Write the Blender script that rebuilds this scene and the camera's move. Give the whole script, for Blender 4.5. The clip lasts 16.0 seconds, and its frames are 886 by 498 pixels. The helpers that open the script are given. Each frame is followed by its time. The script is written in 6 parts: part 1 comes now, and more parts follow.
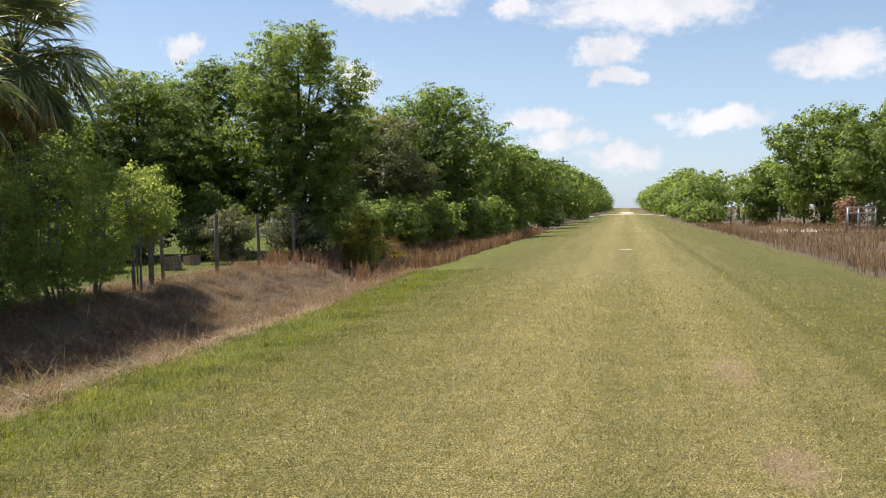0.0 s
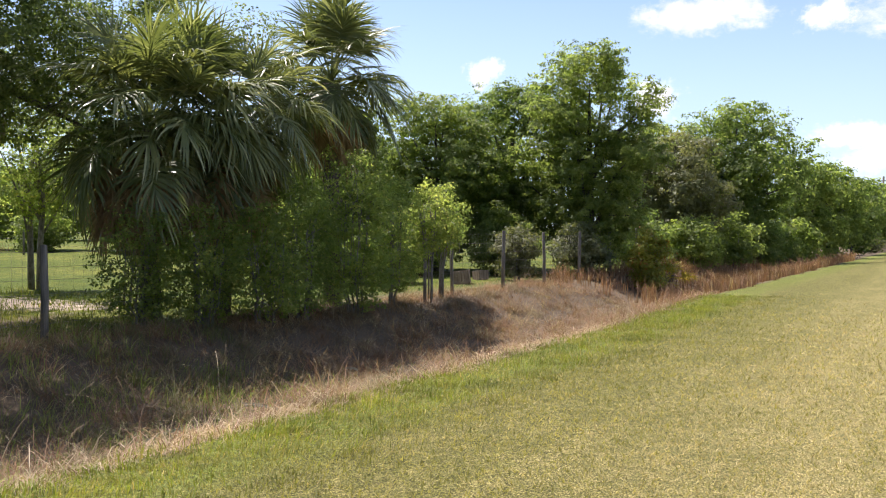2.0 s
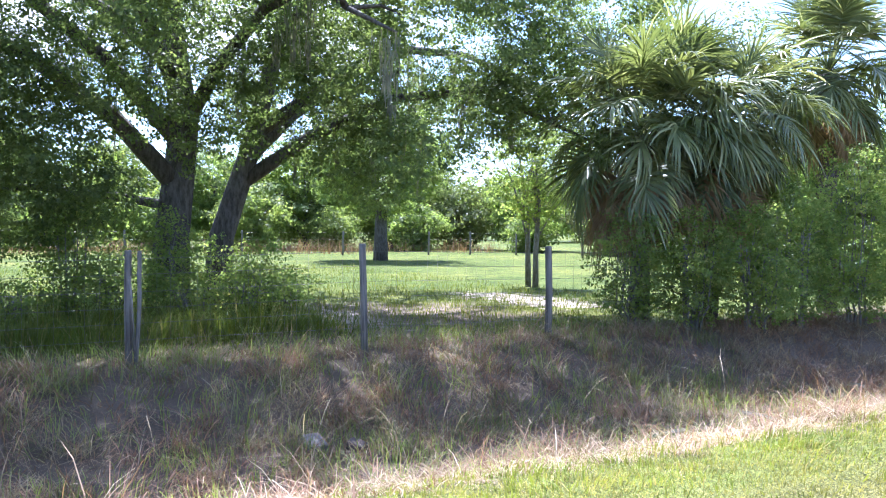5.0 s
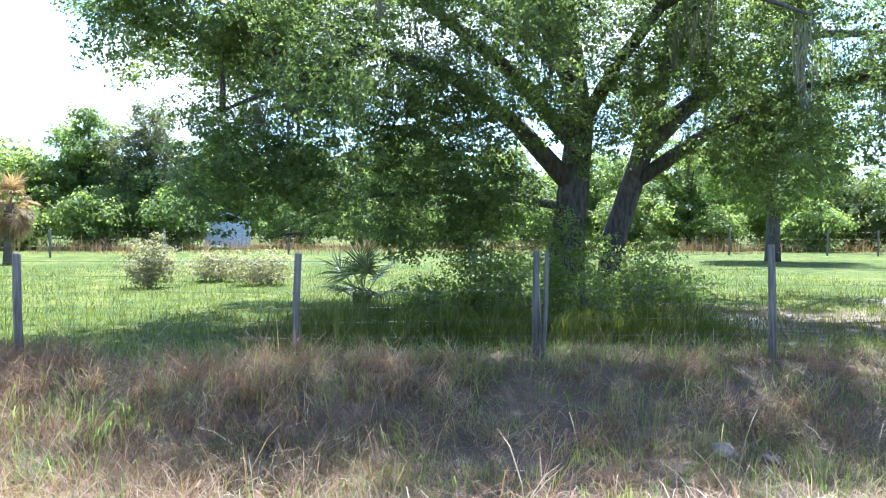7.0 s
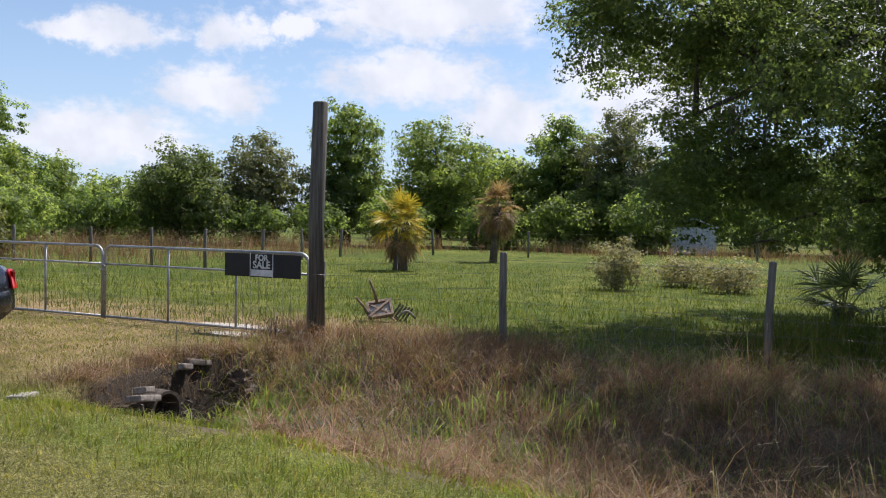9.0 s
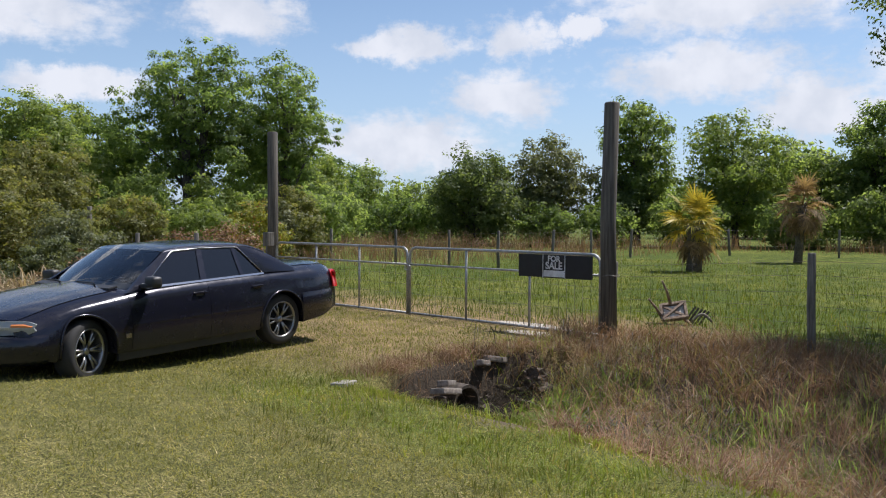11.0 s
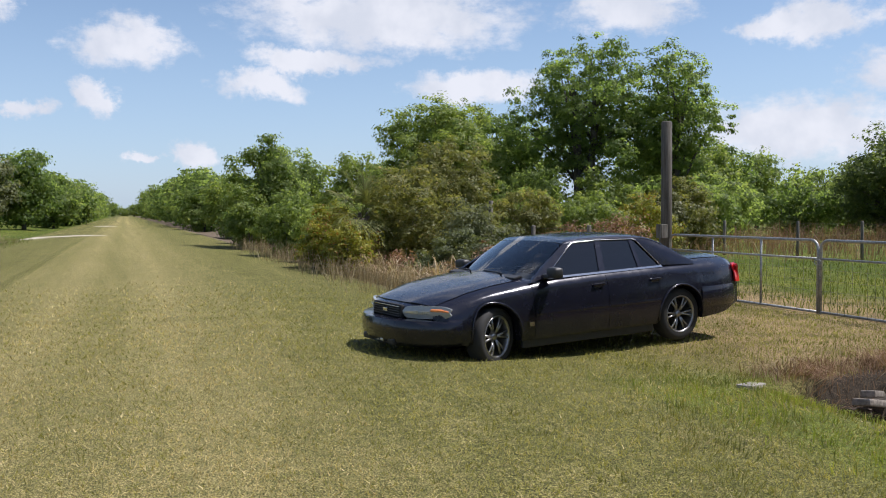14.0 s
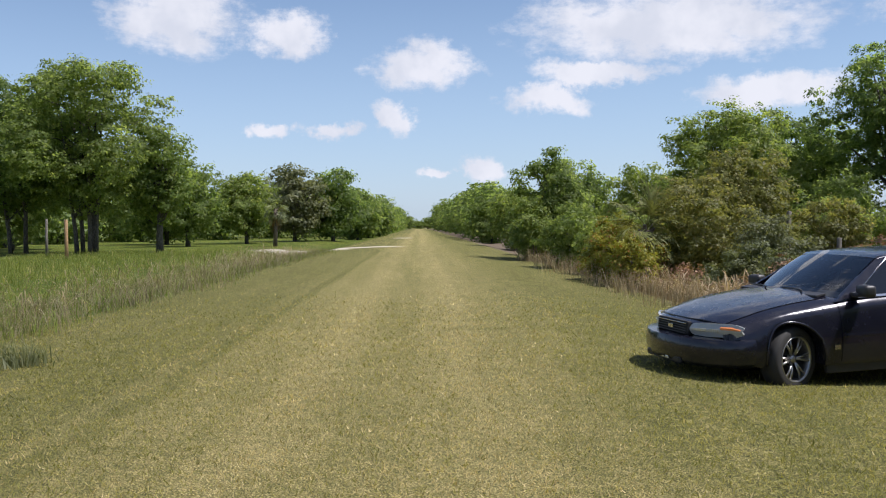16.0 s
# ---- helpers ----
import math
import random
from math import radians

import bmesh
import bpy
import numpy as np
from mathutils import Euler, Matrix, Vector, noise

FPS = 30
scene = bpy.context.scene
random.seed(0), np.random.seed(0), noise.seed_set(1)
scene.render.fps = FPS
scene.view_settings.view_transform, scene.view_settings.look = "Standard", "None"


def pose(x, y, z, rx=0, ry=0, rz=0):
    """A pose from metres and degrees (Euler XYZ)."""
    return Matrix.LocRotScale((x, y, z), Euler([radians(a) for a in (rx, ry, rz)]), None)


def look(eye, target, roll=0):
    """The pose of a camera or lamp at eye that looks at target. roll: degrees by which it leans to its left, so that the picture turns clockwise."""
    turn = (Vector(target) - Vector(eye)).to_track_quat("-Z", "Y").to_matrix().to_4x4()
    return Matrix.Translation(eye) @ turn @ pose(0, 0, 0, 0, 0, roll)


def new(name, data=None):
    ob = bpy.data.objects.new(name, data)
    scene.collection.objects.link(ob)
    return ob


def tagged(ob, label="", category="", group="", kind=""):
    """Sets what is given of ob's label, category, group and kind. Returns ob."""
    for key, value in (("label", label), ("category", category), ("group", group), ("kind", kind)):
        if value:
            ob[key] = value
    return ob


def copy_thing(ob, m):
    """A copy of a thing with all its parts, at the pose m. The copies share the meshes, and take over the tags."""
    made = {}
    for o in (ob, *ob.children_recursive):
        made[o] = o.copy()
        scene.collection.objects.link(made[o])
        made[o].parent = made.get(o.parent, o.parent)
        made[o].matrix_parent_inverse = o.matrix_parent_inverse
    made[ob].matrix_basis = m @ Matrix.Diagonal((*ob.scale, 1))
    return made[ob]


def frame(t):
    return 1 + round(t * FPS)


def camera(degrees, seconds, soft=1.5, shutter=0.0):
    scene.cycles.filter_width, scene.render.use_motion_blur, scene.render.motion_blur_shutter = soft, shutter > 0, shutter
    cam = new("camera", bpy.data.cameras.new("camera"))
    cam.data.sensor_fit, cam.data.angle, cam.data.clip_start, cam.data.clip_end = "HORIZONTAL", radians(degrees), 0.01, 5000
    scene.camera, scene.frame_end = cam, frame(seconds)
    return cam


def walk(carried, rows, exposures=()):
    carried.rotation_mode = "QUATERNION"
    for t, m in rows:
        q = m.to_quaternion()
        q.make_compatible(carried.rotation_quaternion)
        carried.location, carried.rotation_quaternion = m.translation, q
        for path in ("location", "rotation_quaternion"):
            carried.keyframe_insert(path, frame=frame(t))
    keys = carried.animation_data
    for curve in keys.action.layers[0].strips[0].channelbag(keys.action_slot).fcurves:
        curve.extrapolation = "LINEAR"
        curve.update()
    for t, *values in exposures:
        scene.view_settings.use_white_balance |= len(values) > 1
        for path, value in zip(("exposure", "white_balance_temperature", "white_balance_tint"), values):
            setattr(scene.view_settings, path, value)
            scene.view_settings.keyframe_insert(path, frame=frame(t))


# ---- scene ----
cam = camera(54.21, 16.0, 1.1)
PATH = [
    (0.0, pose(0.030, 0.052, 1.618, 87.33, 0.43, 11.92)),
    (0.5, pose(0.100, 0.180, 1.618, 87.80, 0.31, 15.63)),
    (1.0, pose(0.124, 0.230, 1.615, 88.32, -0.18, 20.91)),
    (1.5, pose(0.122, 0.270, 1.608, 88.56, -0.59, 25.85)),
    (2.0, pose(0.081, 0.281, 1.603, 88.55, -0.70, 30.97)),
    (2.5, pose(0.027, 0.310, 1.599, 88.53, -0.65, 36.12)),
    (3.0, pose(0.016, 0.339, 1.587, 88.64, -0.61, 41.47)),
    (3.2, pose(0.016, 0.342, 1.586, 88.79, -0.70, 43.03)),
    (5.3, pose(-0.173, 0.004, 1.600, 88.28, -0.32, 65.03)),
    (5.5, pose(-0.177, -0.001, 1.600, 88.24, -0.21, 67.63)),
    (6.0, pose(-0.202, -0.043, 1.605, 88.26, -0.10, 74.27)),
    (6.5, pose(-0.268, -0.192, 1.619, 88.13, -0.15, 79.71)),
    (7.0, pose(-0.303, -0.261, 1.616, 88.19, -0.16, 85.81)),
    (7.5, pose(-0.326, -0.300, 1.613, 87.88, -0.50, 94.93)),
    (8.0, pose(-0.340, -0.325, 1.613, 87.66, -0.90, 104.64)),
    (8.5, pose(-0.355, -0.350, 1.612, 87.78, -0.98, 110.64)),
    (9.0, pose(-0.363, -0.343, 1.610, 88.21, -1.11, 115.84)),
    (9.5, pose(-0.358, -0.314, 1.617, 88.45, -1.19, 121.17)),
    (10.0, pose(-0.342, -0.295, 1.624, 88.39, -1.03, 125.59)),
    (10.2, pose(-0.339, -0.291, 1.626, 88.29, -0.90, 127.43)),
    (12.3, pose(-0.185, -0.481, 1.601, 87.66, 0.69, 144.45)),
    (12.5, pose(-0.185, -0.485, 1.602, 87.56, 0.79, 145.62)),
    (13.0, pose(-0.195, -0.528, 1.612, 87.47, 0.72, 150.13)),
    (13.5, pose(-0.225, -0.561, 1.613, 87.44, 0.33, 155.98)),
    (14.0, pose(-0.250, -0.595, 1.605, 87.54, 0.33, 159.82)),
    (14.5, pose(-0.273, -0.638, 1.600, 87.60, 0.16, 163.97)),
    (15.0, pose(-0.278, -0.663, 1.602, 87.88, 0.12, 168.36)),
    (15.5, pose(-0.283, -0.682, 1.608, 88.35, 0.47, 173.20)),
    (16.0, pose(-0.280, -0.684, 1.611, 88.47, 0.56, 178.43)),
]
EXPOSURES = [(0.0, 0.7, 6600, 14), (1.5, 1.0, 6650, 15), (2.3, 1.25, 6450, 22), (3.2, 1.74, 6050, 27), (5.3, 2.46, 5100, 22), (6.5, 2.6, 4950, 17), (7.0, 2.44, 5100, 13), (7.5, 1.95, 5500, 10),
             (8.0, 1.2, 5900, 14), (8.5, 0.9, 6000, 18), (9.0, 0.65, 6200, 16), (9.6, 0.5, 6150, 14), (12.3, 0.5, 6150, 14), (16.0, 0.52, 6200, 16)]
walk(cam, PATH, EXPOSURES)
import collections

# ---- sky, sun and exposure ----
SUN_YAW, SUN_EL = 74.0, 61.0
to_sun = Vector((-math.sin(radians(SUN_YAW)) * math.cos(radians(SUN_EL)), math.cos(radians(SUN_YAW)) * math.cos(radians(SUN_EL)), math.sin(radians(SUN_EL))))


class Nodes:
    """Short hand for building a node tree."""

    def __init__(self, tree):
        self.tree = tree
        tree.nodes.clear()

    def add(self, kind, sockets=None, **settings):
        n = self.tree.nodes.new(kind)
        for k, v in settings.items():
            if k == "operation":
                n.operation = v
            elif k == "data_type":
                n.data_type = v
            elif k == "blend_type":
                n.blend_type = v
            elif k == "interpolation_type":
                n.interpolation_type = v
        for k, v in (sockets or {}).items():
            if hasattr(v, "is_output"):
                self.tree.links.new(v, n.inputs[k])
            else:
                n.inputs[k].default_value = v
        return n

    def math(self, op, a, b=0.0, c=0.0):
        return self.add("ShaderNodeMath", {0: a, 1: b, 2: c}, operation=op).outputs[0]

    def vec(self, op, a, b=(0, 0, 0)):
        n = self.add("ShaderNodeVectorMath", {0: a, 1: b}, operation=op)
        return n.outputs["Value"] if op in ("LENGTH", "DISTANCE", "DOT_PRODUCT") else n.outputs[0]

    def step(self, v, lo, hi, a=0.0, b=1.0):
        return self.add("ShaderNodeMapRange", {0: v, 1: lo, 2: hi, 3: a, 4: b}, interpolation_type="SMOOTHSTEP").outputs[0]

    def mix(self, f, a, b):
        n = self.add("ShaderNodeMix", data_type="RGBA")
        for k, v in ((0, f), (6, a), (7, b)):
            if hasattr(v, "is_output"):
                self.tree.links.new(v, n.inputs[k])
            elif k == 0:
                n.inputs[k].default_value = v
            else:
                n.inputs[k].default_value = (*v[:3], 1)
        return n.outputs[2]

    def mul(self, a, b):
        n = self.add("ShaderNodeMix", data_type="RGBA", blend_type="MULTIPLY")
        n.inputs[0].default_value = 1.0
        self.tree.links.new(a, n.inputs[6])
        if hasattr(b, "is_output"):
            self.tree.links.new(b, n.inputs[7])
        else:
            n.inputs[7].default_value = (*b[:3], 1)
        return n.outputs[2]

    def noise(self, p, scale, detail=3.0, rough=0.55):
        return self.add("ShaderNodeTexNoise", {"Vector": p, "Scale": scale, "Detail": detail, "Roughness": rough}).outputs[0]


def make_sky():
    world = bpy.data.worlds.new("sky")
    scene.world = world
    world.use_nodes = True
    n = Nodes(world.node_tree)
    sky = n.add("ShaderNodeTexSky")
    sky.sky_type, sky.sun_disc = "NISHITA", False
    sky.sun_elevation, sky.sun_rotation = radians(SUN_EL), radians(-SUN_YAW)
    sky.air_density, sky.dust_density, sky.ozone_density = 1.0, 0.6, 1.6
    p = n.add("ShaderNodeTexCoord").outputs["Generated"]
    xyz = n.add("ShaderNodeSeparateXYZ", {0: p})
    east = n.math("MULTIPLY", xyz.outputs[0], -1.0)
    north = n.math("MULTIPLY", xyz.outputs[1], -1.0)
    yaw = n.math("ADD", n.math("DEGREES", n.math("ARCTAN2", north, east)), 90.0)
    el = n.math("DEGREES", n.math("ARCSINE", xyz.outputs[2]))
    # billows push the clouds' edges about
    wob = n.add("ShaderNodeTexNoise", {"Vector": p, "Scale": 20.0, "Detail": 8.0, "Roughness": 0.66})
    off = n.vec("MULTIPLY", n.vec("SUBTRACT", wob.outputs[1], (0.5, 0.5, 0.5)), (6.2, 3.0, 0))
    uv = n.vec("ADD", n.add("ShaderNodeCombineXYZ", {0: yaw, 1: el, 2: 0.0}).outputs[0], off)
    near = None
    for yw, h, a, b in CLOUDS_AHEAD + CLOUDS_FIELD + CLOUDS_BEHIND:
        d = n.vec("LENGTH", n.vec("MULTIPLY", n.vec("SUBTRACT", uv, (yw, h, 0)), (1 / (a * 1.0), 1 / (b * 1.05), 0)))
        near = d if near is None else n.math("MINIMUM", near, d)
    fine = n.noise(n.vec("MULTIPLY", p, (1, 1, 2.2)), 34.0, 6.0, 0.62)
    near = n.math("ADD", near, n.math("MULTIPLY", n.math("SUBTRACT", fine, 0.5), 1.1))
    placed = n.step(near, 1.22, 0.52)
    # cumulus go on higher up, and thin out near the horizon
    high = n.noise(n.vec("MULTIPLY", p, (1, 1, 1.8)), 4.5, 7.0, 0.58)
    high = n.math("MULTIPLY", n.step(high, 0.53, 0.63), n.step(el, 16.0, 22.0))
    dens = n.math("MAXIMUM", n.math("MULTIPLY", placed, 0.96), high)
    shade = n.step(n.noise(p, 15.0, 4.0), 0.35, 0.65)
    white = n.mix(shade, (0.49, 0.515, 0.55), (0.60, 0.61, 0.625))
    blue = n.vec("MULTIPLY", sky.outputs[0], (SKY * 0.96, SKY * 1.01, SKY * 1.03))
    haze = n.step(el, 22.0, -1.0, 0.0, 0.55)
    blue = n.mix(haze, blue, (0.37, 0.49, 0.64))
    col = n.mix(dens, blue, white)
    bg = n.add("ShaderNodeBackground", {0: col, 1: 1.0})
    out = n.add("ShaderNodeOutputWorld", {0: bg.outputs[0]})


# clouds: yaw, height above the horizon, half width, half height, in degrees
CLOUDS_AHEAD = [(14.6, 13.4, 3.7, 1.2), (7.2, 12.9, 1.9, 1.0), (-1.8, 12.6, 6.7, 1.7), (1.0, 10.0, 2.3, 1.0), (0.5, 8.2, 1.7, 0.6),
                (-12.4, 8.9, 3.4, 1.2), (-5.9, 5.5, 3.3, 0.8), (5.5, 5.9, 2.7, 0.7), (4.4, 4.4, 2.2, 0.9), (0.1, 3.2, 2.6, 0.9), (17.3, 8.5, 1.8, 1.0), (28.0, 10.0, 1.3, 0.8)]
CLOUDS_FIELD = [(136.3, 11.4, 3.6, 1.2), (129.9, 11.7, 3.2, 1.4), (130.7, 7.9, 4.1, 1.7), (137.5, 4.9, 6.6, 2.0), (126.0, 12.2, 1.7, 0.8),
                (117.5, 13.6, 8.8, 2.4), (118.0, 9.3, 6.4, 1.9), (111.7, 6.9, 4.5, 2.0), (103.0, 9.0, 6.0, 4.0), (90.0, 12.0, 9.0, 4.5), (72.0, 13.0, 10.0, 4.0)]
CLOUDS_BEHIND = [(163.8, 12.4, 9.4, 2.2), (168.3, 9.7, 5.0, 0.8), (171.5, 8.2, 2.9, 0.9), (157.4, 8.2, 4.6, 1.1), (148.0, 12.9, 4.0, 1.7), (138.4, 11.2, 2.8, 0.8),
                 (179.7, 10.4, 3.6, 1.4), (189.7, 6.0, 1.5, 0.5), (185.9, 6.3, 1.9, 0.55), (181.6, 7.0, 1.5, 0.9), (195.4, 13.1, 4.1, 2.2), (188.5, 12.4, 2.8, 1.4),
                 (178.7, 3.5, 1.3, 0.3), (175.4, 3.5, 1.4, 0.8)]
SKY = 0.08
make_sky()
sun = new("sun", bpy.data.lights.new("sun", "SUN"))
sun.data.energy, sun.data.angle, sun.data.color = 4.8, radians(0.55), (1.0, 0.955, 0.88)
sun.matrix_world = look(to_sun * 100, (0, 0, 0))


# ---- materials ----
def material(name):
    m = bpy.data.materials.new(name)
    m.use_nodes = True
    return m, Nodes(m.node_tree)


def finish(n, color, rough=0.7, metal=0.0, bump=None, strength=0.4, distance=0.01, spec=0.5, coat=0.0):
    s = n.add("ShaderNodeBsdfPrincipled", {"Metallic": metal, "Specular IOR Level": spec})
    for k, v in (("Base Color", color), ("Roughness", rough)):
        if hasattr(v, "is_output"):
            n.tree.links.new(v, s.inputs[k])
        elif k == "Base Color":
            s.inputs[k].default_value = (*v[:3], 1)
        else:
            s.inputs[k].default_value = v
    if coat:
        s.inputs["Coat Weight"].default_value, s.inputs["Coat Roughness"].default_value = coat, 0.09
    if bump is not None:
        b = n.add("ShaderNodeBump", {"Strength": strength, "Distance": distance, "Height": bump})
        n.tree.links.new(b.outputs[0], s.inputs["Normal"])
    n.add("ShaderNodeOutputMaterial", {0: s.outputs[0]})
    return s


def leaf_material(name, dark, light, third=None, through_light=0.35, rough=0.5, spec=0.28):
    """Leaves and blades: colour varies from leaf to leaf and from plant to plant; some light passes through."""
    m, n = material(name)
    r = n.add("ShaderNodeNewGeometry").outputs["Random Per Island"]
    o = n.add("ShaderNodeObjectInfo").outputs["Random"]
    p = n.add("ShaderNodeTexCoord").outputs["Object"]
    clump = n.step(n.noise(p, 2.1, 3.0, 0.6), 0.34, 0.66, 0.0, 0.62)
    col = n.mix(n.math("MULTIPLY_ADD", r, 0.38, clump), dark, light)
    if third:
        col = n.mix(n.step(r, 0.90, 0.94), col, third)
    patch = n.step(n.noise(p, 0.9, 3.0), 0.3, 0.7)
    col = n.mul(col, n.mix(patch, (0.74, 0.78, 0.72), (1.15, 1.12, 1.1)))
    col = n.mul(col, n.mix(o, (0.86, 0.9, 0.88), (1.12, 1.06, 1.05)))
    s = n.add("ShaderNodeBsdfPrincipled", {"Base Color": col, "Roughness": rough, "Specular IOR Level": spec})
    t = n.add("ShaderNodeBsdfTranslucent", {"Color": n.mul(col, (1.85, 1.8, 1.0))})
    mixed = n.add("ShaderNodeMixShader", {0: through_light, 1: s.outputs[0], 2: t.outputs[0]})
    n.add("ShaderNodeOutputMaterial", {0: mixed.outputs[0]})
    return m


def rough_material(name, a, b, scale, rough=0.85, bump=0.5, stretch=(1, 1, 1), distance=0.01, metal=0.0, stain=(0.8, 0.8, 0.8)):
    """Wood, stone, bark, metal: two colours by grain, stained at a larger scale."""
    m, n = material(name)
    p = n.vec("MULTIPLY", n.add("ShaderNodeTexCoord").outputs["Object"], stretch)
    o = n.add("ShaderNodeObjectInfo").outputs["Random"]
    p = n.vec("ADD", p, n.add("ShaderNodeCombineXYZ", {0: n.math("MULTIPLY", o, 37.0), 1: o, 2: o}).outputs[0])
    g = n.noise(p, scale, 5.0, 0.65)
    col = n.mix(n.step(g, 0.3, 0.7), a, b)
    col = n.mul(col, n.mix(n.step(n.noise(p, scale * 0.13, 3.0), 0.35, 0.65), stain, (1.1, 1.1, 1.1)))
    finish(n, col, n.step(g, 0.2, 0.8, rough + 0.1, rough - 0.12), metal, g, bump, distance)
    return m


OAK = leaf_material("oak_leaves", (0.100, 0.150, 0.050), (0.200, 0.256, 0.092), (0.225, 0.268, 0.105), 0.70, 0.5)
LIVE_OAK = leaf_material("live_oak_leaves", (0.078, 0.112, 0.044), (0.160, 0.196, 0.084), None, 0.64, 0.5)
FRESH = leaf_material("fresh_leaves", (0.108, 0.163, 0.042), (0.205, 0.258, 0.080), (0.235, 0.272, 0.094), 0.58, 0.5)
SAPLING = leaf_material("thin_sapling_leaves", (0.122, 0.180, 0.060), (0.240, 0.292, 0.105), (0.30, 0.31, 0.12), 0.72, 0.5)
GREY_LEAF = leaf_material("grey_green_leaves", (0.092, 0.106, 0.052), (0.184, 0.196, 0.103), None, 0.45)
OLIVE_LEAF = leaf_material("olive_shrub_leaves", (0.105, 0.115, 0.034), (0.215, 0.218, 0.070), (0.28, 0.24, 0.10), 0.5)
DRY_LEAF = leaf_material("dry_shrub_leaves", (0.17, 0.16, 0.085), (0.33, 0.31, 0.19), (0.40, 0.34, 0.22), 0.35, 0.7, 0.2)
YELLOW_LEAF = leaf_material("yellow_green_leaves", (0.12, 0.14, 0.02), (0.26, 0.26, 0.04), (0.25, 0.12, 0.03), 0.4)
PALM = leaf_material("palm_leaflets", (0.080, 0.106, 0.040), (0.190, 0.216, 0.088), (0.32, 0.34, 0.19), 0.32, 0.38, 0.5)
PALM_YELLOW = leaf_material("yellowing_palm_leaflets", (0.22, 0.19, 0.025), (0.46, 0.36, 0.05), None, 0.3, 0.5)
PALM_DEAD = leaf_material("dead_palm_leaflets", (0.17, 0.11, 0.065), (0.38, 0.27, 0.16), None, 0.28, 0.7, 0.2)
MOSS = leaf_material("hanging_moss", (0.12, 0.125, 0.095), (0.22, 0.22, 0.17), None, 0.25, 0.8, 0.1)
STRAW = leaf_material("dead_grass", (0.152, 0.116, 0.072), (0.336, 0.272, 0.180), (0.416, 0.360, 0.264), 0.25, 0.75, 0.15)
DULL_GREEN = leaf_material("dull_green_grass", (0.095, 0.108, 0.045), (0.190, 0.195, 0.095), (0.27, 0.25, 0.16), 0.35, 0.65, 0.15)
PALE_STRAW = leaf_material("pale_curled_grass", (0.26, 0.195, 0.135), (0.47, 0.38, 0.28), (0.56, 0.47, 0.36), 0.25, 0.75, 0.15)
RUSSET = leaf_material("russet_grass", (0.140, 0.080, 0.052), (0.300, 0.192, 0.132), (0.38, 0.30, 0.21), 0.25, 0.75, 0.15)
LAWN = leaf_material("mown_grass", (0.132, 0.142, 0.036), (0.275, 0.258, 0.090), (0.36, 0.32, 0.18), 0.45, 0.6, 0.2)
DRY_LAWN = leaf_material("dry_mown_grass", (0.24, 0.20, 0.092), (0.44, 0.37, 0.20), (0.55, 0.48, 0.30), 0.4, 0.6, 0.2)
BRIGHT_GRASS = leaf_material("bright_grass", (0.125, 0.168, 0.026), (0.240, 0.278, 0.052), (0.36, 0.30, 0.12), 0.35, 0.55, 0.25)
FIELD_GRASS = leaf_material("field_grass", (0.070, 0.102, 0.014), (0.150, 0.165, 0.032), (0.25, 0.22, 0.08), 0.4, 0.55, 0.2)
MEADOW_GREEN = leaf_material("green_meadow_weeds", (0.10, 0.135, 0.028), (0.22, 0.25, 0.062), (0.33, 0.29, 0.13), 0.4, 0.55, 0.2)
MEADOW = leaf_material("meadow_weeds", (0.115, 0.125, 0.030), (0.245, 0.235, 0.075), (0.36, 0.29, 0.16), 0.4, 0.55, 0.25)
BARK = rough_material("bark", (0.045, 0.038, 0.030), (0.13, 0.115, 0.095), 14.0, 0.9, 0.9, (1, 1, 0.35), 0.03)
PALE_BARK = rough_material("pale_bark", (0.10, 0.09, 0.075), (0.24, 0.22, 0.19), 18.0, 0.9, 0.7, (1, 1, 0.4), 0.015)
PALM_BARK = rough_material("palm_trunk", (0.07, 0.055, 0.04), (0.19, 0.155, 0.12), 20.0, 0.9, 0.8, (1, 1, 1.4), 0.02)
POST_WOOD = rough_material("weathered_post_wood", (0.085, 0.075, 0.062), (0.22, 0.20, 0.17), 30.0, 0.88, 0.6, (1, 1, 0.07), 0.006)
DARK_POST = rough_material("treated_pole_wood", (0.055, 0.047, 0.038), (0.13, 0.115, 0.095), 30.0, 0.85, 0.6, (1, 1, 0.05), 0.006)
ORANGE_POST = rough_material("fresh_post_wood", (0.25, 0.15, 0.07), (0.40, 0.26, 0.13), 26.0, 0.85, 0.4, (1, 1, 0.08), 0.005)
GALV = rough_material("galvanised_steel", (0.26, 0.26, 0.26), (0.42, 0.42, 0.41), 40.0, 0.5, 0.15, (1, 1, 1), 0.001, 0.6)
WIRE = rough_material("dull_wire", (0.10, 0.09, 0.08), (0.22, 0.2, 0.18), 50.0, 0.6, 0.1, (1, 1, 1), 0.001, 0.5)
CONCRETE = rough_material("broken_concrete", (0.050, 0.038, 0.031), (0.150, 0.118, 0.096), 16.0, 0.92, 0.9, (1, 1, 1), 0.015, 0.0, (0.55, 0.5, 0.45))
OLD_WOOD = rough_material("old_brown_wood", (0.13, 0.085, 0.055), (0.30, 0.22, 0.16), 24.0, 0.8, 0.4, (1, 1, 0.1), 0.004)


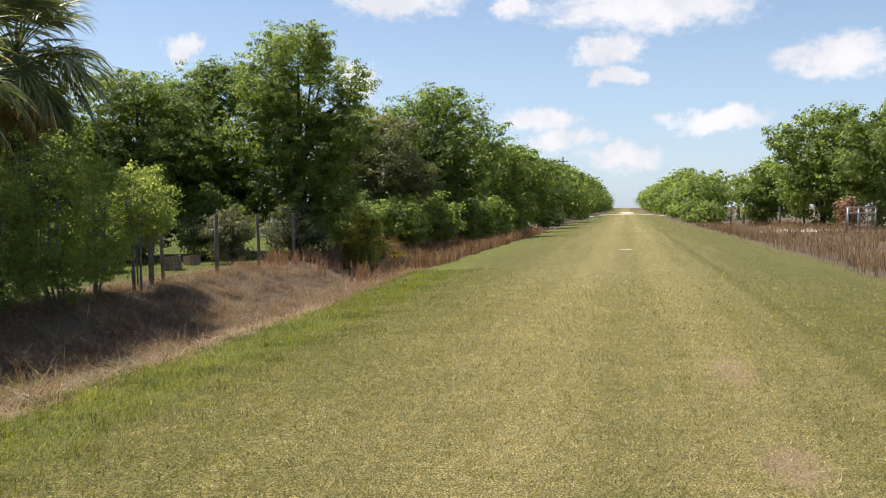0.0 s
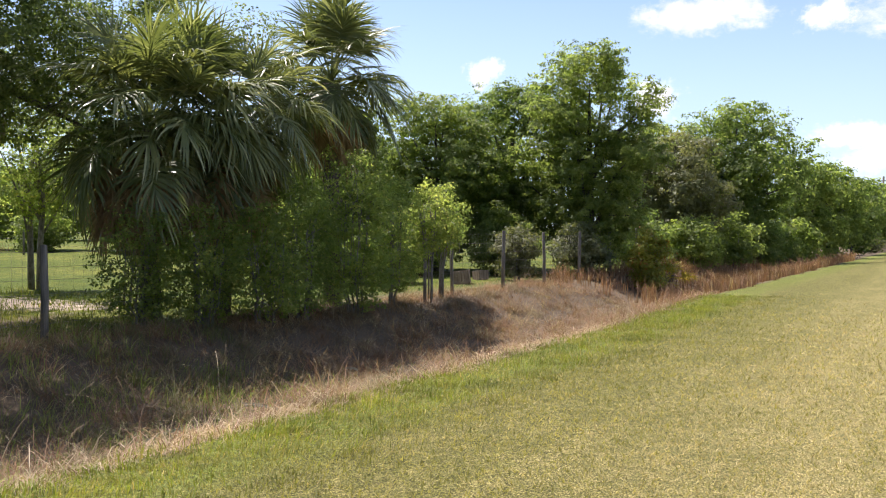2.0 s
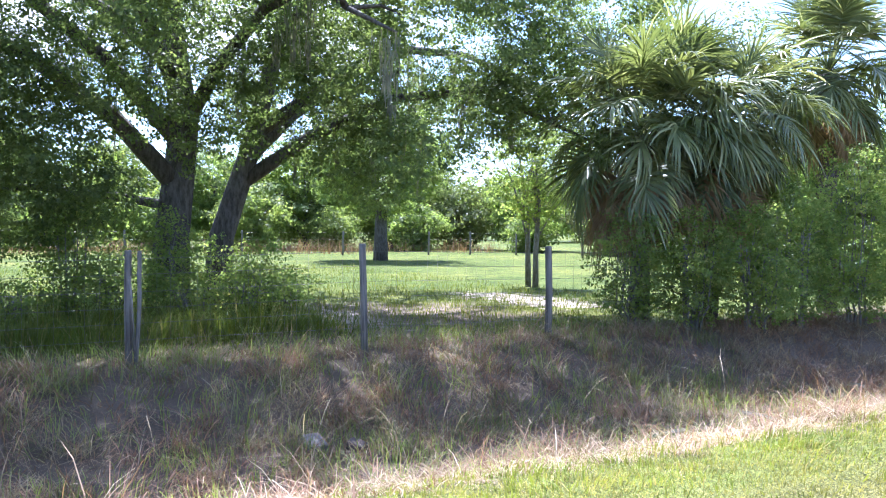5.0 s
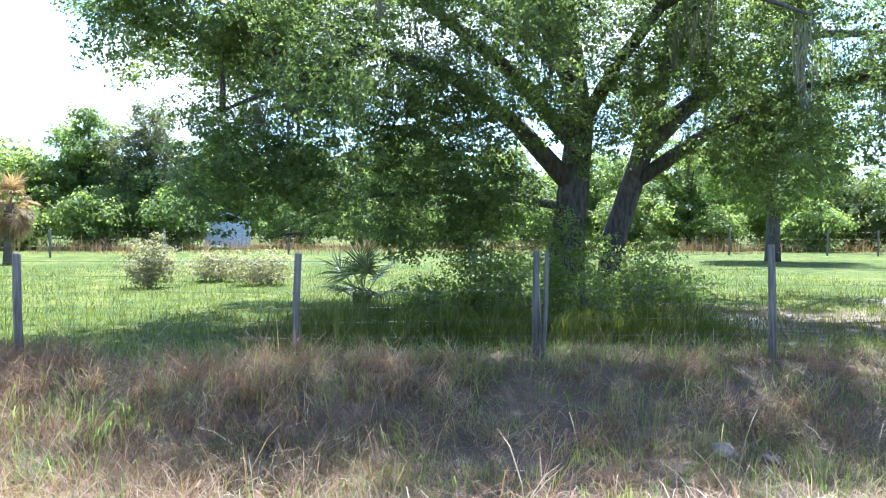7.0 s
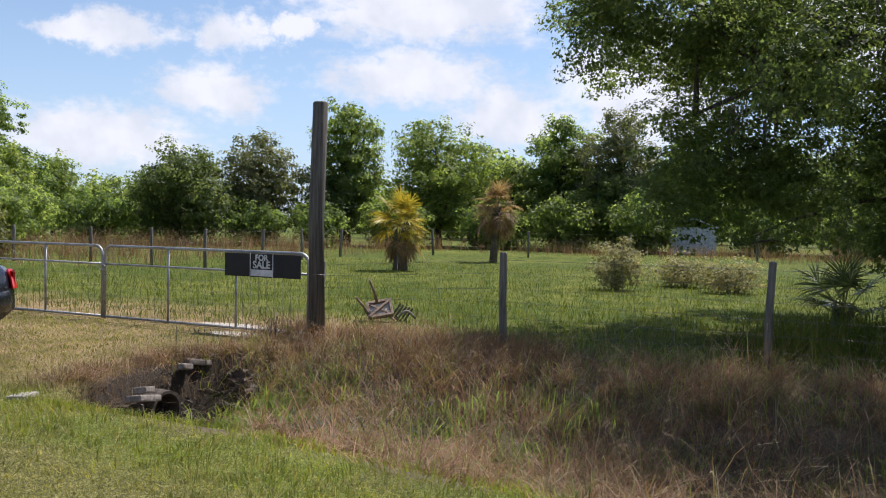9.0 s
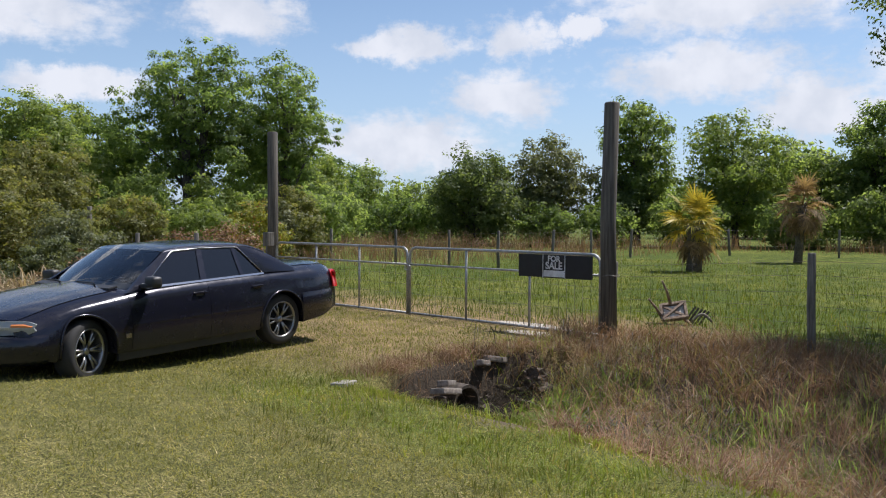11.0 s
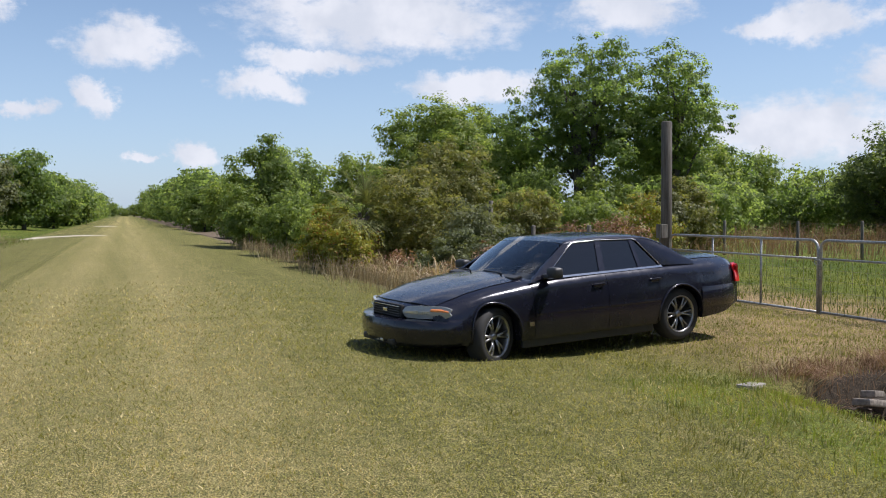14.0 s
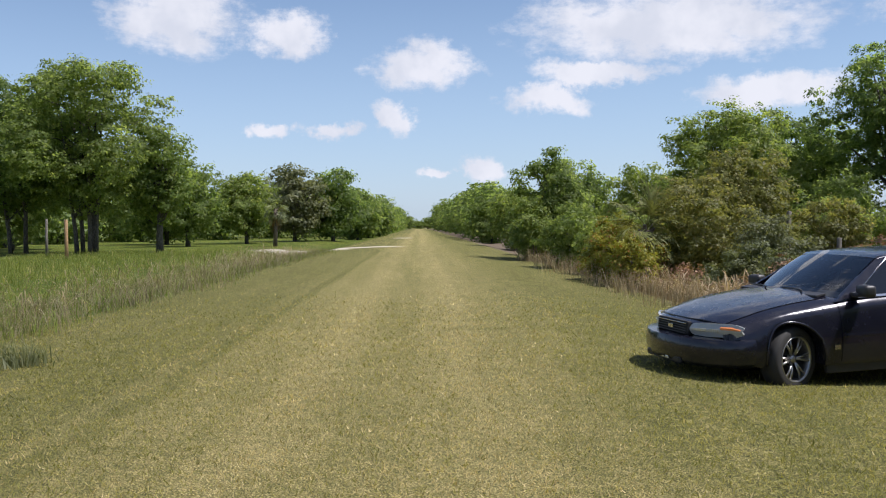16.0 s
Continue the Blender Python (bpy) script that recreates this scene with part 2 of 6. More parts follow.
# ---- shapes ----
def mesh_of(name, verts, faces, mat, smooth=False):
    """A mesh from arrays of places and of faces that all have as many corners."""
    verts, faces = np.asarray(verts, np.float32), np.asarray(faces, np.int32)
    me = bpy.data.meshes.new(name)
    k = faces.shape[1]
    me.vertices.add(len(verts))
    me.loops.add(faces.size)
    me.polygons.add(len(faces))
    me.vertices.foreach_set("co", verts.ravel())
    me.loops.foreach_set("vertex_index", faces.ravel())
    me.polygons.foreach_set("loop_start", np.arange(len(faces), dtype=np.int32) * k)
    me.polygons.foreach_set("use_smooth", np.full(len(faces), smooth))
    me.update(calc_edges=True)
    me.materials.append(mat)
    return me


def part(name, data, mat, parent, label="", m=None):
    """One mesh object under a thing or a part; data is a bmesh or a mesh."""
    if isinstance(data, bmesh.types.BMesh):
        me = bpy.data.meshes.new(name)
        data.normal_update()
        data.to_mesh(me)
        data.free()
        me.materials.append(mat)
        data = me
    ob = new(name, data)
    ob.parent = parent
    if m is not None:
        ob.matrix_basis = m
    return tagged(ob, label)


def thing(name, label, category, m=None, group="", kind=""):
    ob = new(name)
    if m is not None:
        ob.matrix_basis = m
    return tagged(ob, label, category, group, kind)


def tube(points, radii, sides=7, twist=0.0):
    """A tapered round tube along a polyline, its ends closed: verts, quad faces."""
    pts = [Vector(p) for p in points]
    vs, fs = [], []
    for i, p in enumerate(pts):
        d = (pts[min(i + 1, len(pts) - 1)] - pts[max(i - 1, 0)]).normalized()
        a = d.cross(Vector((0.31, 0.17, 0.93) if abs(d.z) < 0.9 else (1, 0.1, 0))).normalized()
        b = d.cross(a)
        for k in range(sides):
            w = 2 * math.pi * k / sides + twist
            vs.append(p + (a * math.cos(w) + b * math.sin(w)) * radii[i])
    for i in range(len(pts) - 1):
        for k in range(sides):
            k2 = (k + 1) % sides
            fs.append((i * sides + k, i * sides + k2, (i + 1) * sides + k2, (i + 1) * sides + k))
    for end, i in ((0, 0), (1, len(pts) - 1)):
        c = len(vs)
        vs.append(pts[i])
        for k in range(0, sides):
            k2 = (k + 1) % sides
            q = (i * sides + k, i * sides + k2)
            fs.append((c, q[1], q[0], c) if end == 0 else (c, q[0], q[1], c))
    return vs, fs


def tubes_mesh(name, lines, mat, sides=7, smooth=True):
    """Many tubes in one mesh; lines: (points, radii)."""
    bm = bmesh.new()
    for points, radii in lines:
        vs, fs = tube(points, radii, sides)
        bv = [bm.verts.new(v) for v in vs]
        for f in fs:
            g = [bv[i] for i in dict.fromkeys(f)]
            if len(g) > 2:
                bm.faces.new(g).smooth = smooth and len(g) == 4
    bm.normal_update()
    me = bpy.data.meshes.new(name)
    bm.to_mesh(me)
    bm.free()
    me.materials.append(mat)
    return me


def box_bm(bm, size, m, bevel=0.0):
    r = bmesh.ops.create_cube(bm, size=1.0, matrix=m @ Matrix.Diagonal((*size, 1)))
    if bevel:
        edges = list({e for v in r["verts"] for e in v.link_edges})
        bmesh.ops.bevel(bm, geom=edges, offset=bevel, segments=2, affect="EDGES", profile=0.6)
    return bm


def box(size, m=None, bevel=0.0):
    return box_bm(bmesh.new(), size, m or Matrix(), bevel)


def unit(rng, n):
    v = rng.normal(size=(n, 3))
    return v / np.linalg.norm(v, axis=1)[:, None]


def leaves(rng, places, outward, size, aspect=0.5, spread=0.8, small=False):
    """A folded four-cornered leaf at every place."""
    n = len(places)
    nor = outward * 0.7 + unit(rng, n) * spread + np.array((0, 0, 0.6))
    nor /= np.linalg.norm(nor, axis=1)[:, None]
    a = np.cross(nor, unit(rng, n))
    a /= np.linalg.norm(a, axis=1)[:, None] + 1e-6
    b = np.cross(nor, a)
    s = (size * rng.uniform(0.6, 1.35, n))[:, None]
    v = np.stack((places - a * s, places - b * s * aspect + nor * s * 0.12, places + a * s, places + b * s * aspect + nor * s * 0.12), 1)
    if small:
        v = np.stack((v[:, 0], v[:, 1] * 1.5 - v[:, 3] * 0.5, v[:, 2] * 0.7 + v[:, 3] * 0.3), 1)
        return v.reshape(-1, 3), np.arange(3 * n).reshape(n, 3)
    return v.reshape(-1, 3), np.arange(4 * n).reshape(n, 4)


def crown_points(rng, lobes, count, spray, fill=0.5):
    """Places of leaves: every lobe carries flat sprays of leaves on its shell, with dark gaps between them; spray: the size of one."""
    lobes = np.asarray(lobes, float)
    share = lobes[:, 3] ** 2 / (lobes[:, 3] ** 2).sum()
    ps, outs = [], []
    for (x, y, z, r), s in zip(lobes, share):
        k = max(8, int(count * s))
        sprays = int(np.clip(fill * (r / spray) ** 2, 5, 90))
        c = unit(rng, sprays) * rng.uniform(0.5, 1.1, (sprays, 1)) * r
        c[:, 2] *= 0.9
        size = spray * rng.uniform(0.6, 1.35, sprays)
        i = rng.integers(0, sprays, k)
        d = np.clip(rng.normal(size=(k, 3)), -1.5, 1.5) * size[i][:, None] * np.array((1.15, 1.15, 0.55))
        q = c[i] + d
        ps.append(q + (x, y, z))
        o = q / (np.linalg.norm(q, axis=1)[:, None] + 1e-6)
        outs.append(o + 0.8 * d / (size[i][:, None] + 1e-6) * np.array((0.5, 0.5, 0.9)))
    return np.concatenate(ps), np.concatenate(outs)


def tree_parts(tree, h, r, low, seed, leaf, leaf_mat, bark=None, lobes=24, trunk=0.16, stems=1, lean=0.0, ragged=0.35, cover=2.1, fill=0.9):
    """Trunk with limbs, and a crown, under the thing. h: height, r: crown radius, low: where the crown begins; cover: how densely it is leaved."""
    rng = np.random.default_rng(seed)
    cz, hz = (h + low) / 2, (h - low) / 2
    ls = []
    for i in range(lobes):
        a = 2.4 * i + rng.uniform(-0.7, 0.7)
        z = 1 - 2 * (i + 0.5) / lobes
        ring = max(0.0, 1 - abs(z) ** 3) ** 0.45 if z < 0 else math.sqrt(max(0.0, 1 - z * z))
        ring *= rng.uniform(0.35, 0.95)
        lr = r * rng.uniform(0.22, 0.46) * (1.0 - 0.25 * max(z, 0.0))
        ls.append((ring * (r - 0.5 * lr) * math.cos(a) + lean * r * z, ring * (r - 0.5 * lr) * math.sin(a), cz + z * (hz - lr * 0.6) * rng.uniform(0.8, 1.04), lr))
    ls.append((0, 0, cz, r * 0.6))
    ls.append((0, 0, cz - hz * 0.5, r * 0.6))
    for i in range(int(lobes * ragged)):  # sprays that stand out of the outline
        a = rng.uniform(0, 6.28)
        z = rng.uniform(-0.7, 1.0)
        w = r * math.sqrt(max(0.0, 1 - z * z)) * rng.uniform(0.65, 0.98)
        ls.append((w * math.cos(a), w * math.sin(a), cz + hz * z * rng.uniform(0.8, 1.0), r * rng.uniform(0.12, 0.22)))
    count = int(cover * 2 * math.pi * r * (h - low + r * 0.5) * 0.8 / (0.62 * leaf * leaf))
    P, O = crown_points(rng, ls, count, leaf * 2.3, fill)
    P[:, 2] = np.maximum(P[:, 2], 0.05 + 0.2 * rng.random(len(P)))
    lines = []
    for s in range(stems):
        bx, by = (rng.uniform(-0.3, 0.3, 2) * r * 0.5) if stems > 1 else (0, 0)
        top = Vector((bx * 2.2 + lean * r * 0.5, by * 2.2, cz + hz * 0.25))
        pts = [Vector((bx, by, -0.15)), Vector((bx * 1.1, by * 1.1, low * 0.5 + 0.2)), Vector((bx * 1.5 + 0.1, by * 1.5, low + 0.35 * (cz - low))), top]
        lines.append((pts, [trunk * 1.25, trunk, trunk * 0.8, trunk * 0.35]))
        for x, y, z, lr in ls[s:lobes:stems]:
            k = rng.uniform(0.25, 0.85)
            st = pts[1].lerp(top, k)
            e = Vector((x, y, z))
            if e.z < st.z:
                st = pts[1].lerp(top, 0.1)
            mid = st.lerp(e, 0.5) + Vector((0, 0, 0.08 * r))
            lines.append(([st, mid, e], [trunk * 0.42, trunk * 0.26, trunk * 0.08]))
    part("trunk", tubes_mesh("trunk", lines, bark or BARK, 6), None, tree)
    v, f = leaves(rng, P, O, leaf, 0.6, 0.6, True)
    part("crown", mesh_of("crown", v, f, leaf_mat), None, tree)
    return tree


def blades(rng, places, height, width, lean, mat, name, droop=0.5):
    """Bent grass blades of three faces each."""
    n = len(places)
    # tufts: neighbours lean the same way and reach a like height
    cell = np.floor(places[:, 0] / 0.33 + 0.4 * np.sin(places[:, 1] * 2.1)) * 12.9898 + np.floor(places[:, 1] / 0.33 + 0.4 * np.sin(places[:, 0] * 1.7)) * 78.233
    tuft = np.modf(np.abs(np.sin(cell)) * 43758.5453)[0]
    h = np.broadcast_to(height, n) * rng.uniform(0.55, 1.25, n) * (0.65 + 0.7 * np.modf(tuft * 7.13)[0])
    a = rng.uniform(0, 2 * np.pi, n)
    side = np.stack((np.cos(a), np.sin(a), np.zeros(n)), 1) * (np.broadcast_to(width, n) * rng.uniform(0.7, 1.3, n))[:, None] * 0.5
    b = tuft * 2 * np.pi + rng.normal(0, 0.75, n)
    bend = np.stack((np.cos(b), np.sin(b), np.zeros(n)), 1) * (h * np.abs(rng.normal(0, lean, n)))[:, None]
    up = np.array((0, 0, 1.0))
    p0 = places - up * 0.01
    p1 = places + bend * 0.35 + up * (h * 0.6)[:, None]
    p2 = places + bend * (1 + droop * 0.3) + up * (h * (1 - droop * np.minimum(1, np.linalg.norm(bend, axis=1) / np.maximum(h, 1e-4)) * 0.5))[:, None]
    v = np.stack((p0 - side, p0 + side, p1 - side * 0.8, p1 + side * 0.8, p2), 1).reshape(-1, 3)
    i = np.arange(n)[:, None] * 5
    f = np.concatenate((i + (0, 1, 3), i + (0, 3, 2), i + (2, 3, 4)), 0)
    return mesh_of(name, v, f, mat)


def smooth01(v, lo, hi):
    t = np.clip((np.asarray(v, float) - lo) / (hi - lo), 0, 1)
    return t * t * (3 - 2 * t)


# ---- the ground ----
def edge_shift(y):
    """How far the ditch's edge bulges towards the lane."""
    return 0.85 * smooth01(y, -6.5, 1.0) * (1 - 0.65 * smooth01(y, 13.0, 26.0))


def ground_z(x, y):
    """Lane at zero, a ditch along its west side broken by the driveway, a shallow swale to the east."""
    x, y = np.asarray(x, float), np.asarray(y, float)
    drive = smooth01(y, -19.5, -17.6) * (1 - smooth01(y, -7.62, -7.46))
    ditch = smooth01(edge_shift(y) - x, 5.8, 8.0) * (1 - smooth01(-x, 8.6, 10.9)) * (1 - drive)
    z = -ditch * (0.34 + 0.28 * smooth01(np.abs(y), 90, 30) + 0.16 * smooth01(y, -4.5, -6.5) * smooth01(y, -12.0, -10.0))
    z = z - 0.15 * smooth01(-x, 2.0, 5.6)
    z = z - 0.10 * smooth01(x, 2.5, 6.0)
    z = z - 0.22 * smooth01(x, 5.8, 7.8) * (1 - smooth01(x, 9.0, 12.0))
    z = z + 0.02 * np.sin(x * 1.3 + 0.4 * y) * np.sin(y * 0.9) * smooth01(np.abs(x), 2.0, 6.0)
    return z


def ground_material():
    m, n = material("ground_cover")
    p = n.add("ShaderNodeTexCoord").outputs["Object"]
    s = n.add("ShaderNodeSeparateXYZ", {0: p})
    big = n.noise(p, 0.16, 3.0)
    mid = n.noise(p, 1.1, 4.0)
    fine = n.noise(p, 22.0, 5.0, 0.7)
    tiny = n.noise(p, 90.0, 3.0, 0.7)
    x = n.math("ADD", s.outputs[0], n.math("MULTIPLY", n.math("SUBTRACT", mid, 0.5), 1.3))
    y = s.outputs[1]
    ax = n.math("ABSOLUTE", n.math("SUBTRACT", x, 0.0))
    # mown lane: dry between and along the wheel tracks, greener towards the edges, in long streaks
    streak = n.noise(n.vec("MULTIPLY", p, (1.0, 0.035, 1.0)), 2.6, 3.0, 0.6)
    broad = n.noise(n.vec("MULTIPLY", p, (1.0, 0.06, 1.0)), 0.7, 2.0)
    x0 = n.math("ADD", s.outputs[0], n.math("MULTIPLY", n.math("SUBTRACT", mid, 0.5), 0.5))
    track = n.math("MAXIMUM", n.step(n.math("ABSOLUTE", n.math("ADD", x0, 0.75)), 0.85, 0.15), n.step(n.math("ABSOLUTE", n.math("SUBTRACT", x0, 0.95)), 0.7, 0.1))
    dry = n.math("MULTIPLY_ADD", track, 0.20, n.math("MULTIPLY_ADD", n.math("SUBTRACT", big, 0.5), 0.3, 0.27))
    dry = n.math("ADD", dry, n.math("MULTIPLY", n.math("SUBTRACT", streak, 0.5), 0.55))
    dry = n.math("ADD", dry, n.math("MULTIPLY", n.math("SUBTRACT", broad, 0.5), 0.3))
    dry = n.math("ADD", dry, n.math("MULTIPLY", n.math("SUBTRACT", mid, 0.5), 0.55))
    dry = n.math("SUBTRACT", dry, n.step(ax, 1.6, 3.6, 0.0, 0.36))
    dry = n.math("SUBTRACT", dry, n.step(n.math("ABSOLUTE", n.math("SUBTRACT", x0, 2.35)), 0.22, 0.03, 0.0, 0.28))
    lane = n.mix(n.step(n.math("ADD", dry, n.math("MULTIPLY", n.math("SUBTRACT", fine, 0.5), 2.2)), -0.35, 1.05), (0.128, 0.124, 0.038), (0.360, 0.296, 0.142))
    lane = n.mul(lane, n.mix(n.step(n.noise(p, 8.0, 2.0), 0.38, 0.62), (0.84, 0.86, 0.80), (1.12, 1.1, 1.08)))
    lane = n.mul(lane, n.mix(n.step(tiny, 0.4, 0.6), (0.34, 0.35, 0.32), (1.36, 1.36, 1.32)))
    speck = n.mix(n.step(n.noise(p, 56.0, 2.0, 0.6), 0.42, 0.58), (0.52, 0.54, 0.50), (1.32, 1.32, 1.28))
    lane = n.mul(lane, speck)
    bulge = n.math("MULTIPLY", n.step(y, -6.5, 1.0, 0.0, 0.85), n.step(y, 13.0, 26.0, 1.0, 0.35))
    wx = n.math("SUBTRACT", bulge, x)
    lane = n.mix(n.math("MULTIPLY", n.math("MULTIPLY", n.step(wx, 4.5, 5.2), n.step(y, -9.5, -6.5)), n.math("MULTIPLY", n.step(fine, 0.35, 0.6, 0.15, 0.8), n.step(mid, 0.35, 0.6, 0.25, 1.0))), lane, n.mul(speck, (0.125, 0.165, 0.026)))
    field = n.mix(n.step(n.math("ADD", mid, n.math("SUBTRACT", big, 0.5)), 0.35, 0.75), (0.066, 0.092, 0.012), (0.130, 0.140, 0.026))
    field = n.mul(field, n.mix(fine, (0.6, 0.6, 0.6), (1.3, 1.3, 1.3)))
    litter = n.mix(fine, (0.05, 0.038, 0.027), (0.19, 0.145, 0.10))
    drive = n.math("MULTIPLY", n.step(y, -18.5, -17.0), n.step(y, -6.4, -7.6))
    weeds = n.math("MULTIPLY", n.step(wx, 5.7, 6.5), n.step(n.math("MULTIPLY", x, -1.0), 13.5, 11.0))
    weeds = n.math("MULTIPLY", weeds, n.math("SUBTRACT", 1.0, drive))
    dry_drive = n.mix(n.step(n.math("ADD", mid, fine), 0.75, 1.2), (0.115, 0.092, 0.034), (0.27, 0.19, 0.10))
    dry_drive = n.mul(dry_drive, speck)
    field = n.mul(field, speck)
    field = n.mul(field, n.mix(n.step(n.noise(p, 2.6, 4.0, 0.65), 0.35, 0.65), (0.68, 0.74, 0.62), (1.22, 1.16, 1.15)))
    east = n.step(x, 5.6, 6.6)
    col = n.mix(n.step(n.math("MULTIPLY", x, -1.0), 9.0, 12.0), lane, field)
    col = n.mix(n.math("MULTIPLY", drive, n.math("MULTIPLY", n.step(n.math("MULTIPLY", x, -1.0), 5.5, 8.0), n.step(n.math("MULTIPLY", x, -1.0), 15.0, 12.0))), col, dry_drive)
    col = n.mix(weeds, col, litter)
    col = n.mix(east, col, n.mix(n.step(y, 5.0, 15.0), field, litter))
    sand = None
    for cx, cy, rx, ry in ((-11.6, -9.4, 0.25, 1.0), (13.5, 66.0, 4.6, 4.6), (8.8, -67.0, 4.0, 5.0), (4.4, -70.0, 3.8, 1.8), (-10.9, -8.9, 0.25, 0.5),
                           (0.0, 205.0, 30.0, 7.0), (0.3, 260.0, 2.2, 50.0), (2.0, -120.0, 1.6, 3.0), (0.0, 33.8, 0.35, 0.3)):
        d = n.vec("LENGTH", n.vec("MULTIPLY", n.vec("SUBTRACT", p, (cx, cy, 0)), (1 / rx, 1 / ry, 0)))
        d = n.math("ADD", d, n.math("MULTIPLY", n.math("SUBTRACT", mid, 0.5), 1.2))
        sand = d if sand is None else n.math("MINIMUM", sand, d)
    litter_spot = n.math("ADD", n.vec("LENGTH", n.vec("MULTIPLY", n.vec("SUBTRACT", p, (-15.2, 5.6, 0)), (1 / 3.6, 1 / 5.2, 0))), n.math("MULTIPLY", n.math("SUBTRACT", mid, 0.5), 1.6))
    col = n.mix(n.step(litter_spot, 1.1, 0.6), col, n.mix(n.step(n.math("ADD", fine, mid), 0.8, 1.2), (0.085, 0.065, 0.042), (0.24, 0.18, 0.13)))
    # pale sandy litter below the oak, patches of sunlight painted into its colour
    sun_flecks = None
    for cx, cy, rx, ry in ((-17.0, 11.6, 2.6, 1.3), (-15.0, 6.3, 1.9, 0.6)):
        d = n.vec("LENGTH", n.vec("MULTIPLY", n.vec("SUBTRACT", p, (cx, cy, 0)), (1 / rx, 1 / ry, 0)))
        sun_flecks = d if sun_flecks is None else n.math("MINIMUM", sun_flecks, d)
    sun_flecks = n.math("ADD", sun_flecks, n.math("ADD", n.math("MULTIPLY", n.math("SUBTRACT", n.noise(p, 2.6, 5.0, 0.65), 0.5), 2.6), n.math("SUBTRACT", fine, 0.5)))
    col = n.mix(n.step(sun_flecks, 1.0, 0.6), col, n.mix(fine, (0.27, 0.21, 0.155), (0.46, 0.385, 0.31)))
    # bare earth by the culvert, the hollow's shade painted into its near-black colour
    shaded_soil = n.math("ADD", n.vec("LENGTH", n.vec("MULTIPLY", n.vec("SUBTRACT", p, (-8.15, -7.35, -0.5)), (1 / 1.6, 1 / 0.6, 1 / 0.66))), n.math("MULTIPLY", n.math("SUBTRACT", mid, 0.5), 0.9))
    col = n.mix(n.step(shaded_soil, 1.1, 0.8), col, n.mix(fine, (0.020, 0.016, 0.012), (0.075, 0.058, 0.042)))
    for cx, cy, rx, ry in ((1.06, 8.9, 0.22, 0.8), (1.04, 5.64, 0.2, 0.5)):
        d = n.math("ADD", n.vec("LENGTH", n.vec("MULTIPLY", n.vec("SUBTRACT", p, (cx, cy, 0)), (1 / rx, 1 / ry, 0))), n.math("MULTIPLY", n.math("SUBTRACT", mid, 0.5), 1.5))
        col = n.mix(n.step(d, 1.4, 0.2, 0.0, 0.45), col, (0.30, 0.19, 0.15))
    col = n.mix(n.step(n.math("ADD", sand, n.math("MULTIPLY", n.math("SUBTRACT", fine, 0.5), 0.6)), 1.0, 0.75), col, n.mix(fine, (0.33, 0.29, 0.235), (0.55, 0.50, 0.43)))
    finish(n, col, 0.95, 0.0, n.math("ADD", fine, n.math("MULTIPLY", tiny, 0.5)), 0.9, 0.03, 0.15)
    return m


def make_ground():
    def spread(near, far, k):
        a = list(np.arange(-near, near + 0.01, k))
        s, e = k, near
        while e < far:
            s *= 1.35
            e = min(far, e + s)
            a = [-e] + a + [e]
        return np.array(a)
    xs, ys = spread(16.0, 2600.0, 0.3), spread(45.0, 2600.0, 0.55)
    ys = np.unique(np.round(np.concatenate((ys, np.arange(-8.0, -6.6, 0.08))), 3))
    X, Y = np.meshgrid(xs, ys)
    v = np.stack((X, Y, ground_z(X, Y)), 2).reshape(-1, 3)
    w = len(xs)
    i = (np.arange(len(ys) - 1)[:, None] * w + np.arange(w - 1)[None, :]).ravel()[:, None]
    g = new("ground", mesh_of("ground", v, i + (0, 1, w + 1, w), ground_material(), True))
    tagged(g, "mown grass lane with a dry ditch beside it and green pasture", "ground", kind="structure")
    return g


make_ground()


# ---- trees ----
def tree(x, y, h, r, mat, label, low=0.25, far=0.0, lobes=26, trunk=0.0, stems=1, bark=None, seed=0, lean=0.0, name="tree", category="tree", ragged=0.5, cover=1.6, fill=0.9):
    """A broadleaved tree; its leaves are as fine as the nearness of the lane asks."""
    t = thing(name, label, category, pose(x, y, float(ground_z(x, y)), 0, 0, (seed * 73) % 360))
    d = far or math.hypot(x, y)
    leaf = min(0.5, max(0.030, d * float(np.interp(d, (30, 60), (0.0016, 0.0018)))))
    return tree_parts(t, h, r, low * h, 100 + seed, leaf, mat, bark, lobes, trunk or 0.022 * h + 0.03, stems, lean, ragged, cover * 0.66, fill)


WEST_OAKS = "dark green oak tree with a full crown behind the fence"
# x, y, height, crown radius, where the crown begins (share of the height)
for k, (x, y, h, r, low, mat) in enumerate((
        (-12.4, 32.0, 9.1, 3.3, 0.03, OAK), (-16.2, 33.0, 8.0, 3.5, 0.03, OAK), (-18.0, 29.8, 7.3, 3.2, 0.04, FRESH),
        (-20.5, 27.5, 6.6, 2.6, 0.08, OAK), (-12.6, 43.5, 7.2, 3.2, 0.06, GREY_LEAF), (-11.8, 54.0, 10.0, 4.6, 0.08, OAK),
        (-15.5, 50.0, 8.6, 3.8, 0.08, OAK), (-9.6, 64.0, 7.2, 3.2, 0.05, OAK), (-9.0, 75.0, 7.8, 3.6, 0.04, OAK), (-8.6, 88.0, 7.3, 3.4, 0.03, OAK))):
    tree(x, y, h, r, mat, WEST_OAKS if mat is OAK else "lighter green tree in the roadside thicket", low, seed=k, cover=1.65, fill=1.0)

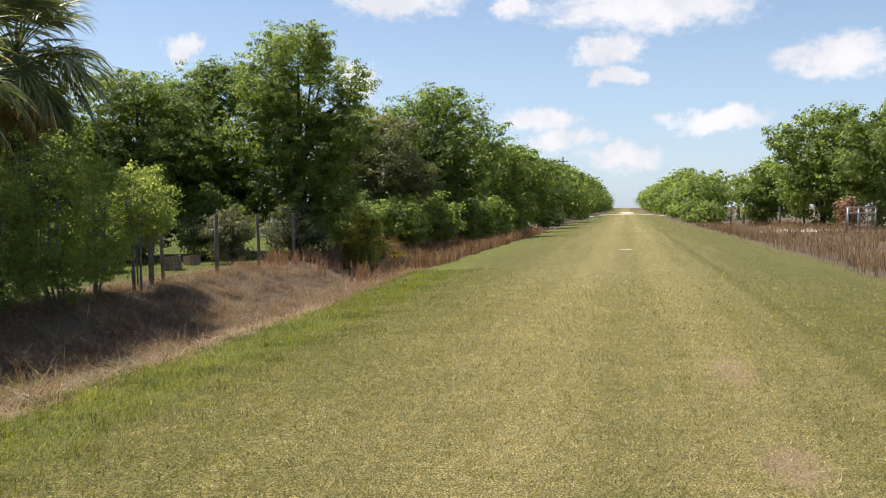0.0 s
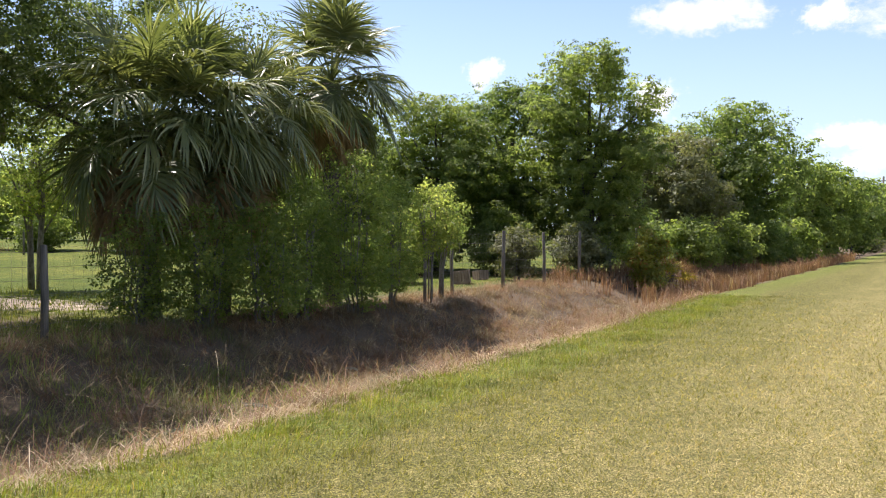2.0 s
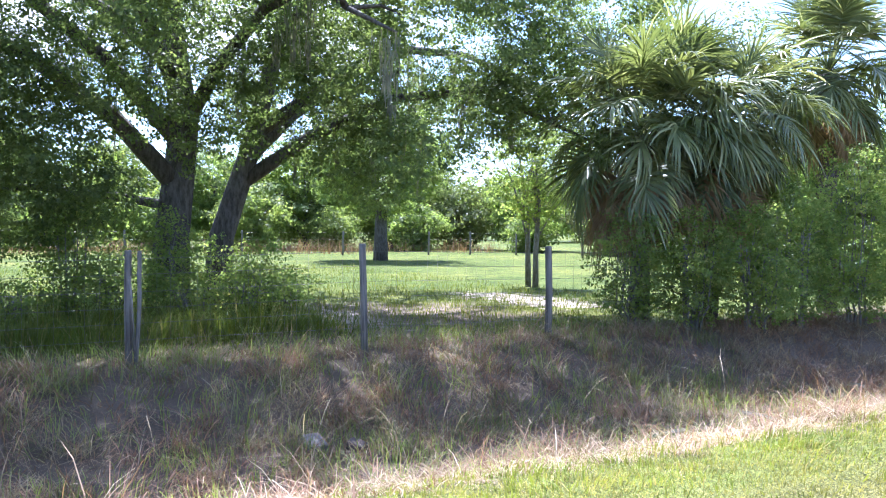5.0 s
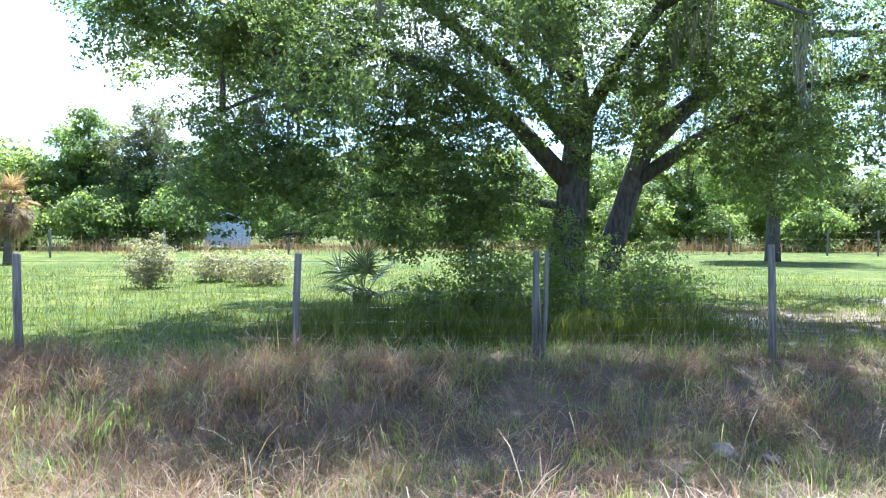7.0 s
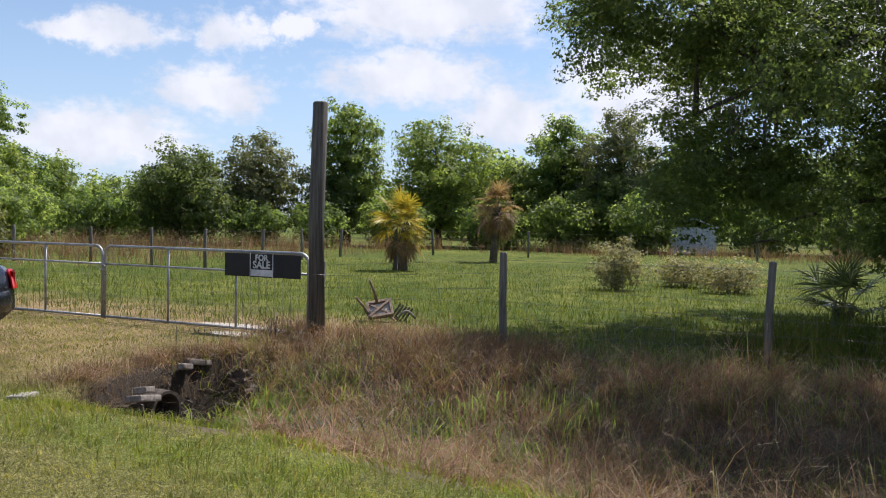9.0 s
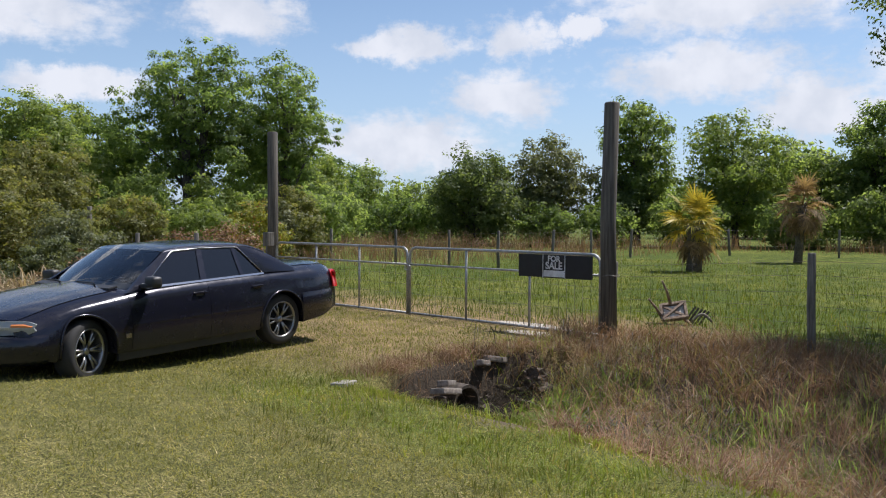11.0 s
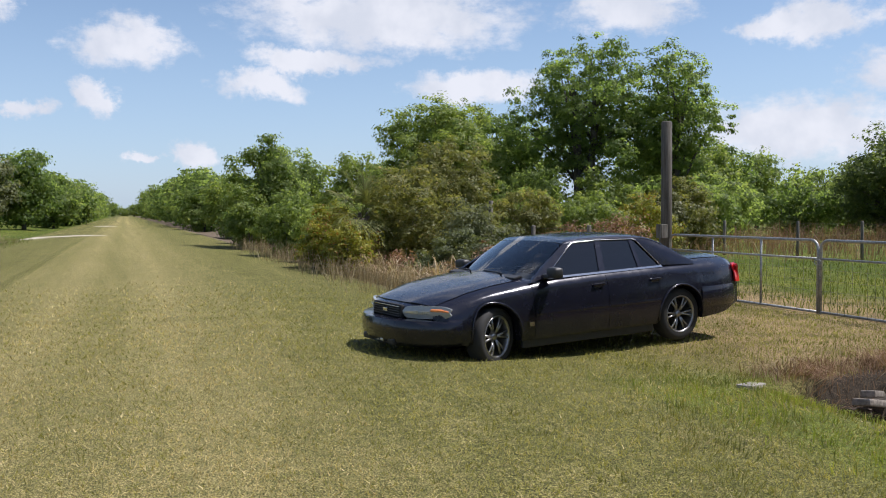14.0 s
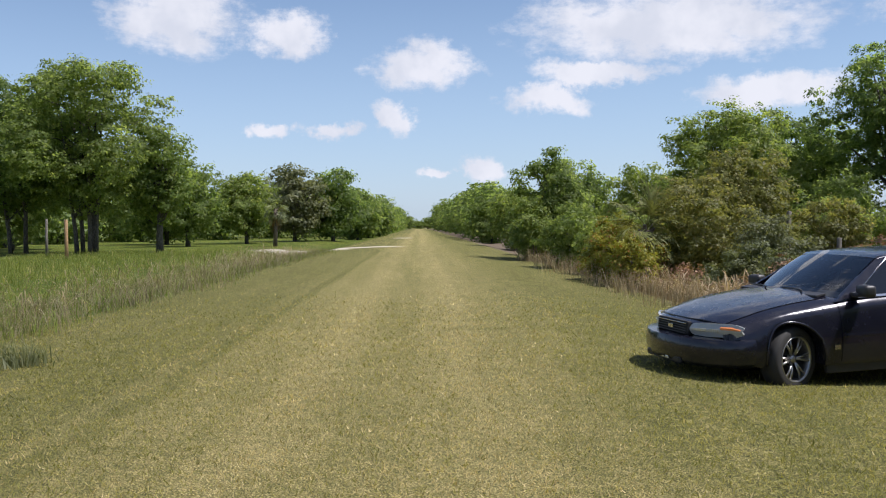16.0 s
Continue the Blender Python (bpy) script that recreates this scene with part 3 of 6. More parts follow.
FIELD_EDGE = "green tree in the wood edge behind the pasture"
for k, (x, y, h, r, low, mat) in enumerate((
        (-45.9, -60.0, 7.6, 3.4, 0.06, OAK), (-51.7, -61.7, 7.0, 3.2, 0.06, FRESH), (-60.5, -64.6, 5.9, 3.8, 0.05, OAK), (-36.2, -49.0, 6.6, 3.2, 0.05, FRESH),
        (-43.0, -39.7, 6.5, 3.8, 0.05, LIVE_OAK), (-46.6, -42.5, 6.0, 3.4, 0.05, LIVE_OAK), (-47.8, -37.2, 7.4, 3.6, 0.05, GREY_LEAF), (-51.5, -32.5, 10.1, 2.9, 0.2, OAK), (-50.5, -33.0, 5.0, 2.8, 0.04, LIVE_OAK),
        (-56.0, -27.6, 9.0, 4.5, 0.06, FRESH), (-59.3, -19.5, 9.6, 3.6, 0.12, OAK), (-58.0, -23.0, 6.4, 3.6, 0.03, OAK), (-58.5, -15.2, 9.6, 3.0, 0.25, GREY_LEAF), (-58.0, -15.0, 6.2, 3.4, 0.03, OAK),
        (-59.5, -11.0, 7.8, 3.8, 0.04, FRESH), (-63.0, -5.5, 8.0, 4.2, 0.04, FRESH), (-64.0, 1.5, 8.6, 4.4, 0.04, OAK), (-62.0, 8.5, 7.6, 4.2, 0.04, FRESH),
        (-60.0, 15.0, 7.4, 4.2, 0.04, OAK), (-58.0, 20.8, 7.6, 4.4, 0.03, FRESH), (-56.5, 26.6, 6.6, 4.0, 0.03, OAK), (-54.5, 31.2, 5.6, 3.8, 0.03, LIVE_OAK),
        (-50.5, 34.5, 6.0, 3.4, 0.03, FRESH), (-44.0, 36.5, 6.5, 3.8, 0.03, GREY_LEAF), (-36.0, 37.5, 7.0, 4.0, 0.03, OAK), (-28.0, 37.0, 7.5, 4.0, 0.03, FRESH))):
    tree(x, y, h, r, mat, FIELD_EDGE, low, seed=20 + k, cover=1.4)

SOUTH = "broad green tree in the thicket beyond the gate"
for k, (x, y, h, r, low, mat, st) in enumerate((
        (-7.4, -46.0, 6.4, 2.2, 0.1, OAK, 1), (-13.6, -36.6, 7.0, 3.4, 0.08, FRESH, 2), (-18.8, -33.6, 9.4, 3.6, 0.24, OAK, 3), (-22.6, -32.6, 9.1, 2.6, 0.26, OAK, 2), (-17.5, -39.0, 6.9, 3.0, 0.08, OAK, 2),
        (-30.0, -45.0, 5.8, 3.2, 0.05, FRESH, 1), (-12.0, -44.0, 5.0, 2.8, 0.05, FRESH, 1), (-11.0, -58.0, 5.6, 3.2, 0.04, OAK, 1), (-9.0, -75.0, 5.4, 3.0, 0.03, FRESH, 1), (-8.6, -100.0, 5.4, 3.2, 0.03, OAK, 1))):
    if k in (2, 3):
        tree(x, y, h, r, mat, "tall open tree with forking limbs beyond the gate", 0.32, 0.0, 20, 0.2, st, None, 60 + k, ragged=0.3, cover=1.15, fill=0.6)
    else:
        tree(x, y, h, r, mat, SOUTH, low, stems=st, seed=60 + k, ragged=0.6, cover=1.9)

EAST = "tall green tree standing in the eastern pasture"
for k, (x, y, h, r, low, mat, st) in enumerate((
        (22.7, -61.5, 13.8, 6.0, 0.2, OAK, 5), (28.5, -64.8, 13.0, 5.6, 0.2, OAK, 3), (18.4, -63.5, 8.8, 2.8, 0.25, FRESH, 1), (21.5, -82.8, 8.4, 3.6, 0.15, OAK, 1), (18.2, -93.8, 8.0, 3.8, 0.12, FRESH, 1), (14.6, -104.6, 9.3, 4.6, 0.08, GREY_LEAF, 1),
        (10.6, -110.2, 9.4, 4.4, 0.05, OAK, 1), (8.8, -128.0, 7.6, 4.0, 0.03, OAK, 1), (8.4, -150.0, 7.0, 4.4, 0.03, FRESH, 1), (35.0, -75.0, 11.0, 6.0, 0.1, OAK, 2), (27.0, -95.0, 9.0, 5.0, 0.06, OAK, 1),
        (15.3, 73.4, 10.1, 5.0, 0.05, OAK, 1), (18.8, 67.8, 9.7, 4.6, 0.05, OAK, 1), (12.6, 84.0, 6.0, 3.4, 0.03, FRESH, 1), (22.5, 66.0, 9.0, 4.8, 0.04, OAK, 1))):
    tree(x, y, h, r, mat, EAST, low, trunk=0.15 if st > 1 else 0.0, stems=st, seed=80 + k, cover=1.7)

# the lane's far hedges of trees, both ways: two kinds, copied
far_oak = tree(-8.6, 104, 7.6, 4.4, OAK, "dark green tree in the far roadside thicket", 0.02, 140, 24, seed=120, cover=1.3)
far_bush = tree(9.4, 112, 5.4, 4.0, FRESH, "light green tree in the far roadside thicket", 0.02, 140, 24, seed=121, cover=1.3)
rng = np.random.default_rng(5)
for side, start, end, sign, gap in ((-1, 116, 440, 1, 11.0), (1, 124, 440, 1, 9.5), (-1, 112, 470, -1, 11.0), (1, 165, 470, -1, 11.0)):
    d = start
    while d < end:
        if abs(d - 205) > 12 or sign < 0:
            s = rng.uniform(0.85, 1.2) * (0.9 + d / 1200)
            t = copy_thing(far_oak if rng.random() < 0.6 else far_bush, pose(side * (8.6 + rng.uniform(0, 3.5) + d * 0.004), sign * d, -0.1, 0, 0, rng.uniform(0, 360)))
            t.scale = (s, s, s * rng.uniform(0.85, 1.1))
        d += gap * rng.uniform(0.7, 1.2) * (1 + d / 400)
for k in range(9):  # trees close the lane's far ends
    t = copy_thing(far_oak if k % 2 else far_bush, pose(-22 + 5.5 * k, -520 - 9 * (k % 3), -0.1, 0, 0, 71 * k))
    t.scale = (1.1, 1.1, 0.9 + 0.06 * (k % 3))
# a far wood closes the view over the fields
for k in range(46):
    a = radians(35 + 125 * k / 45) if k < 32 else radians(205 + 115 * (k - 32) / 13)
    d = rng.uniform(88, 120)
    t = copy_thing(far_oak if k % 3 else far_bush, pose(-math.sin(a) * d, math.cos(a) * d, -0.1, 0, 0, rng.uniform(0, 360)))
    s = rng.uniform(0.9, 1.25)
    t.scale = (s, s, s * rng.uniform(0.8, 1.0))


for k in range(16):
    a = radians(183 + 24 * k / 15)
    d = 150 + 12 * (k % 3) - 3.0 * k
    t = copy_thing(far_oak if k % 2 else far_bush, pose(-math.sin(a) * d, math.cos(a) * d, -0.1, 0, 0, 37 * k))
    t.scale = (1.2, 1.2, 1.15)


back_bush = tree(-50.0, -28.0, 3.4, 2.6, OAK, "low leafy thicket at the foot of the wood", 0.0, 0.0, 20, 0.04, 4, PALE_BARK, 130, name="thicket_bush", category="shrub", ragged=0.9, cover=1.3)
for k, (x, y) in enumerate(((-44.5, -35.0), (-46.5, -31.5), (-53.0, -22.5), (-54.5, -17.5), (-55.0, -13.0), (-57.5, -6.0), (-58.0, -1.0), (-58.0, 4.5), (-57.0, 10.5), (-55.0, 16.0), (-53.5, 21.0), (-51.5, 26.0), (-40.0, -44.5), (-34.0, -44.0), (-29.0, -41.0), (-47.0, 32.0), (-40.0, 34.0), (-33.0, 34.5), (-50.0, -50.0), (-43.0, -54.0))):
    t = copy_thing(back_bush, pose(x, y, -0.15, 0, 0, 61 * k))
    s = 0.8 + 0.09 * (k % 5)
    t.scale = (s, s, s)


def shrub(x, y, h, r, mat, label, seed=0, lobes=16, stems=4, cover=1.5, low=0.03):
    return tree(x, y, h, r, mat, label, low, 0.0, lobes, 0.022, stems, PALE_BARK, 200 + seed, name="shrub", category="shrub", ragged=0.9, cover=cover)


shrub(-9.3, 29.8, 2.3, 0.95, YELLOW_LEAF, "yellow-green shrub at the edge of the ditch", 1)
shrub(-11.6, 29.3, 2.0, 1.2, GREY_LEAF, "greyish half-bare shrub on the fence", 2)
shrub(-12.8, 26.6, 1.9, 0.9, GREY_LEAF, "greyish vine-covered shrub behind the fence", 3)
shrub(-14.9, 22.4, 1.6, 0.9, FRESH, "low green shrub behind the fence", 4)
for k, (x, y, h, r, mat) in enumerate(((-6.4, -27.8, 2.2, 1.2, YELLOW_LEAF), (-8.7, -26.4, 3.8, 2.0, OLIVE_LEAF), (-9.6, -23.4, 2.5, 1.3, GREY_LEAF), (-8.6, -22.2, 1.9, 1.1, GREY_LEAF), (-7.2, -31.0, 2.8, 1.5, OAK), (-6.6, -36.0, 2.9, 1.5, FRESH), (-6.0, -44.0, 3.3, 1.5, FRESH),
                                       (-13.2, -27.6, 2.5, 1.5, OAK), (-15.2, -26.8, 2.3, 1.4, FRESH), (-17.0, -26.2, 2.4, 1.4, YELLOW_LEAF), (-11.4, -30.5, 4.6, 2.2, OLIVE_LEAF), (-24.4, -32.8, 3.0, 1.7, FRESH), (-20.5, -30.0, 2.4, 1.5, GREY_LEAF), (-7.0, -52.0, 2.8, 1.6, OAK), (-12.0, -25.0, 2.6, 1.2, OLIVE_LEAF), (-18.2, -31.4, 3.4, 1.9, OAK), (-21.6, -30.6, 3.2, 1.8, OLIVE_LEAF), (-15.6, -31.6, 3.6, 1.8, OAK))):
    shrub(x, y, h, r, mat, "dense roadside shrub beyond the driveway", 10 + k)
for k, (x, y, h, r) in enumerate(((-8.0, -20.6, 1.2, 0.8), (-9.3, -21.2, 1.5, 0.9), (-10.3, -19.9, 1.3, 0.8), (-7.5, -23.4, 1.3, 0.9), (-12.6, -22.6, 1.5, 1.0), (-14.4, -23.6, 1.6, 1.1))):
    shrub(x, y, h, r, RUSSET, "brown half-bare brush beyond the driveway", 110 + k, 14, 8, 0.5)
for k, (x, y, h, r) in enumerate(((-23.6, -6.3, 1.35, 0.95), (-26.2, -5.1, 0.85, 1.1), (-24.6, -3.4, 0.85, 1.0))):
    shrub(x, y, h, r, DRY_LEAF, "low greyish shrub in the pasture", 30 + k, 16, 6, 0.7)
for k, (x, y, h, r, mat) in enumerate(((-15.6, 2.2, 1.3, 1.1, SAPLING), (-15.6, 4.4, 1.1, 0.9, SAPLING), (-15.4, 0.6, 0.9, 0.8, SAPLING), (-16.2, 3.2, 2.1, 1.0, SAPLING), (-15.9, 1.5, 2.4, 1.0, SAPLING), (-16.3, 4.8, 1.6, 0.8, SAPLING), (-16.8, 5.6, 0.9, 0.7, SAPLING), (-15.0, 3.3, 0.9, 0.8, SAPLING))):
    shrub(x, y, h, r, mat, "undergrowth round the foot of the big oak", 40 + k, 20, 6, 0.38)
for k, (x, y, h, r, mat) in enumerate(((8.5, 108, 2.8, 2.4, FRESH), (8.8, 96, 2.4, 2.0, FRESH), (9.5, 120, 3.0, 2.4, OAK), (-8.2, 97, 2.0, 1.6, GREY_LEAF))):
    shrub(x, y, h, r, mat, "light green shrub beside the far lane", 50 + k)
for k, (x, y, h, r, mat) in enumerate(((-14.6, 29.0, 2.6, 1.6, OAK), (-17.0, 26.5, 2.6, 1.6, FRESH), (-20.0, 24.5, 3.0, 1.8, OAK), (-12.0, 36.5, 2.6, 1.6, OAK), (-10.6, 40.5, 2.6, 1.7, FRESH), (-10.2, 46.0, 2.8, 1.8, OAK), (-9.6, 51.5, 2.8, 1.8, OAK), (-9.2, 58.5, 2.8, 1.9, OAK), (-23.5, 23.0, 3.2, 2.0, FRESH), (-26.0, 27.0, 4.0, 2.4, OAK), (-15.5, 21.5, 1.4, 1.0, FRESH))):
    shrub(x, y, h, r, mat, "leafy undergrowth below the roadside oaks", 80 + k)
shrub(15.4, 65.5, 2.3, 0.8, RUSSET, "tall reddish dead shrub by the eastern gate", 95, 10)
# leafy thicket under the palms, and the saplings beside it
for k, (x, y, h, r, mat) in enumerate(((-11.5, 9.9, 2.1, 0.85, SAPLING), (-11.0, 10.8, 2.2, 0.95, SAPLING), (-10.6, 11.9, 2.3, 1.05, SAPLING), (-10.7, 13.1, 2.7, 1.1, SAPLING), (-10.6, 14.6, 3.7, 1.1, SAPLING), (-12.0, 13.9, 3.3, 1.1, OAK), (-11.0, 16.4, 3.1, 0.9, SAPLING))):
    shrub(x, y, h, r, mat, "leafy sapling thicket under the palms", 60 + k, 26, 6, 0.46, 0.0)
for k, (x, y, h) in enumerate(((-10.9, 18.2, 3.0), (-11.1, 18.9, 2.6), (-10.7, 17.6, 2.8))):
    shrub(x, y, h, 0.75, SAPLING, "thin sapling with bare stems beside the fence", 120 + k, 18, 3, 0.5, 0.38)
tree(-20.4, 14.2, 5.0, 1.8, SAPLING, "small forked tree in the pasture", 0.34, 0.0, 18, 0.075, 2, PALE_BARK, 75, ragged=0.9, cover=0.5, fill=0.5)
tree(-38.5, 17.6, 8.0, 4.0, OAK, "oak with a dark trunk across the pasture", 0.3, 0.0, 22, 0.3, 1, None, 76)


# ---- the big live oak ----
def live_oak():
    t = thing("live_oak", "great live oak with spreading limbs and hanging moss", "tree", pose(-17.4, 3.4, -0.1))
    rng = np.random.default_rng(9)
    boles = ((Vector((0, 0, -0.2)), Vector((0.05, 0.1, 1.6)), Vector((-0.1, 0.35, 3.6)), Vector((-0.4, 0.1, 6.2)), Vector((-0.6, -0.3, 9.5))),
             (Vector((-0.4, 1.05, -0.2)), Vector((-0.4, 1.15, 1.4)), Vector((-0.3, 1.65, 3.0)), Vector((-0.3, 2.35, 5.6)), Vector((-0.2, 2.8, 9.0))))
    for b, r in zip(boles, (0.34, 0.26)):
        part("trunk", tubes_mesh("trunk", [(b, [r * 1.35, r, r * 0.85, r * 0.6, r * 0.25])], BARK, 10), None, t)
    limbs, lobes = [], []
    # limbs: which bole, height share, direction (yaw), reach, rise
    for bole, k, yaw, reach, rise, thick in ((0, 0.35, 205, 7.0, 2.6, 0.20), (0, 0.45, 180, 7.2, 3.4, 0.18), (0, 0.55, 235, 8.0, 2.8, 0.17), (0, 0.5, 285, 6.5, 2.2, 0.16), (1, 0.42, 330, 7.5, 2.2, 0.16), (1, 0.55, 5, 8.5, 2.6, 0.16), (1, 0.5, 35, 8.0, 2.4, 0.15),
                                             (0, 0.6, 150, 7.0, 2.6, 0.15), (1, 0.6, 60, 7.0, 3.0, 0.15), (0, 0.65, 95, 6.5, 3.0, 0.15), (1, 0.7, 300, 5.5, 3.2, 0.13), (0, 0.75, 250, 5.0, 3.4, 0.12), (0, 0.3, 190, 6.0, 0.4, 0.10)):
        b = boles[bole]
        f = k * (len(b) - 1)
        st = b[int(f)].lerp(b[min(int(f) + 1, len(b) - 1)], f - int(f))
        d = Vector((-math.sin(radians(yaw)), math.cos(radians(yaw)), 0))
        side = Vector((-d.y, d.x, 0))
        pts = [st + d * reach * s + Vector((0, 0, rise * math.sin(min(1.0, s * 1.15) * 2.2) * 0.95 - 0.9 * s ** 4)) + side * rng.normal(0, 0.25) * s for s in (0, 0.2, 0.42, 0.65, 0.85, 1.0)]
        limbs.append((pts, [thick, thick * 0.8, thick * 0.62, thick * 0.45, thick * 0.28, thick * 0.12]))
        for s in (0.4, 0.6, 0.8, 0.9, 1.0):
            i = min(range(len(pts)), key=lambda j: abs(j / 5 - s))
            c = pts[i]
            for _ in range(3):
                o = Vector((rng.normal(0, 1.0), rng.normal(0, 1.0), rng.normal(-0.1, 0.9)))
                q = c + o + side * rng.normal(0, 0.8)
                size = rng.uniform(0.55, 1.05)
                if q.y < -5.0:
                    q.z = max(q.z, 4.1 + size)
                lobes.append((q.x, q.y, max(2.0, q.z), size))
                if q.z > c.z - 0.35 and (q - c).length < 1.9:
                    limbs.append(([c, c.lerp(q, 0.6) + Vector((0, 0, 0.1)), q], [thick * 0.3, thick * 0.17, thick * 0.06]))
    # drooping curtains of foliage about the crown's skirt: middle, half extents
    for cx, cy, cz, ex, ey, ez, n in ((3.4, -5.2, 4.0, 1.0, 1.3, 2.2, 32), (2.2, -7.0, 5.0, 1.2, 1.2, 1.5, 26), (2.0, -5.6, 3.0, 1.0, 1.0, 1.2, 20), (2.6, 7.6, 5.6, 1.3, 1.4, 1.2, 26), (2.8, 5.8, 4.5, 1.0, 1.0, 0.9, 14), (3.6, 9.2, 6.2, 1.2, 1.2, 1.0, 14), (2.2, 2.9, 4.8, 1.2, 1.2, 1.6, 14), (4.6, -1.2, 6.6, 1.6, 2.0, 1.3, 16), (1.5, -7.2, 6.4, 1.1, 1.0, 1.3, 11), (4.4, 3.6, 6.4, 1.6, 2.2, 1.2, 16), (2.6, 6.6, 6.0, 1.4, 1.6, 1.4, 14), (-3.0, 6.0, 5.2, 1.8, 1.8, 1.8, 12), (3.0, -2.4, 3.2, 0.9, 0.9, 0.9, 7), (1.3, -1.6, 2.8, 0.7, 0.9, 1.3, 16), (0.8, 0.9, 3.4, 0.5, 0.5, 0.8, 6), (1.6, 3.2, 2.6, 0.8, 0.9, 0.9, 9), (1.6, -2.6, 5.2, 1.4, 2.0, 1.8, 26), (0.8, 3.9, 4.6, 1.0, 1.0, 1.6, 12), (-1.5, -3.6, 3.6, 1.4, 1.4, 1.6, 12), (0.6, 0.6, 6.4, 1.4, 1.6, 1.0, 12), (1.3, 0.8, 4.0, 0.7, 1.3, 1.2, 12), (1.2, -3.2, 2.4, 0.8, 0.9, 1.0, 12), (1.6, -4.2, 3.6, 1.2, 1.4, 1.4, 18), (2.4, 1.6, 5.2, 1.0, 1.4, 1.2, 12)):
        for _ in range(n):
            lobes.append((cx + rng.uniform(-ex, ex), cy + rng.uniform(-ey, ey), cz + rng.uniform(-ez, ez), rng.uniform(0.35, 0.75)))
    for k in range(34):  # the top of the crown
        a, w = rng.uniform(0, 6.28), 5.6 * math.sqrt(rng.random())
        lobes.append((w * math.cos(a), 1 + w * math.sin(a), 7.2 + 4.0 * math.sqrt(max(0, 1 - (w / 6.4) ** 2)) * rng.uniform(0.5, 1), rng.uniform(0.8, 1.3)))
    for line in limbs:
        if line[1][0] > 0.09:
            part("limb", tubes_mesh("limb", [line], BARK, 8), None, t)
    tagged(part("twig_growth", tubes_mesh("twig_growth", [ln for ln in limbs if ln[1][0] <= 0.09], BARK, 5), None, t), kind="stuff")
    P, O = crown_points(rng, lobes, 540000, 0.09, 0.7)
    v, f = leaves(rng, P, O, 0.036, 0.6, 0.6, True)
    part("crown", mesh_of("crown", v, f, LIVE_OAK), None, t)
    # moss hangs in thin curtains from the limbs
    Q = []
    for pts, radii in limbs:
        if radii[0] > 0.09:
            for _ in range(7):
                s = rng.uniform(0.15, 0.98)
                j = min(4, int(s * 5))
                c = pts[j].lerp(pts[j + 1], s * 5 - j)
                ln = rng.uniform(0.5, 1.5)
                k = 70
                z = rng.random(k) ** 0.8
                q = np.stack((c.x + rng.normal(0, 0.12, k) * (1.1 - z), c.y + rng.normal(0, 0.12, k) * (1.1 - z), c.z - z * ln), 1)
                Q.append(q)
    Q = np.concatenate(Q)
    Q = Q[Q[:, 2] > 1.6]
    n = len(Q)
    a = rng.uniform(0, 6.28, n)
    w = np.stack((np.cos(a), np.sin(a), np.zeros(n)), 1) * 0.012
    ln = np.stack((rng.normal(0, 0.02, n), rng.normal(0, 0.02, n), -rng.uniform(0.12, 0.3, n)), 1)
    v = np.stack((Q - w, Q + w, Q + ln + w * 0.4, Q + ln - w * 0.4), 1).reshape(-1, 3)
    moss = part("hanging_moss", mesh_of("hanging_moss", v, np.arange(4 * n).reshape(n, 4), MOSS), None, t, "grey-green hanging moss")
    tagged(moss, kind="stuff")
    return t


live_oak()


# ---- palms ----
PALM_OLIVE = leaf_material("olive_palm_leaflets", (0.10, 0.115, 0.035), (0.22, 0.225, 0.075), None, 0.25, 0.55, 0.3)

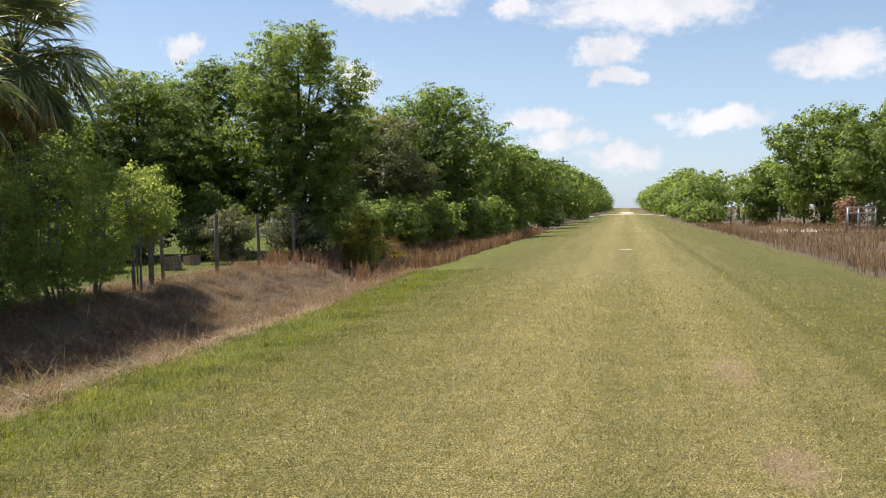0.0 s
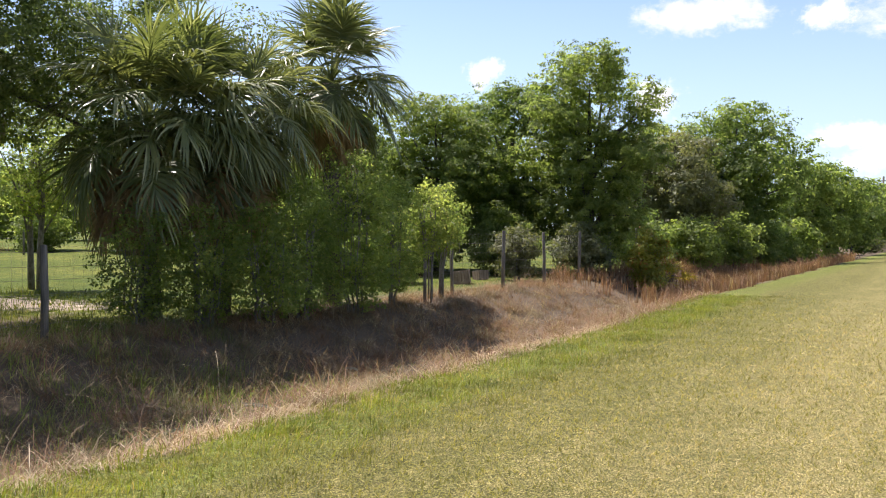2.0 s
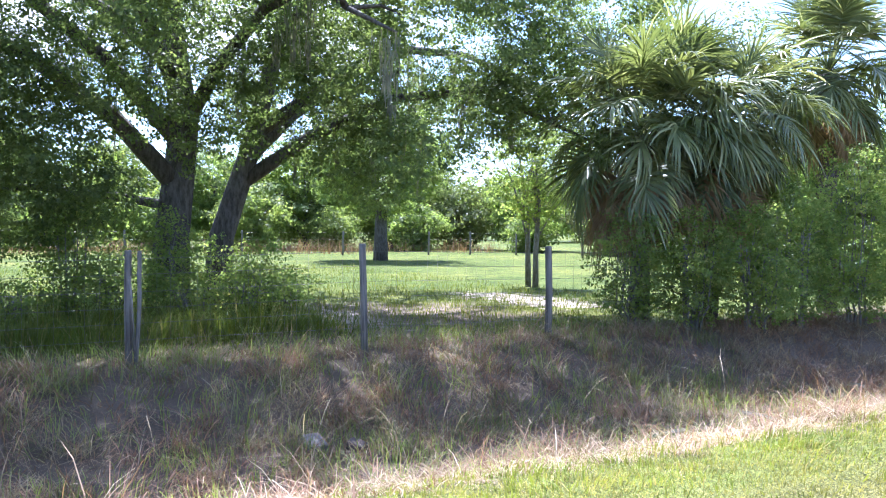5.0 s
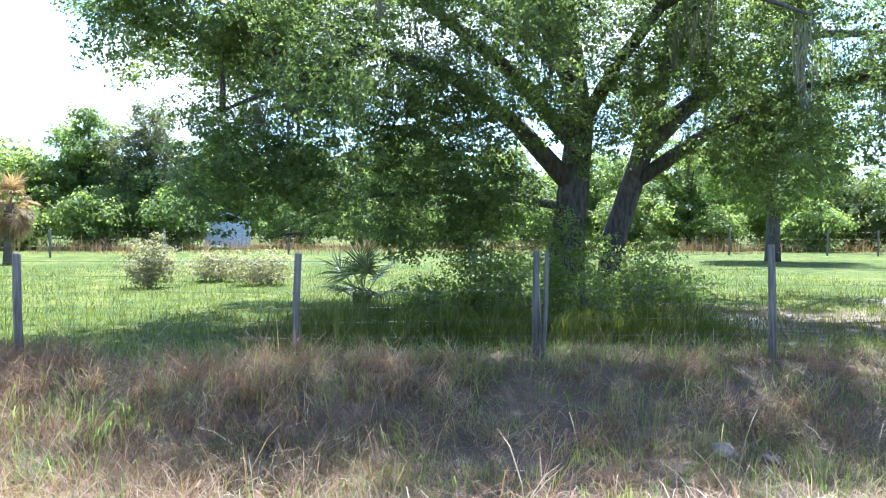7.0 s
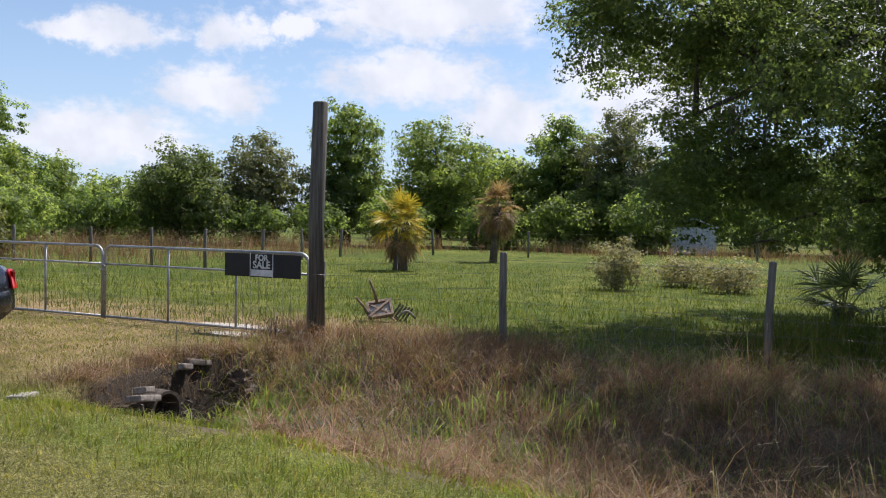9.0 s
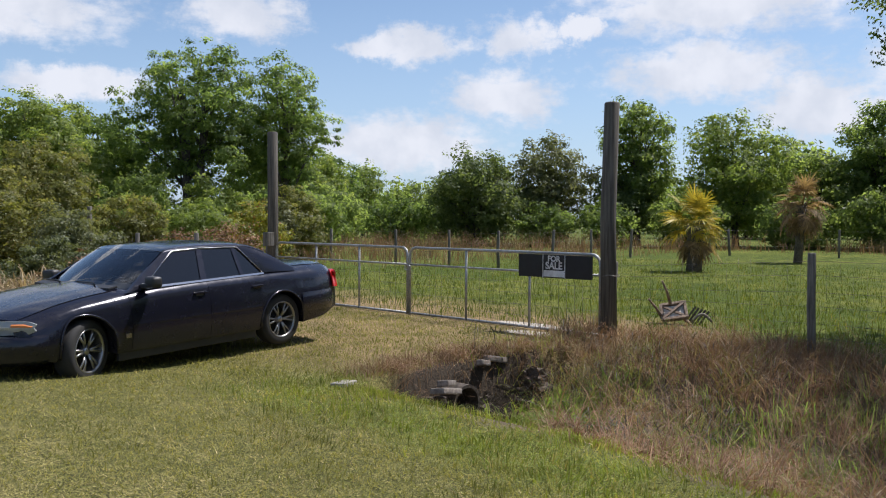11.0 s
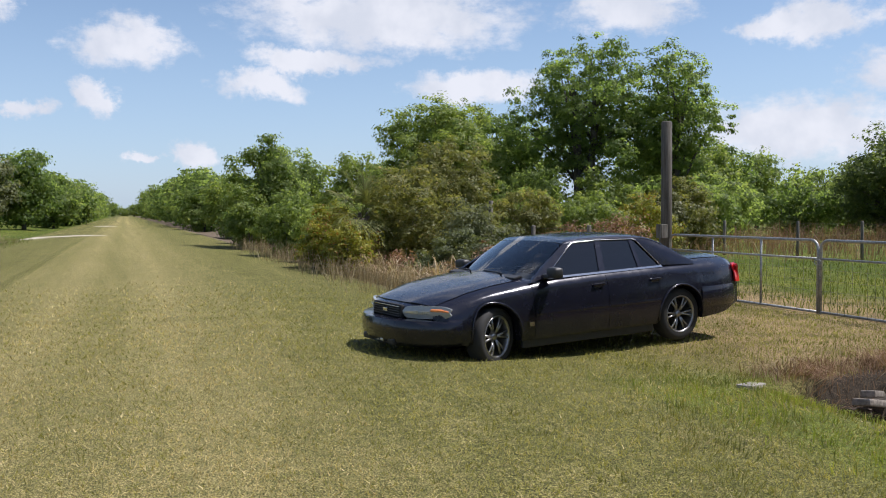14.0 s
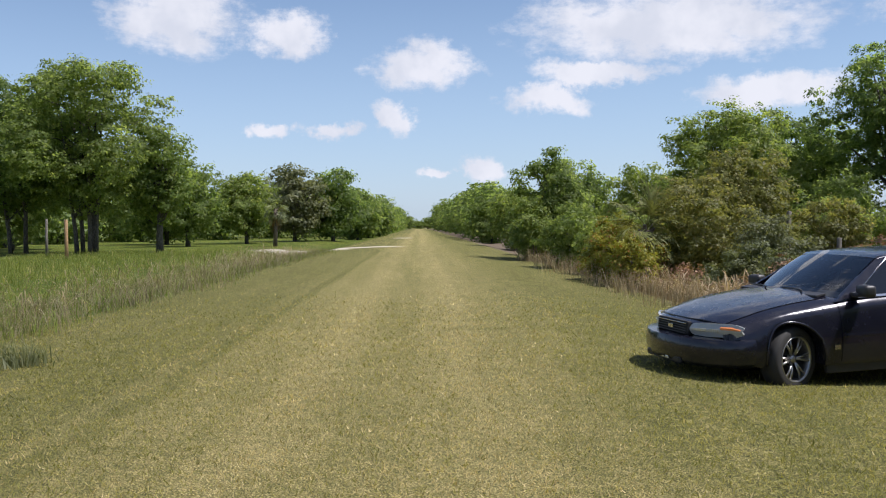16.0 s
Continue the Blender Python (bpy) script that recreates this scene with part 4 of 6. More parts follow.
def frond_mesh(rng, tilt, reach, fan, limp, mat, leaflets=36, width=0.03):
    """A fan leaf: an arching stalk runs on into a bent midrib; narrow leaflets leave it on both sides and their tips hang."""
    vs, fs = [], []
    pitch, p = radians(tilt), Vector((0, 0, 0))
    line = [(p.copy(), pitch)]
    for k in range(14):
        stalk = k < 7
        pitch -= (0.11 if stalk else 0.09) * limp * max(0.15, math.cos(pitch) + 0.25)
        p = p + Vector((math.cos(pitch), 0, math.sin(pitch))) * (reach / 7 if stalk else fan * 0.42 / 7)
        line.append((p.copy(), pitch))
    for (a, _), (b, _), r in zip(line, line[1:], np.linspace(0.024, 0.006, 14)):
        for u in (Vector((0, r, 0)), Vector((0, 0, r))):
            i = len(vs)
            vs.extend((a + u, a - u, b - u * 0.9, b + u * 0.9))
            fs.append((i, i + 1, i + 2, i + 3))
    for k in range(leaflets):
        t = (((k // 2) + 0.5) / (leaflets / 2)) ** 1.5
        side = 1 if k % 2 else -1
        f = 7 + t * 6.99
        (a, pa), (b, pb) = line[int(f)], line[int(f) + 1]
        q, pt = a.lerp(b, f - int(f)), pa + (pb - pa) * (f - int(f))
        T, N, S = Vector((math.cos(pt), 0, math.sin(pt))), Vector((-math.sin(pt), 0, math.cos(pt))), Vector((0, side, 0))
        ang = radians(88 * (1 - t) ** 0.9 + 3) + rng.normal(0, 0.06)
        d = (T * math.cos(ang) + S * math.sin(ang) + N * 0.15 * math.sin(ang)).normalized()
        ln = fan * (0.80 + 0.12 * t) * rng.uniform(0.82, 1.08)
        sag = limp * rng.uniform(0.25, 1.15)
        w = (d.cross(N).normalized() + N * rng.normal(0, 0.35)).normalized() * width * fan * 0.5
        i = len(vs)
        for j, wide in enumerate((0.45, 1.0, 0.95, 0.6, 0.06)):
            vs.extend((q - w * wide, q + w * wide))
            d = (d + Vector((0, 0, -sag * (0.10, 0.34, 0.85, 1.0, 0.5)[j]))).normalized()
            q = q + d * ln / 4
        fs.extend((i + 2 * j, i + 2 * j + 1, i + 2 * j + 3, i + 2 * j + 2) for j in range(4))
    return mesh_of("frond", [tuple(v) for v in vs], fs, mat)


def palm(x, y, stem, reach, fan, label, seed, live=34, dead=14, mat=None, thick=0.17, boots=26, name="palm_tree", leaflets=36, width=0.034, top_tilt=84, low_tilt=-20, dead_tilt=-45, limp=1.0):
    rng = np.random.default_rng(seed)
    t = thing(name, label, "palm", pose(x, y, float(ground_z(x, y))))
    lean = rng.uniform(-0.15, 0.15, 2)
    top = Vector((lean[0], lean[1], stem))
    part("trunk", tubes_mesh("trunk", [([Vector((0, 0, -0.2)), top * 0.5, top], [thick * 1.2, thick, thick * 1.1])], PALM_BARK, 12), None, t)
    bm = bmesh.new()  # old leaf bases cling to the trunk
    for k in range(boots):
        s = 0.35 + 0.65 * k / boots
        a = k * 2.4
        m = Matrix.Translation(top * s) @ Matrix.Rotation(a, 4, "Z") @ pose(thick * 0.95, 0, 0.1, 0, 28, 0)
        box_bm(bm, (0.05, 0.09, 0.34), m)
    part("leaf_bases", bm, PALM_BARK, t)
    kinds = 14
    fresh = [frond_mesh(rng, top_tilt + (low_tilt - top_tilt) * (k / (kinds - 1)) ** 0.85, reach, fan, limp * (0.45 + 0.75 * k / (kinds - 1)), mat or PALM, leaflets, width) for k in range(kinds)]
    brown = [frond_mesh(rng, dead_tilt + d, reach * 0.85, fan * 0.9, limp * 1.5, PALM_DEAD, leaflets - 8, width) for d in (-12, 2, 18)]
    for k in range(live):
        s = (k + 0.5) / live
        j = min(kinds - 1, max(0, int(s * kinds + rng.normal(0, 0.7))))
        m = Matrix.Translation(top + Vector((0, 0, 0.12 - 0.3 * s))) @ Matrix.Rotation(k * 2.39996 + rng.normal(0, 0.2), 4, "Z") @ pose(0, 0, 0, rng.normal(0, 14), rng.normal(0, 11), 0) @ Matrix.Scale(rng.uniform(0.62, 1.1), 4)
        part("frond", fresh[j], None, t, m=m)
    for k in range(dead):
        m = Matrix.Translation(top + Vector((0, 0, -0.2 - 0.012 * k))) @ Matrix.Rotation(k * 2.39996, 4, "Z") @ pose(0, 0, 0, rng.normal(0, 12), rng.normal(0, 8), 0) @ Matrix.Scale(rng.uniform(0.8, 1.15), 4)
        part("dead_frond", brown[k % 3], None, t, "dry brown hanging frond", m=m)
    return t


palm(-12.4, 10.9, 3.4, 1.15, 1.12, "cabbage palm with arching silvery-green fronds and a brown skirt", 31, 66, 30, leaflets=46, width=0.036, top_tilt=80, low_tilt=0, dead_tilt=-12)
palm(-12.2, 12.4, 3.75, 1.20, 1.15, "cabbage palm with a broad silvery-green crown over the thicket", 41, 76, 16, leaflets=46, width=0.036, top_tilt=80, low_tilt=-6, dead_tilt=-20)
palm(-12.3, 16.0, 5.0, 1.1, 1.12, "tall cabbage palm with stiff green fronds", 32, 72, 14, leaflets=46, width=0.034, top_tilt=86, low_tilt=-15, dead_tilt=-35, limp=0.75)
palm(-27.6, -15.2, 1.6, 0.62, 0.68, "small cabbage palm with yellowing fronds in the pasture", 33, 34, 18, PALM_YELLOW, 0.24, leaflets=26, width=0.06, top_tilt=76, low_tilt=8, dead_tilt=-40, limp=0.55)
palm(-36.5, -15.3, 2.4, 0.6, 0.7, "dying palm with a crown of dry brown fronds", 34, 34, 22, PALM_DEAD, 0.16, leaflets=28, width=0.05, low_tilt=-5, dead_tilt=-30, limp=0.7)
palm(-6.9, -25.9, 1.9, 0.6, 0.75, "palm rising out of roadside shrubs, brown fronds below", 35, 26, 20, PALM_OLIVE, limp=0.7)
shrub(-6.3, -24.9, 1.5, 0.9, YELLOW_LEAF, "low roadside shrub below the palm", 96)
palm(12.8, -79.6, 3.4, 0.8, 0.9, "cabbage palm in front of the eastern trees", 36, 30, 10)
palm(-9.8, 80.0, 4.0, 0.8, 0.9, "palm with brown hanging fronds in the thicket", 37, 20, 22)
palm(14.6, 120.0, 4.6, 0.9, 1.0, "palm with brown hanging fronds in the far thicket", 38, 20, 22)
palm(-17.4, -0.6, 0.15, 0.55, 0.7, "low fan palm growing under the oak", 39, 20, 2, None, 0.12, 8, "fan_palm", low_tilt=10, limp=0.5)
palm(-9.4, 32.6, 0.3, 0.5, 0.6, "low yellow-green fan palm by the fence", 40, 16, 2, PALM_YELLOW, 0.1, 6, "fan_palm", low_tilt=10, limp=0.5)


# ---- fences and gates ----
def post_mesh(rng, h, r, mat, sides=9):
    bend = rng.normal(0, 0.012, 2)
    pts = [Vector((0, 0, -0.3)), Vector((bend[0], bend[1], h * 0.5)), Vector((0, 0, h - 0.02)), Vector((0, 0, h))]
    return tubes_mesh("post", [(pts, [r * 1.06, r, r * 0.97, r * 0.85])], mat, sides)


def wire_fence(label, spots, heights, radius, mat, wires, stays=0.0, group=""):
    """Posts at the spots; wires run from post to post, crossed by thin stays."""
    f = thing("fence", label, "fence", group=group)
    rng = np.random.default_rng(len(spots))
    for (x, y), h in zip(spots, heights):
        z = float(ground_z(x, y))
        part("post", post_mesh(rng, h - z, radius * rng.uniform(0.85, 1.15), mat), None, f, m=pose(x, y, z, rng.normal(0, 1.2), rng.normal(0, 1.2), rng.uniform(0, 360)))
    for w in wires:
        pts = [Vector((x, y, h * w + rng.normal(0, 0.01))) for (x, y), h in zip(spots, heights)]
        part("wire", tubes_mesh("wire", [(pts, [0.0025] * len(pts))], WIRE, 4), None, f)
    if stays:
        lines = []
        for (a, ha), (b, hb) in zip(list(zip(spots, heights)), list(zip(spots, heights))[1:]):
            n = int(math.dist(a, b) / stays)
            for k in range(1, n):
                x, y = a[0] + (b[0] - a[0]) * k / n, a[1] + (b[1] - a[1]) * k / n
                lines.append(([Vector((x, y, ha * wires[0])), Vector((x, y, ha * wires[-1]))], [0.0015, 0.0015]))
        tagged(part("wire_mesh", tubes_mesh("wire_mesh", lines, WIRE, 3), None, f), kind="stuff")
    return f


FX = -11.2
WIRES = (0.12, 0.28, 0.44, 0.60, 0.76, 0.92)
wire_fence("weathered wooden post and wire fence along the ditch", [(FX, y) for y in (34.3, 31.3, 28.2, 25.3, 22.45, 19.6, 16.8, 13.9, 10.9, 7.97, 4.85, 1.74, -1.29, -4.65, -7.62)],
           (1.67, 1.5, 1.5, 1.48, 1.52, 1.55, 1.36, 1.3, 1.3, 1.28, 1.33, 1.26, 1.22, 1.22, 1.0), 0.050, POST_WOOD, WIRES, 0.16)
stake = thing("fence_stake", "split grey stake leaning on the fence before the oak", "fence post", pose(FX + 0.06, 1.80, float(ground_z(FX + 0.06, 1.80)), -2, 1, 0))
part("post", post_mesh(np.random.default_rng(6), 1.42, 0.026, POST_WOOD), None, stake)
part("split", post_mesh(np.random.default_rng(7), 0.62, 0.016, POST_WOOD), None, stake, m=pose(0.03, -0.05, 0.5, 6, 4, 0))
wire_fence("post and wire fence beyond the gate", [(FX, y) for y in (-16.6, -19.8, -23.0, -26.1, -32.0, -38.0, -44.0)], (1.2, 1.25, 1.2, 1.95, 1.3, 1.3, 1.3), 0.07, POST_WOOD, WIRES, 0.2)
back = [(-20.5, -33.0), (-22.2, -28.5), (-23.2, -25.7), (-23.9, -23.4), (-24.0, -21.0), (-27.8, -21.5), (-31.5, -22.2), (-35.2, -22.6), (-38.5, -21.5), (-41.3, -20.7), (-43.0, -16.0), (-44.6, -11.0), (-46.0, -5.0), (-46.8, 1.0), (-46.8, 7.0), (-46.4, 13.0), (-45.6, 18.5), (-44.9, 23.6), (-44.2, 26.0), (-42.6, 28.2), (-38.0, 29.5), (-33.0, 30.2)]
wire_fence("post and wire fence round the back of the pasture", back, [1.2] * len(back), 0.055, POST_WOOD, (0.3, 0.6, 0.92), 0.0)
wire_fence("old post and wire fence east of the lane", [(13.5, 58), (15.2, 62), (16.6, 64.5), (16.0, 72), (14.4, 76), (13.2, 80), (12.2, 85), (11.4, 90), (10.8, 95)], [1.55] * 9, 0.08, POST_WOOD, (0.3, 0.6, 0.9), 0.0)
wire_fence("grey wooden posts in the eastern meadow", [(23.5, -56.6), (26.0, -52.0), (30.0, -46.0)], (2.3, 2.2, 2.2), 0.10, POST_WOOD, (0.5,), 0.0)
lone = thing("fence_post", "new orange-brown wooden post in the meadow", "fence post", pose(19.6, -50.0, float(ground_z(19.6, -50.0))))
part("post", post_mesh(np.random.default_rng(2), 2.25, 0.1, ORANGE_POST), None, lone)


def tall_post(x, y, h, label, seed):
    rng = np.random.default_rng(seed)
    z = float(ground_z(x, y))
    p = thing("gate_post", label, "gate post", pose(x, y, z))
    part("pole", post_mesh(rng, h - z, 0.115, DARK_POST, 14), None, p)
    return p


north = tall_post(FX, -7.65, 3.36, "tall round treated-wood gate post", 3)
south = tall_post(FX, -16.45, 3.51, "tall weathered gate post with a small box", 4)
part("box", box((0.16, 0.2, 0.3), pose(0.13, 0.03, 1.3), 0.01), POST_WOOD, south, "weathered box on the post")
band = tubes_mesh("band", [([Vector((0.135 * math.cos(a), 0.135 * math.sin(a), 0.95 + 0.01 * math.sin(3 * a))) for a in np.linspace(0, 6.28, 20)], [0.006] * 20)], WIRE, 4)
part("wire_band", band, None, north)


def gate_leaf(y0, y1, label, bars):
    """A tubular farm gate with rounded upper corners, two top rails, uprights and a wire mesh below."""
    n = y0 - y1
    g = thing("gate", label, "gate", pose(FX, y0, -0.15), "driveway gates")
    r, hh, c = 0.026, 1.24, 0.16
    pts = [Vector((0, 0, 0.0))] + [Vector((0, -c + c * math.cos(a), hh - c + c * math.sin(a))) for a in np.linspace(0, math.pi / 2, 6)]
    pts += [Vector((0, -n + c - c * math.cos(a), hh - c + c * math.sin(a))) for a in np.linspace(math.pi / 2, 0, 6)] + [Vector((0, -n, 0.0))]
    part("frame", tubes_mesh("frame", [(pts, [r] * len(pts))], GALV, 8), None, g)
    part("bottom_rail", tubes_mesh("bottom_rail", [([Vector((0, 0, 0.03)), Vector((0, -n, 0.03))], [r * 0.9] * 2)], GALV, 8), None, g)
    part("upper_rail", tubes_mesh("upper_rail", [([Vector((0, 0, 0.93)), Vector((0, -n, 0.93))], [r * 0.75] * 2)], GALV, 8), None, g)
    for k in bars:
        part("upright", tubes_mesh("upright", [([Vector((0.002, -n * k, 0.03)), Vector((0.002, -n * k, hh))], [r * 0.8] * 2)], GALV, 8), None, g)
    for k in range(1, 5):
        part("mesh_wire", tubes_mesh("mesh_wire", [([Vector((0.03, -0.02, 0.03 + 0.18 * k)), Vector((0.03, -n + 0.02, 0.03 + 0.18 * k))], [0.0024] * 2)], WIRE, 4), None, g)
    lines = [([Vector((0.03, -y, 0.03)), Vector((0.03, -y, 0.93))], [0.0028] * 2) for y in np.arange(0.15, n, 0.152)]
    tagged(part("wire_mesh", tubes_mesh("wire_mesh", lines, WIRE, 4), None, g), kind="stuff")
    return g


gate_leaf(-7.82, -12.02, "closed galvanised tube gate with a black sale sign", (0.325, 0.66))
gate_leaf(-12.08, -16.3, "closed galvanised tube gate behind the car", (0.33, 0.66))
latch = thing("chain", "short chain and lock that join the gates", "chain", pose(FX + 0.04, -12.05, 0.72))
part("link", tubes_mesh("link", [([Vector((0, 0.07 * math.cos(a), 0.05 * math.sin(a))) for a in np.linspace(0, 6.28, 14)], [0.011] * 14)], GALV, 6), None, latch)


def plain(name, col, rough=0.6, spec=0.4):
    m, n = material(name)
    p = n.add("ShaderNodeTexCoord").outputs["Object"]
    c = n.mul(n.mix(n.step(n.noise(p, 6.0, 4.0), 0.3, 0.7), (0.72, 0.72, 0.72), (1.1, 1.1, 1.1)), col)
    finish(n, c, rough, 0, n.noise(p, 60.0), 0.1, 0.002, spec)
    return m


SIGN_BLACK = plain("sign_black", (0.014, 0.014, 0.016), 0.45)
SIGN_WHITE = plain("sign_white", (0.62, 0.62, 0.62), 0.6)


def sale_sign():
    s = thing("sign", "black sale sign with white letters wired to the gate", "sign", pose(FX + 0.06, -8.645, 0.885, 90, 0, 90))
    # local x runs along the gate towards the north, y up, z towards the lane
    for x, w in ((-0.475, 0.5), (0.475, 0.5)):
        part("panel", box((w - 0.012, 0.36, 0.018), pose(x, 0, 0), 0.003), SIGN_BLACK, s)
    part("middle_panel", box((0.45, 0.365, 0.02), pose(0, 0, 0.001), 0.003), SIGN_BLACK, s)
    part("white_strip", box((0.40, 0.10, 0.004), pose(0, -0.115, 0.0145)), SIGN_WHITE, s)
    for x in (-0.215, 0.215):
        part("edge", box((0.012, 0.36, 0.004), pose(x, 0, 0.0145)), SIGN_WHITE, s)
    for text, y, size in (("FOR", 0.115, 0.128), ("SALE", 0.005, 0.155)):
        c = bpy.data.curves.new("letters", "FONT")
        c.body, c.size, c.align_x, c.align_y, c.extrude, c.offset = text, size, "CENTER", "CENTER", 0.002, 0.004
        ob = new("letters", c)
        me = bpy.data.meshes.new_from_object(ob)
        bpy.data.objects.remove(ob)
        me.materials.clear()
        me.materials.append(SIGN_WHITE)
        part("lettering", me, None, s, "white capital letters", m=pose(0, y, 0.0145))
    return s


sale_sign()


# the east gate far up the lane
def east_gate():
    g = thing("gate", "small galvanised gate in the eastern fence", "gate", pose(13.2, 56.5, -0.1, 0, 0, 40))
    for z in (0.1, 1.25, 1.6):
        part("rail", tubes_mesh("rail", [([Vector((0, 0, z)), Vector((2.6, 0, z))], [0.04] * 2)], GALV, 8), None, g)
    for x in (0, 1.0, 1.8, 2.6):
        part("upright", tubes_mesh("upright", [([Vector((x, 0, 0.05)), Vector((x, 0, 1.6))], [0.045] * 2)], GALV, 8), None, g)


east_gate()

# utility pole beside the far lane
up = thing("utility_pole", "wooden utility pole rising above the thicket", "utility pole", pose(-9.0, 128.0, 0))
part("pole", tubes_mesh("pole", [([Vector((0, 0, -0.3)), Vector((0, 0, 9.0))], [0.17, 0.12])], DARK_POST, 10), None, up)
part("crossarm", box((1.6, 0.1, 0.12), pose(0, 0, 8.4)), DARK_POST, up)


# white shed behind the pasture
def shed():
    s = thing("shed", "pale metal shed half hidden behind the trees", "shed", pose(-57.0, -10.0, -0.1, 0, 0, 8))
    WHITE = plain("white_sheet_metal", (0.40, 0.44, 0.50), 0.45)
    ROOF = plain("grey_roof_sheet", (0.4, 0.42, 0.45), 0.5)
    part("wall", box((3.0, 2.8, 1.7), pose(0, 0, 0.85)), WHITE, s)
    for k in range(8):
        part("siding", box((0.02, 2.8, 0.16), pose(1.51, 0, 0.15 + 0.2 * k)), WHITE, s)
    bm = bmesh.new()
    for sgn in (-1, 1):
        box_bm(bm, (3.3, 1.62, 0.05), pose(0, sgn * 0.75, 1.95, sgn * -20, 0, 0))
    part("roof", bm, ROOF, s)


shed()


# ---- culvert and rubble ----
def culvert():
    rng = random.Random(4)
    c = thing("culvert", "old pipe culvert with a crumbling block headwall", "culvert", pose(-7.72, -7.40, -0.97))
    pts = [(math.cos(a), math.sin(a)) for a in np.linspace(0, 2 * math.pi, 20, endpoint=False)]
    bm = bmesh.new()
    rings = []
    for r, y in ((0.23, 0.10), (0.23, -3.0), (0.195, -3.0), (0.195, 0.10)):
        rings.append([bm.verts.new((r * a, y, 0.40 + r * b)) for a, b in pts])
    for i in range(4):
        for k in range(20):
            bm.faces.new((rings[i][k], rings[i][(k + 1) % 20], rings[(i + 1) % 4][(k + 1) % 20], rings[(i + 1) % 4][k]))
    part("pipe", bm, PIPE, c, "corroded culvert pipe")
    # a crumbling headwall of broken lumps, hollowed beside the pipe
    line = [(0.70, 0.06), (0.30, -0.02), (-0.35, -0.10), (-0.85, -0.30), (-1.35, -0.16), (-1.65, 0.12)]
    cum = [0.0]
    for p, q in zip(line, line[1:]):
        cum.append(cum[-1] + math.dist(p, q))
    lumps = []
    for k in range(6):
        b = box((1, 1, 1), Matrix(), 0.16)
        for v in b.verts:
            v.co += Vector((rng.gauss(0, 0.07), rng.gauss(0, 0.07), rng.gauss(0, 0.09)))
        me = bpy.data.meshes.new("lump")
        b.to_mesh(me)
        b.free()
        me.materials.append(CONCRETE)
        lumps.append(me)
    for row in range(6):
        d = 0.05 + rng.uniform(0, 0.1)
        while d < cum[-1]:
            w = rng.uniform(0.13, 0.30)
            x, y = float(np.interp(d, cum, [p[0] for p in line])), float(np.interp(d, cum, [p[1] for p in line]))
            z = 0.03 + row * 0.105
            gone = math.hypot(x, z - 0.40) < 0.26 or row == 5 and rng.random() < 0.5 or row < 4 and rng.random() < 0.12 or row > 3 and x > 0.35
            if not gone:
                m = pose(x, y - 0.03 * row + rng.uniform(-0.07, 0.06), z, rng.uniform(-14, 14), rng.uniform(-12, 12), rng.uniform(-25, 25)) @ Matrix.Diagonal((w * 1.1, rng.uniform(0.18, 0.28), rng.uniform(0.09, 0.14), 1))
                part("lump", lumps[rng.randrange(6)], None, c, m=m)
            d += w
    for x, y, z, s, a in ((0.42, 0.16, 0.62, 0.40, 12), (0.30, 0.05, 0.68, 0.30, 25), (-0.55, -0.14, 0.80, 0.2, 10), (-0.78, -0.2, 0.82, 0.22, -15), (-0.98, -0.2, 0.78, 0.18, 20), (0.55, 0.25, 0.25, 0.24, 50)):
        part("slab_piece", box((s, s * 0.5, 0.07), pose(x, y, z, 8, -10, a), 0.018), SLAB, c, "paler flat piece of broken concrete")
    return c


SLAB = rough_material("weathered_slab_concrete", (0.12, 0.10, 0.085), (0.27, 0.235, 0.20), 18.0, 0.92, 0.8, (1, 1, 1), 0.012)
PIPE = rough_material("rusted_pipe", (0.03, 0.024, 0.018), (0.085, 0.065, 0.05), 20.0, 0.9, 0.6)
culvert()
PALE_STONE = rough_material("pale_dusty_concrete", (0.22, 0.20, 0.17), (0.36, 0.33, 0.29), 18.0, 0.95, 0.6, (1, 1, 1), 0.01)
slab = thing("concrete_slab", "flat piece of pale broken concrete lying in the grass", "rubble", pose(-6.1, -7.6, float(ground_z(-6.1, -7.6)) + 0.01, 2, -3, 25))
bm = box((0.32, 0.17, 0.045), Matrix(), 0.012)
part("piece", bm, PALE_STONE, slab)
for k, (x, y, s) in enumerate(((-8.7, 3.2, 0.30), (-8.5, 3.6, 0.2))):
    ch = thing("rubble", "lump of pale broken concrete in the ditch", "rubble", pose(x, y, float(ground_z(x, y)) + 0.04, 10 * k, 14, 40 * k))
    part("lump", box((s, s * 0.7, s * 0.5), Matrix(), s * 0.12), CONCRETE if k else SLAB, ch)


def fallen_frond(x, y, turn, seed):
    t = thing("fallen_frond", "bleached grey palm frond lying in the ditch", "palm frond", pose(x, y, float(ground_z(x, y)) + 0.12, 0, 0, turn))
    part("blade", frond_mesh(np.random.default_rng(seed), 6, 0.7, 0.7, 0.5, GREY_FROND, 26), None, t)


GREY_FROND = leaf_material("grey_dead_frond", (0.22, 0.21, 0.19), (0.42, 0.41, 0.38), None, 0.15, 0.7, 0.2)
fallen_frond(-7.6, 8.3, 20, 1)
fallen_frond(-8.0, 11.2, 150, 2)
fallen_frond(-7.2, 7.0, 260, 3)


# ---- upturned chair in the pasture ----
TORN_CLOTH = rough_material("torn_pale_cloth", (0.42, 0.38, 0.33), (0.62, 0.58, 0.52), 12.0, 0.95, 0.3)


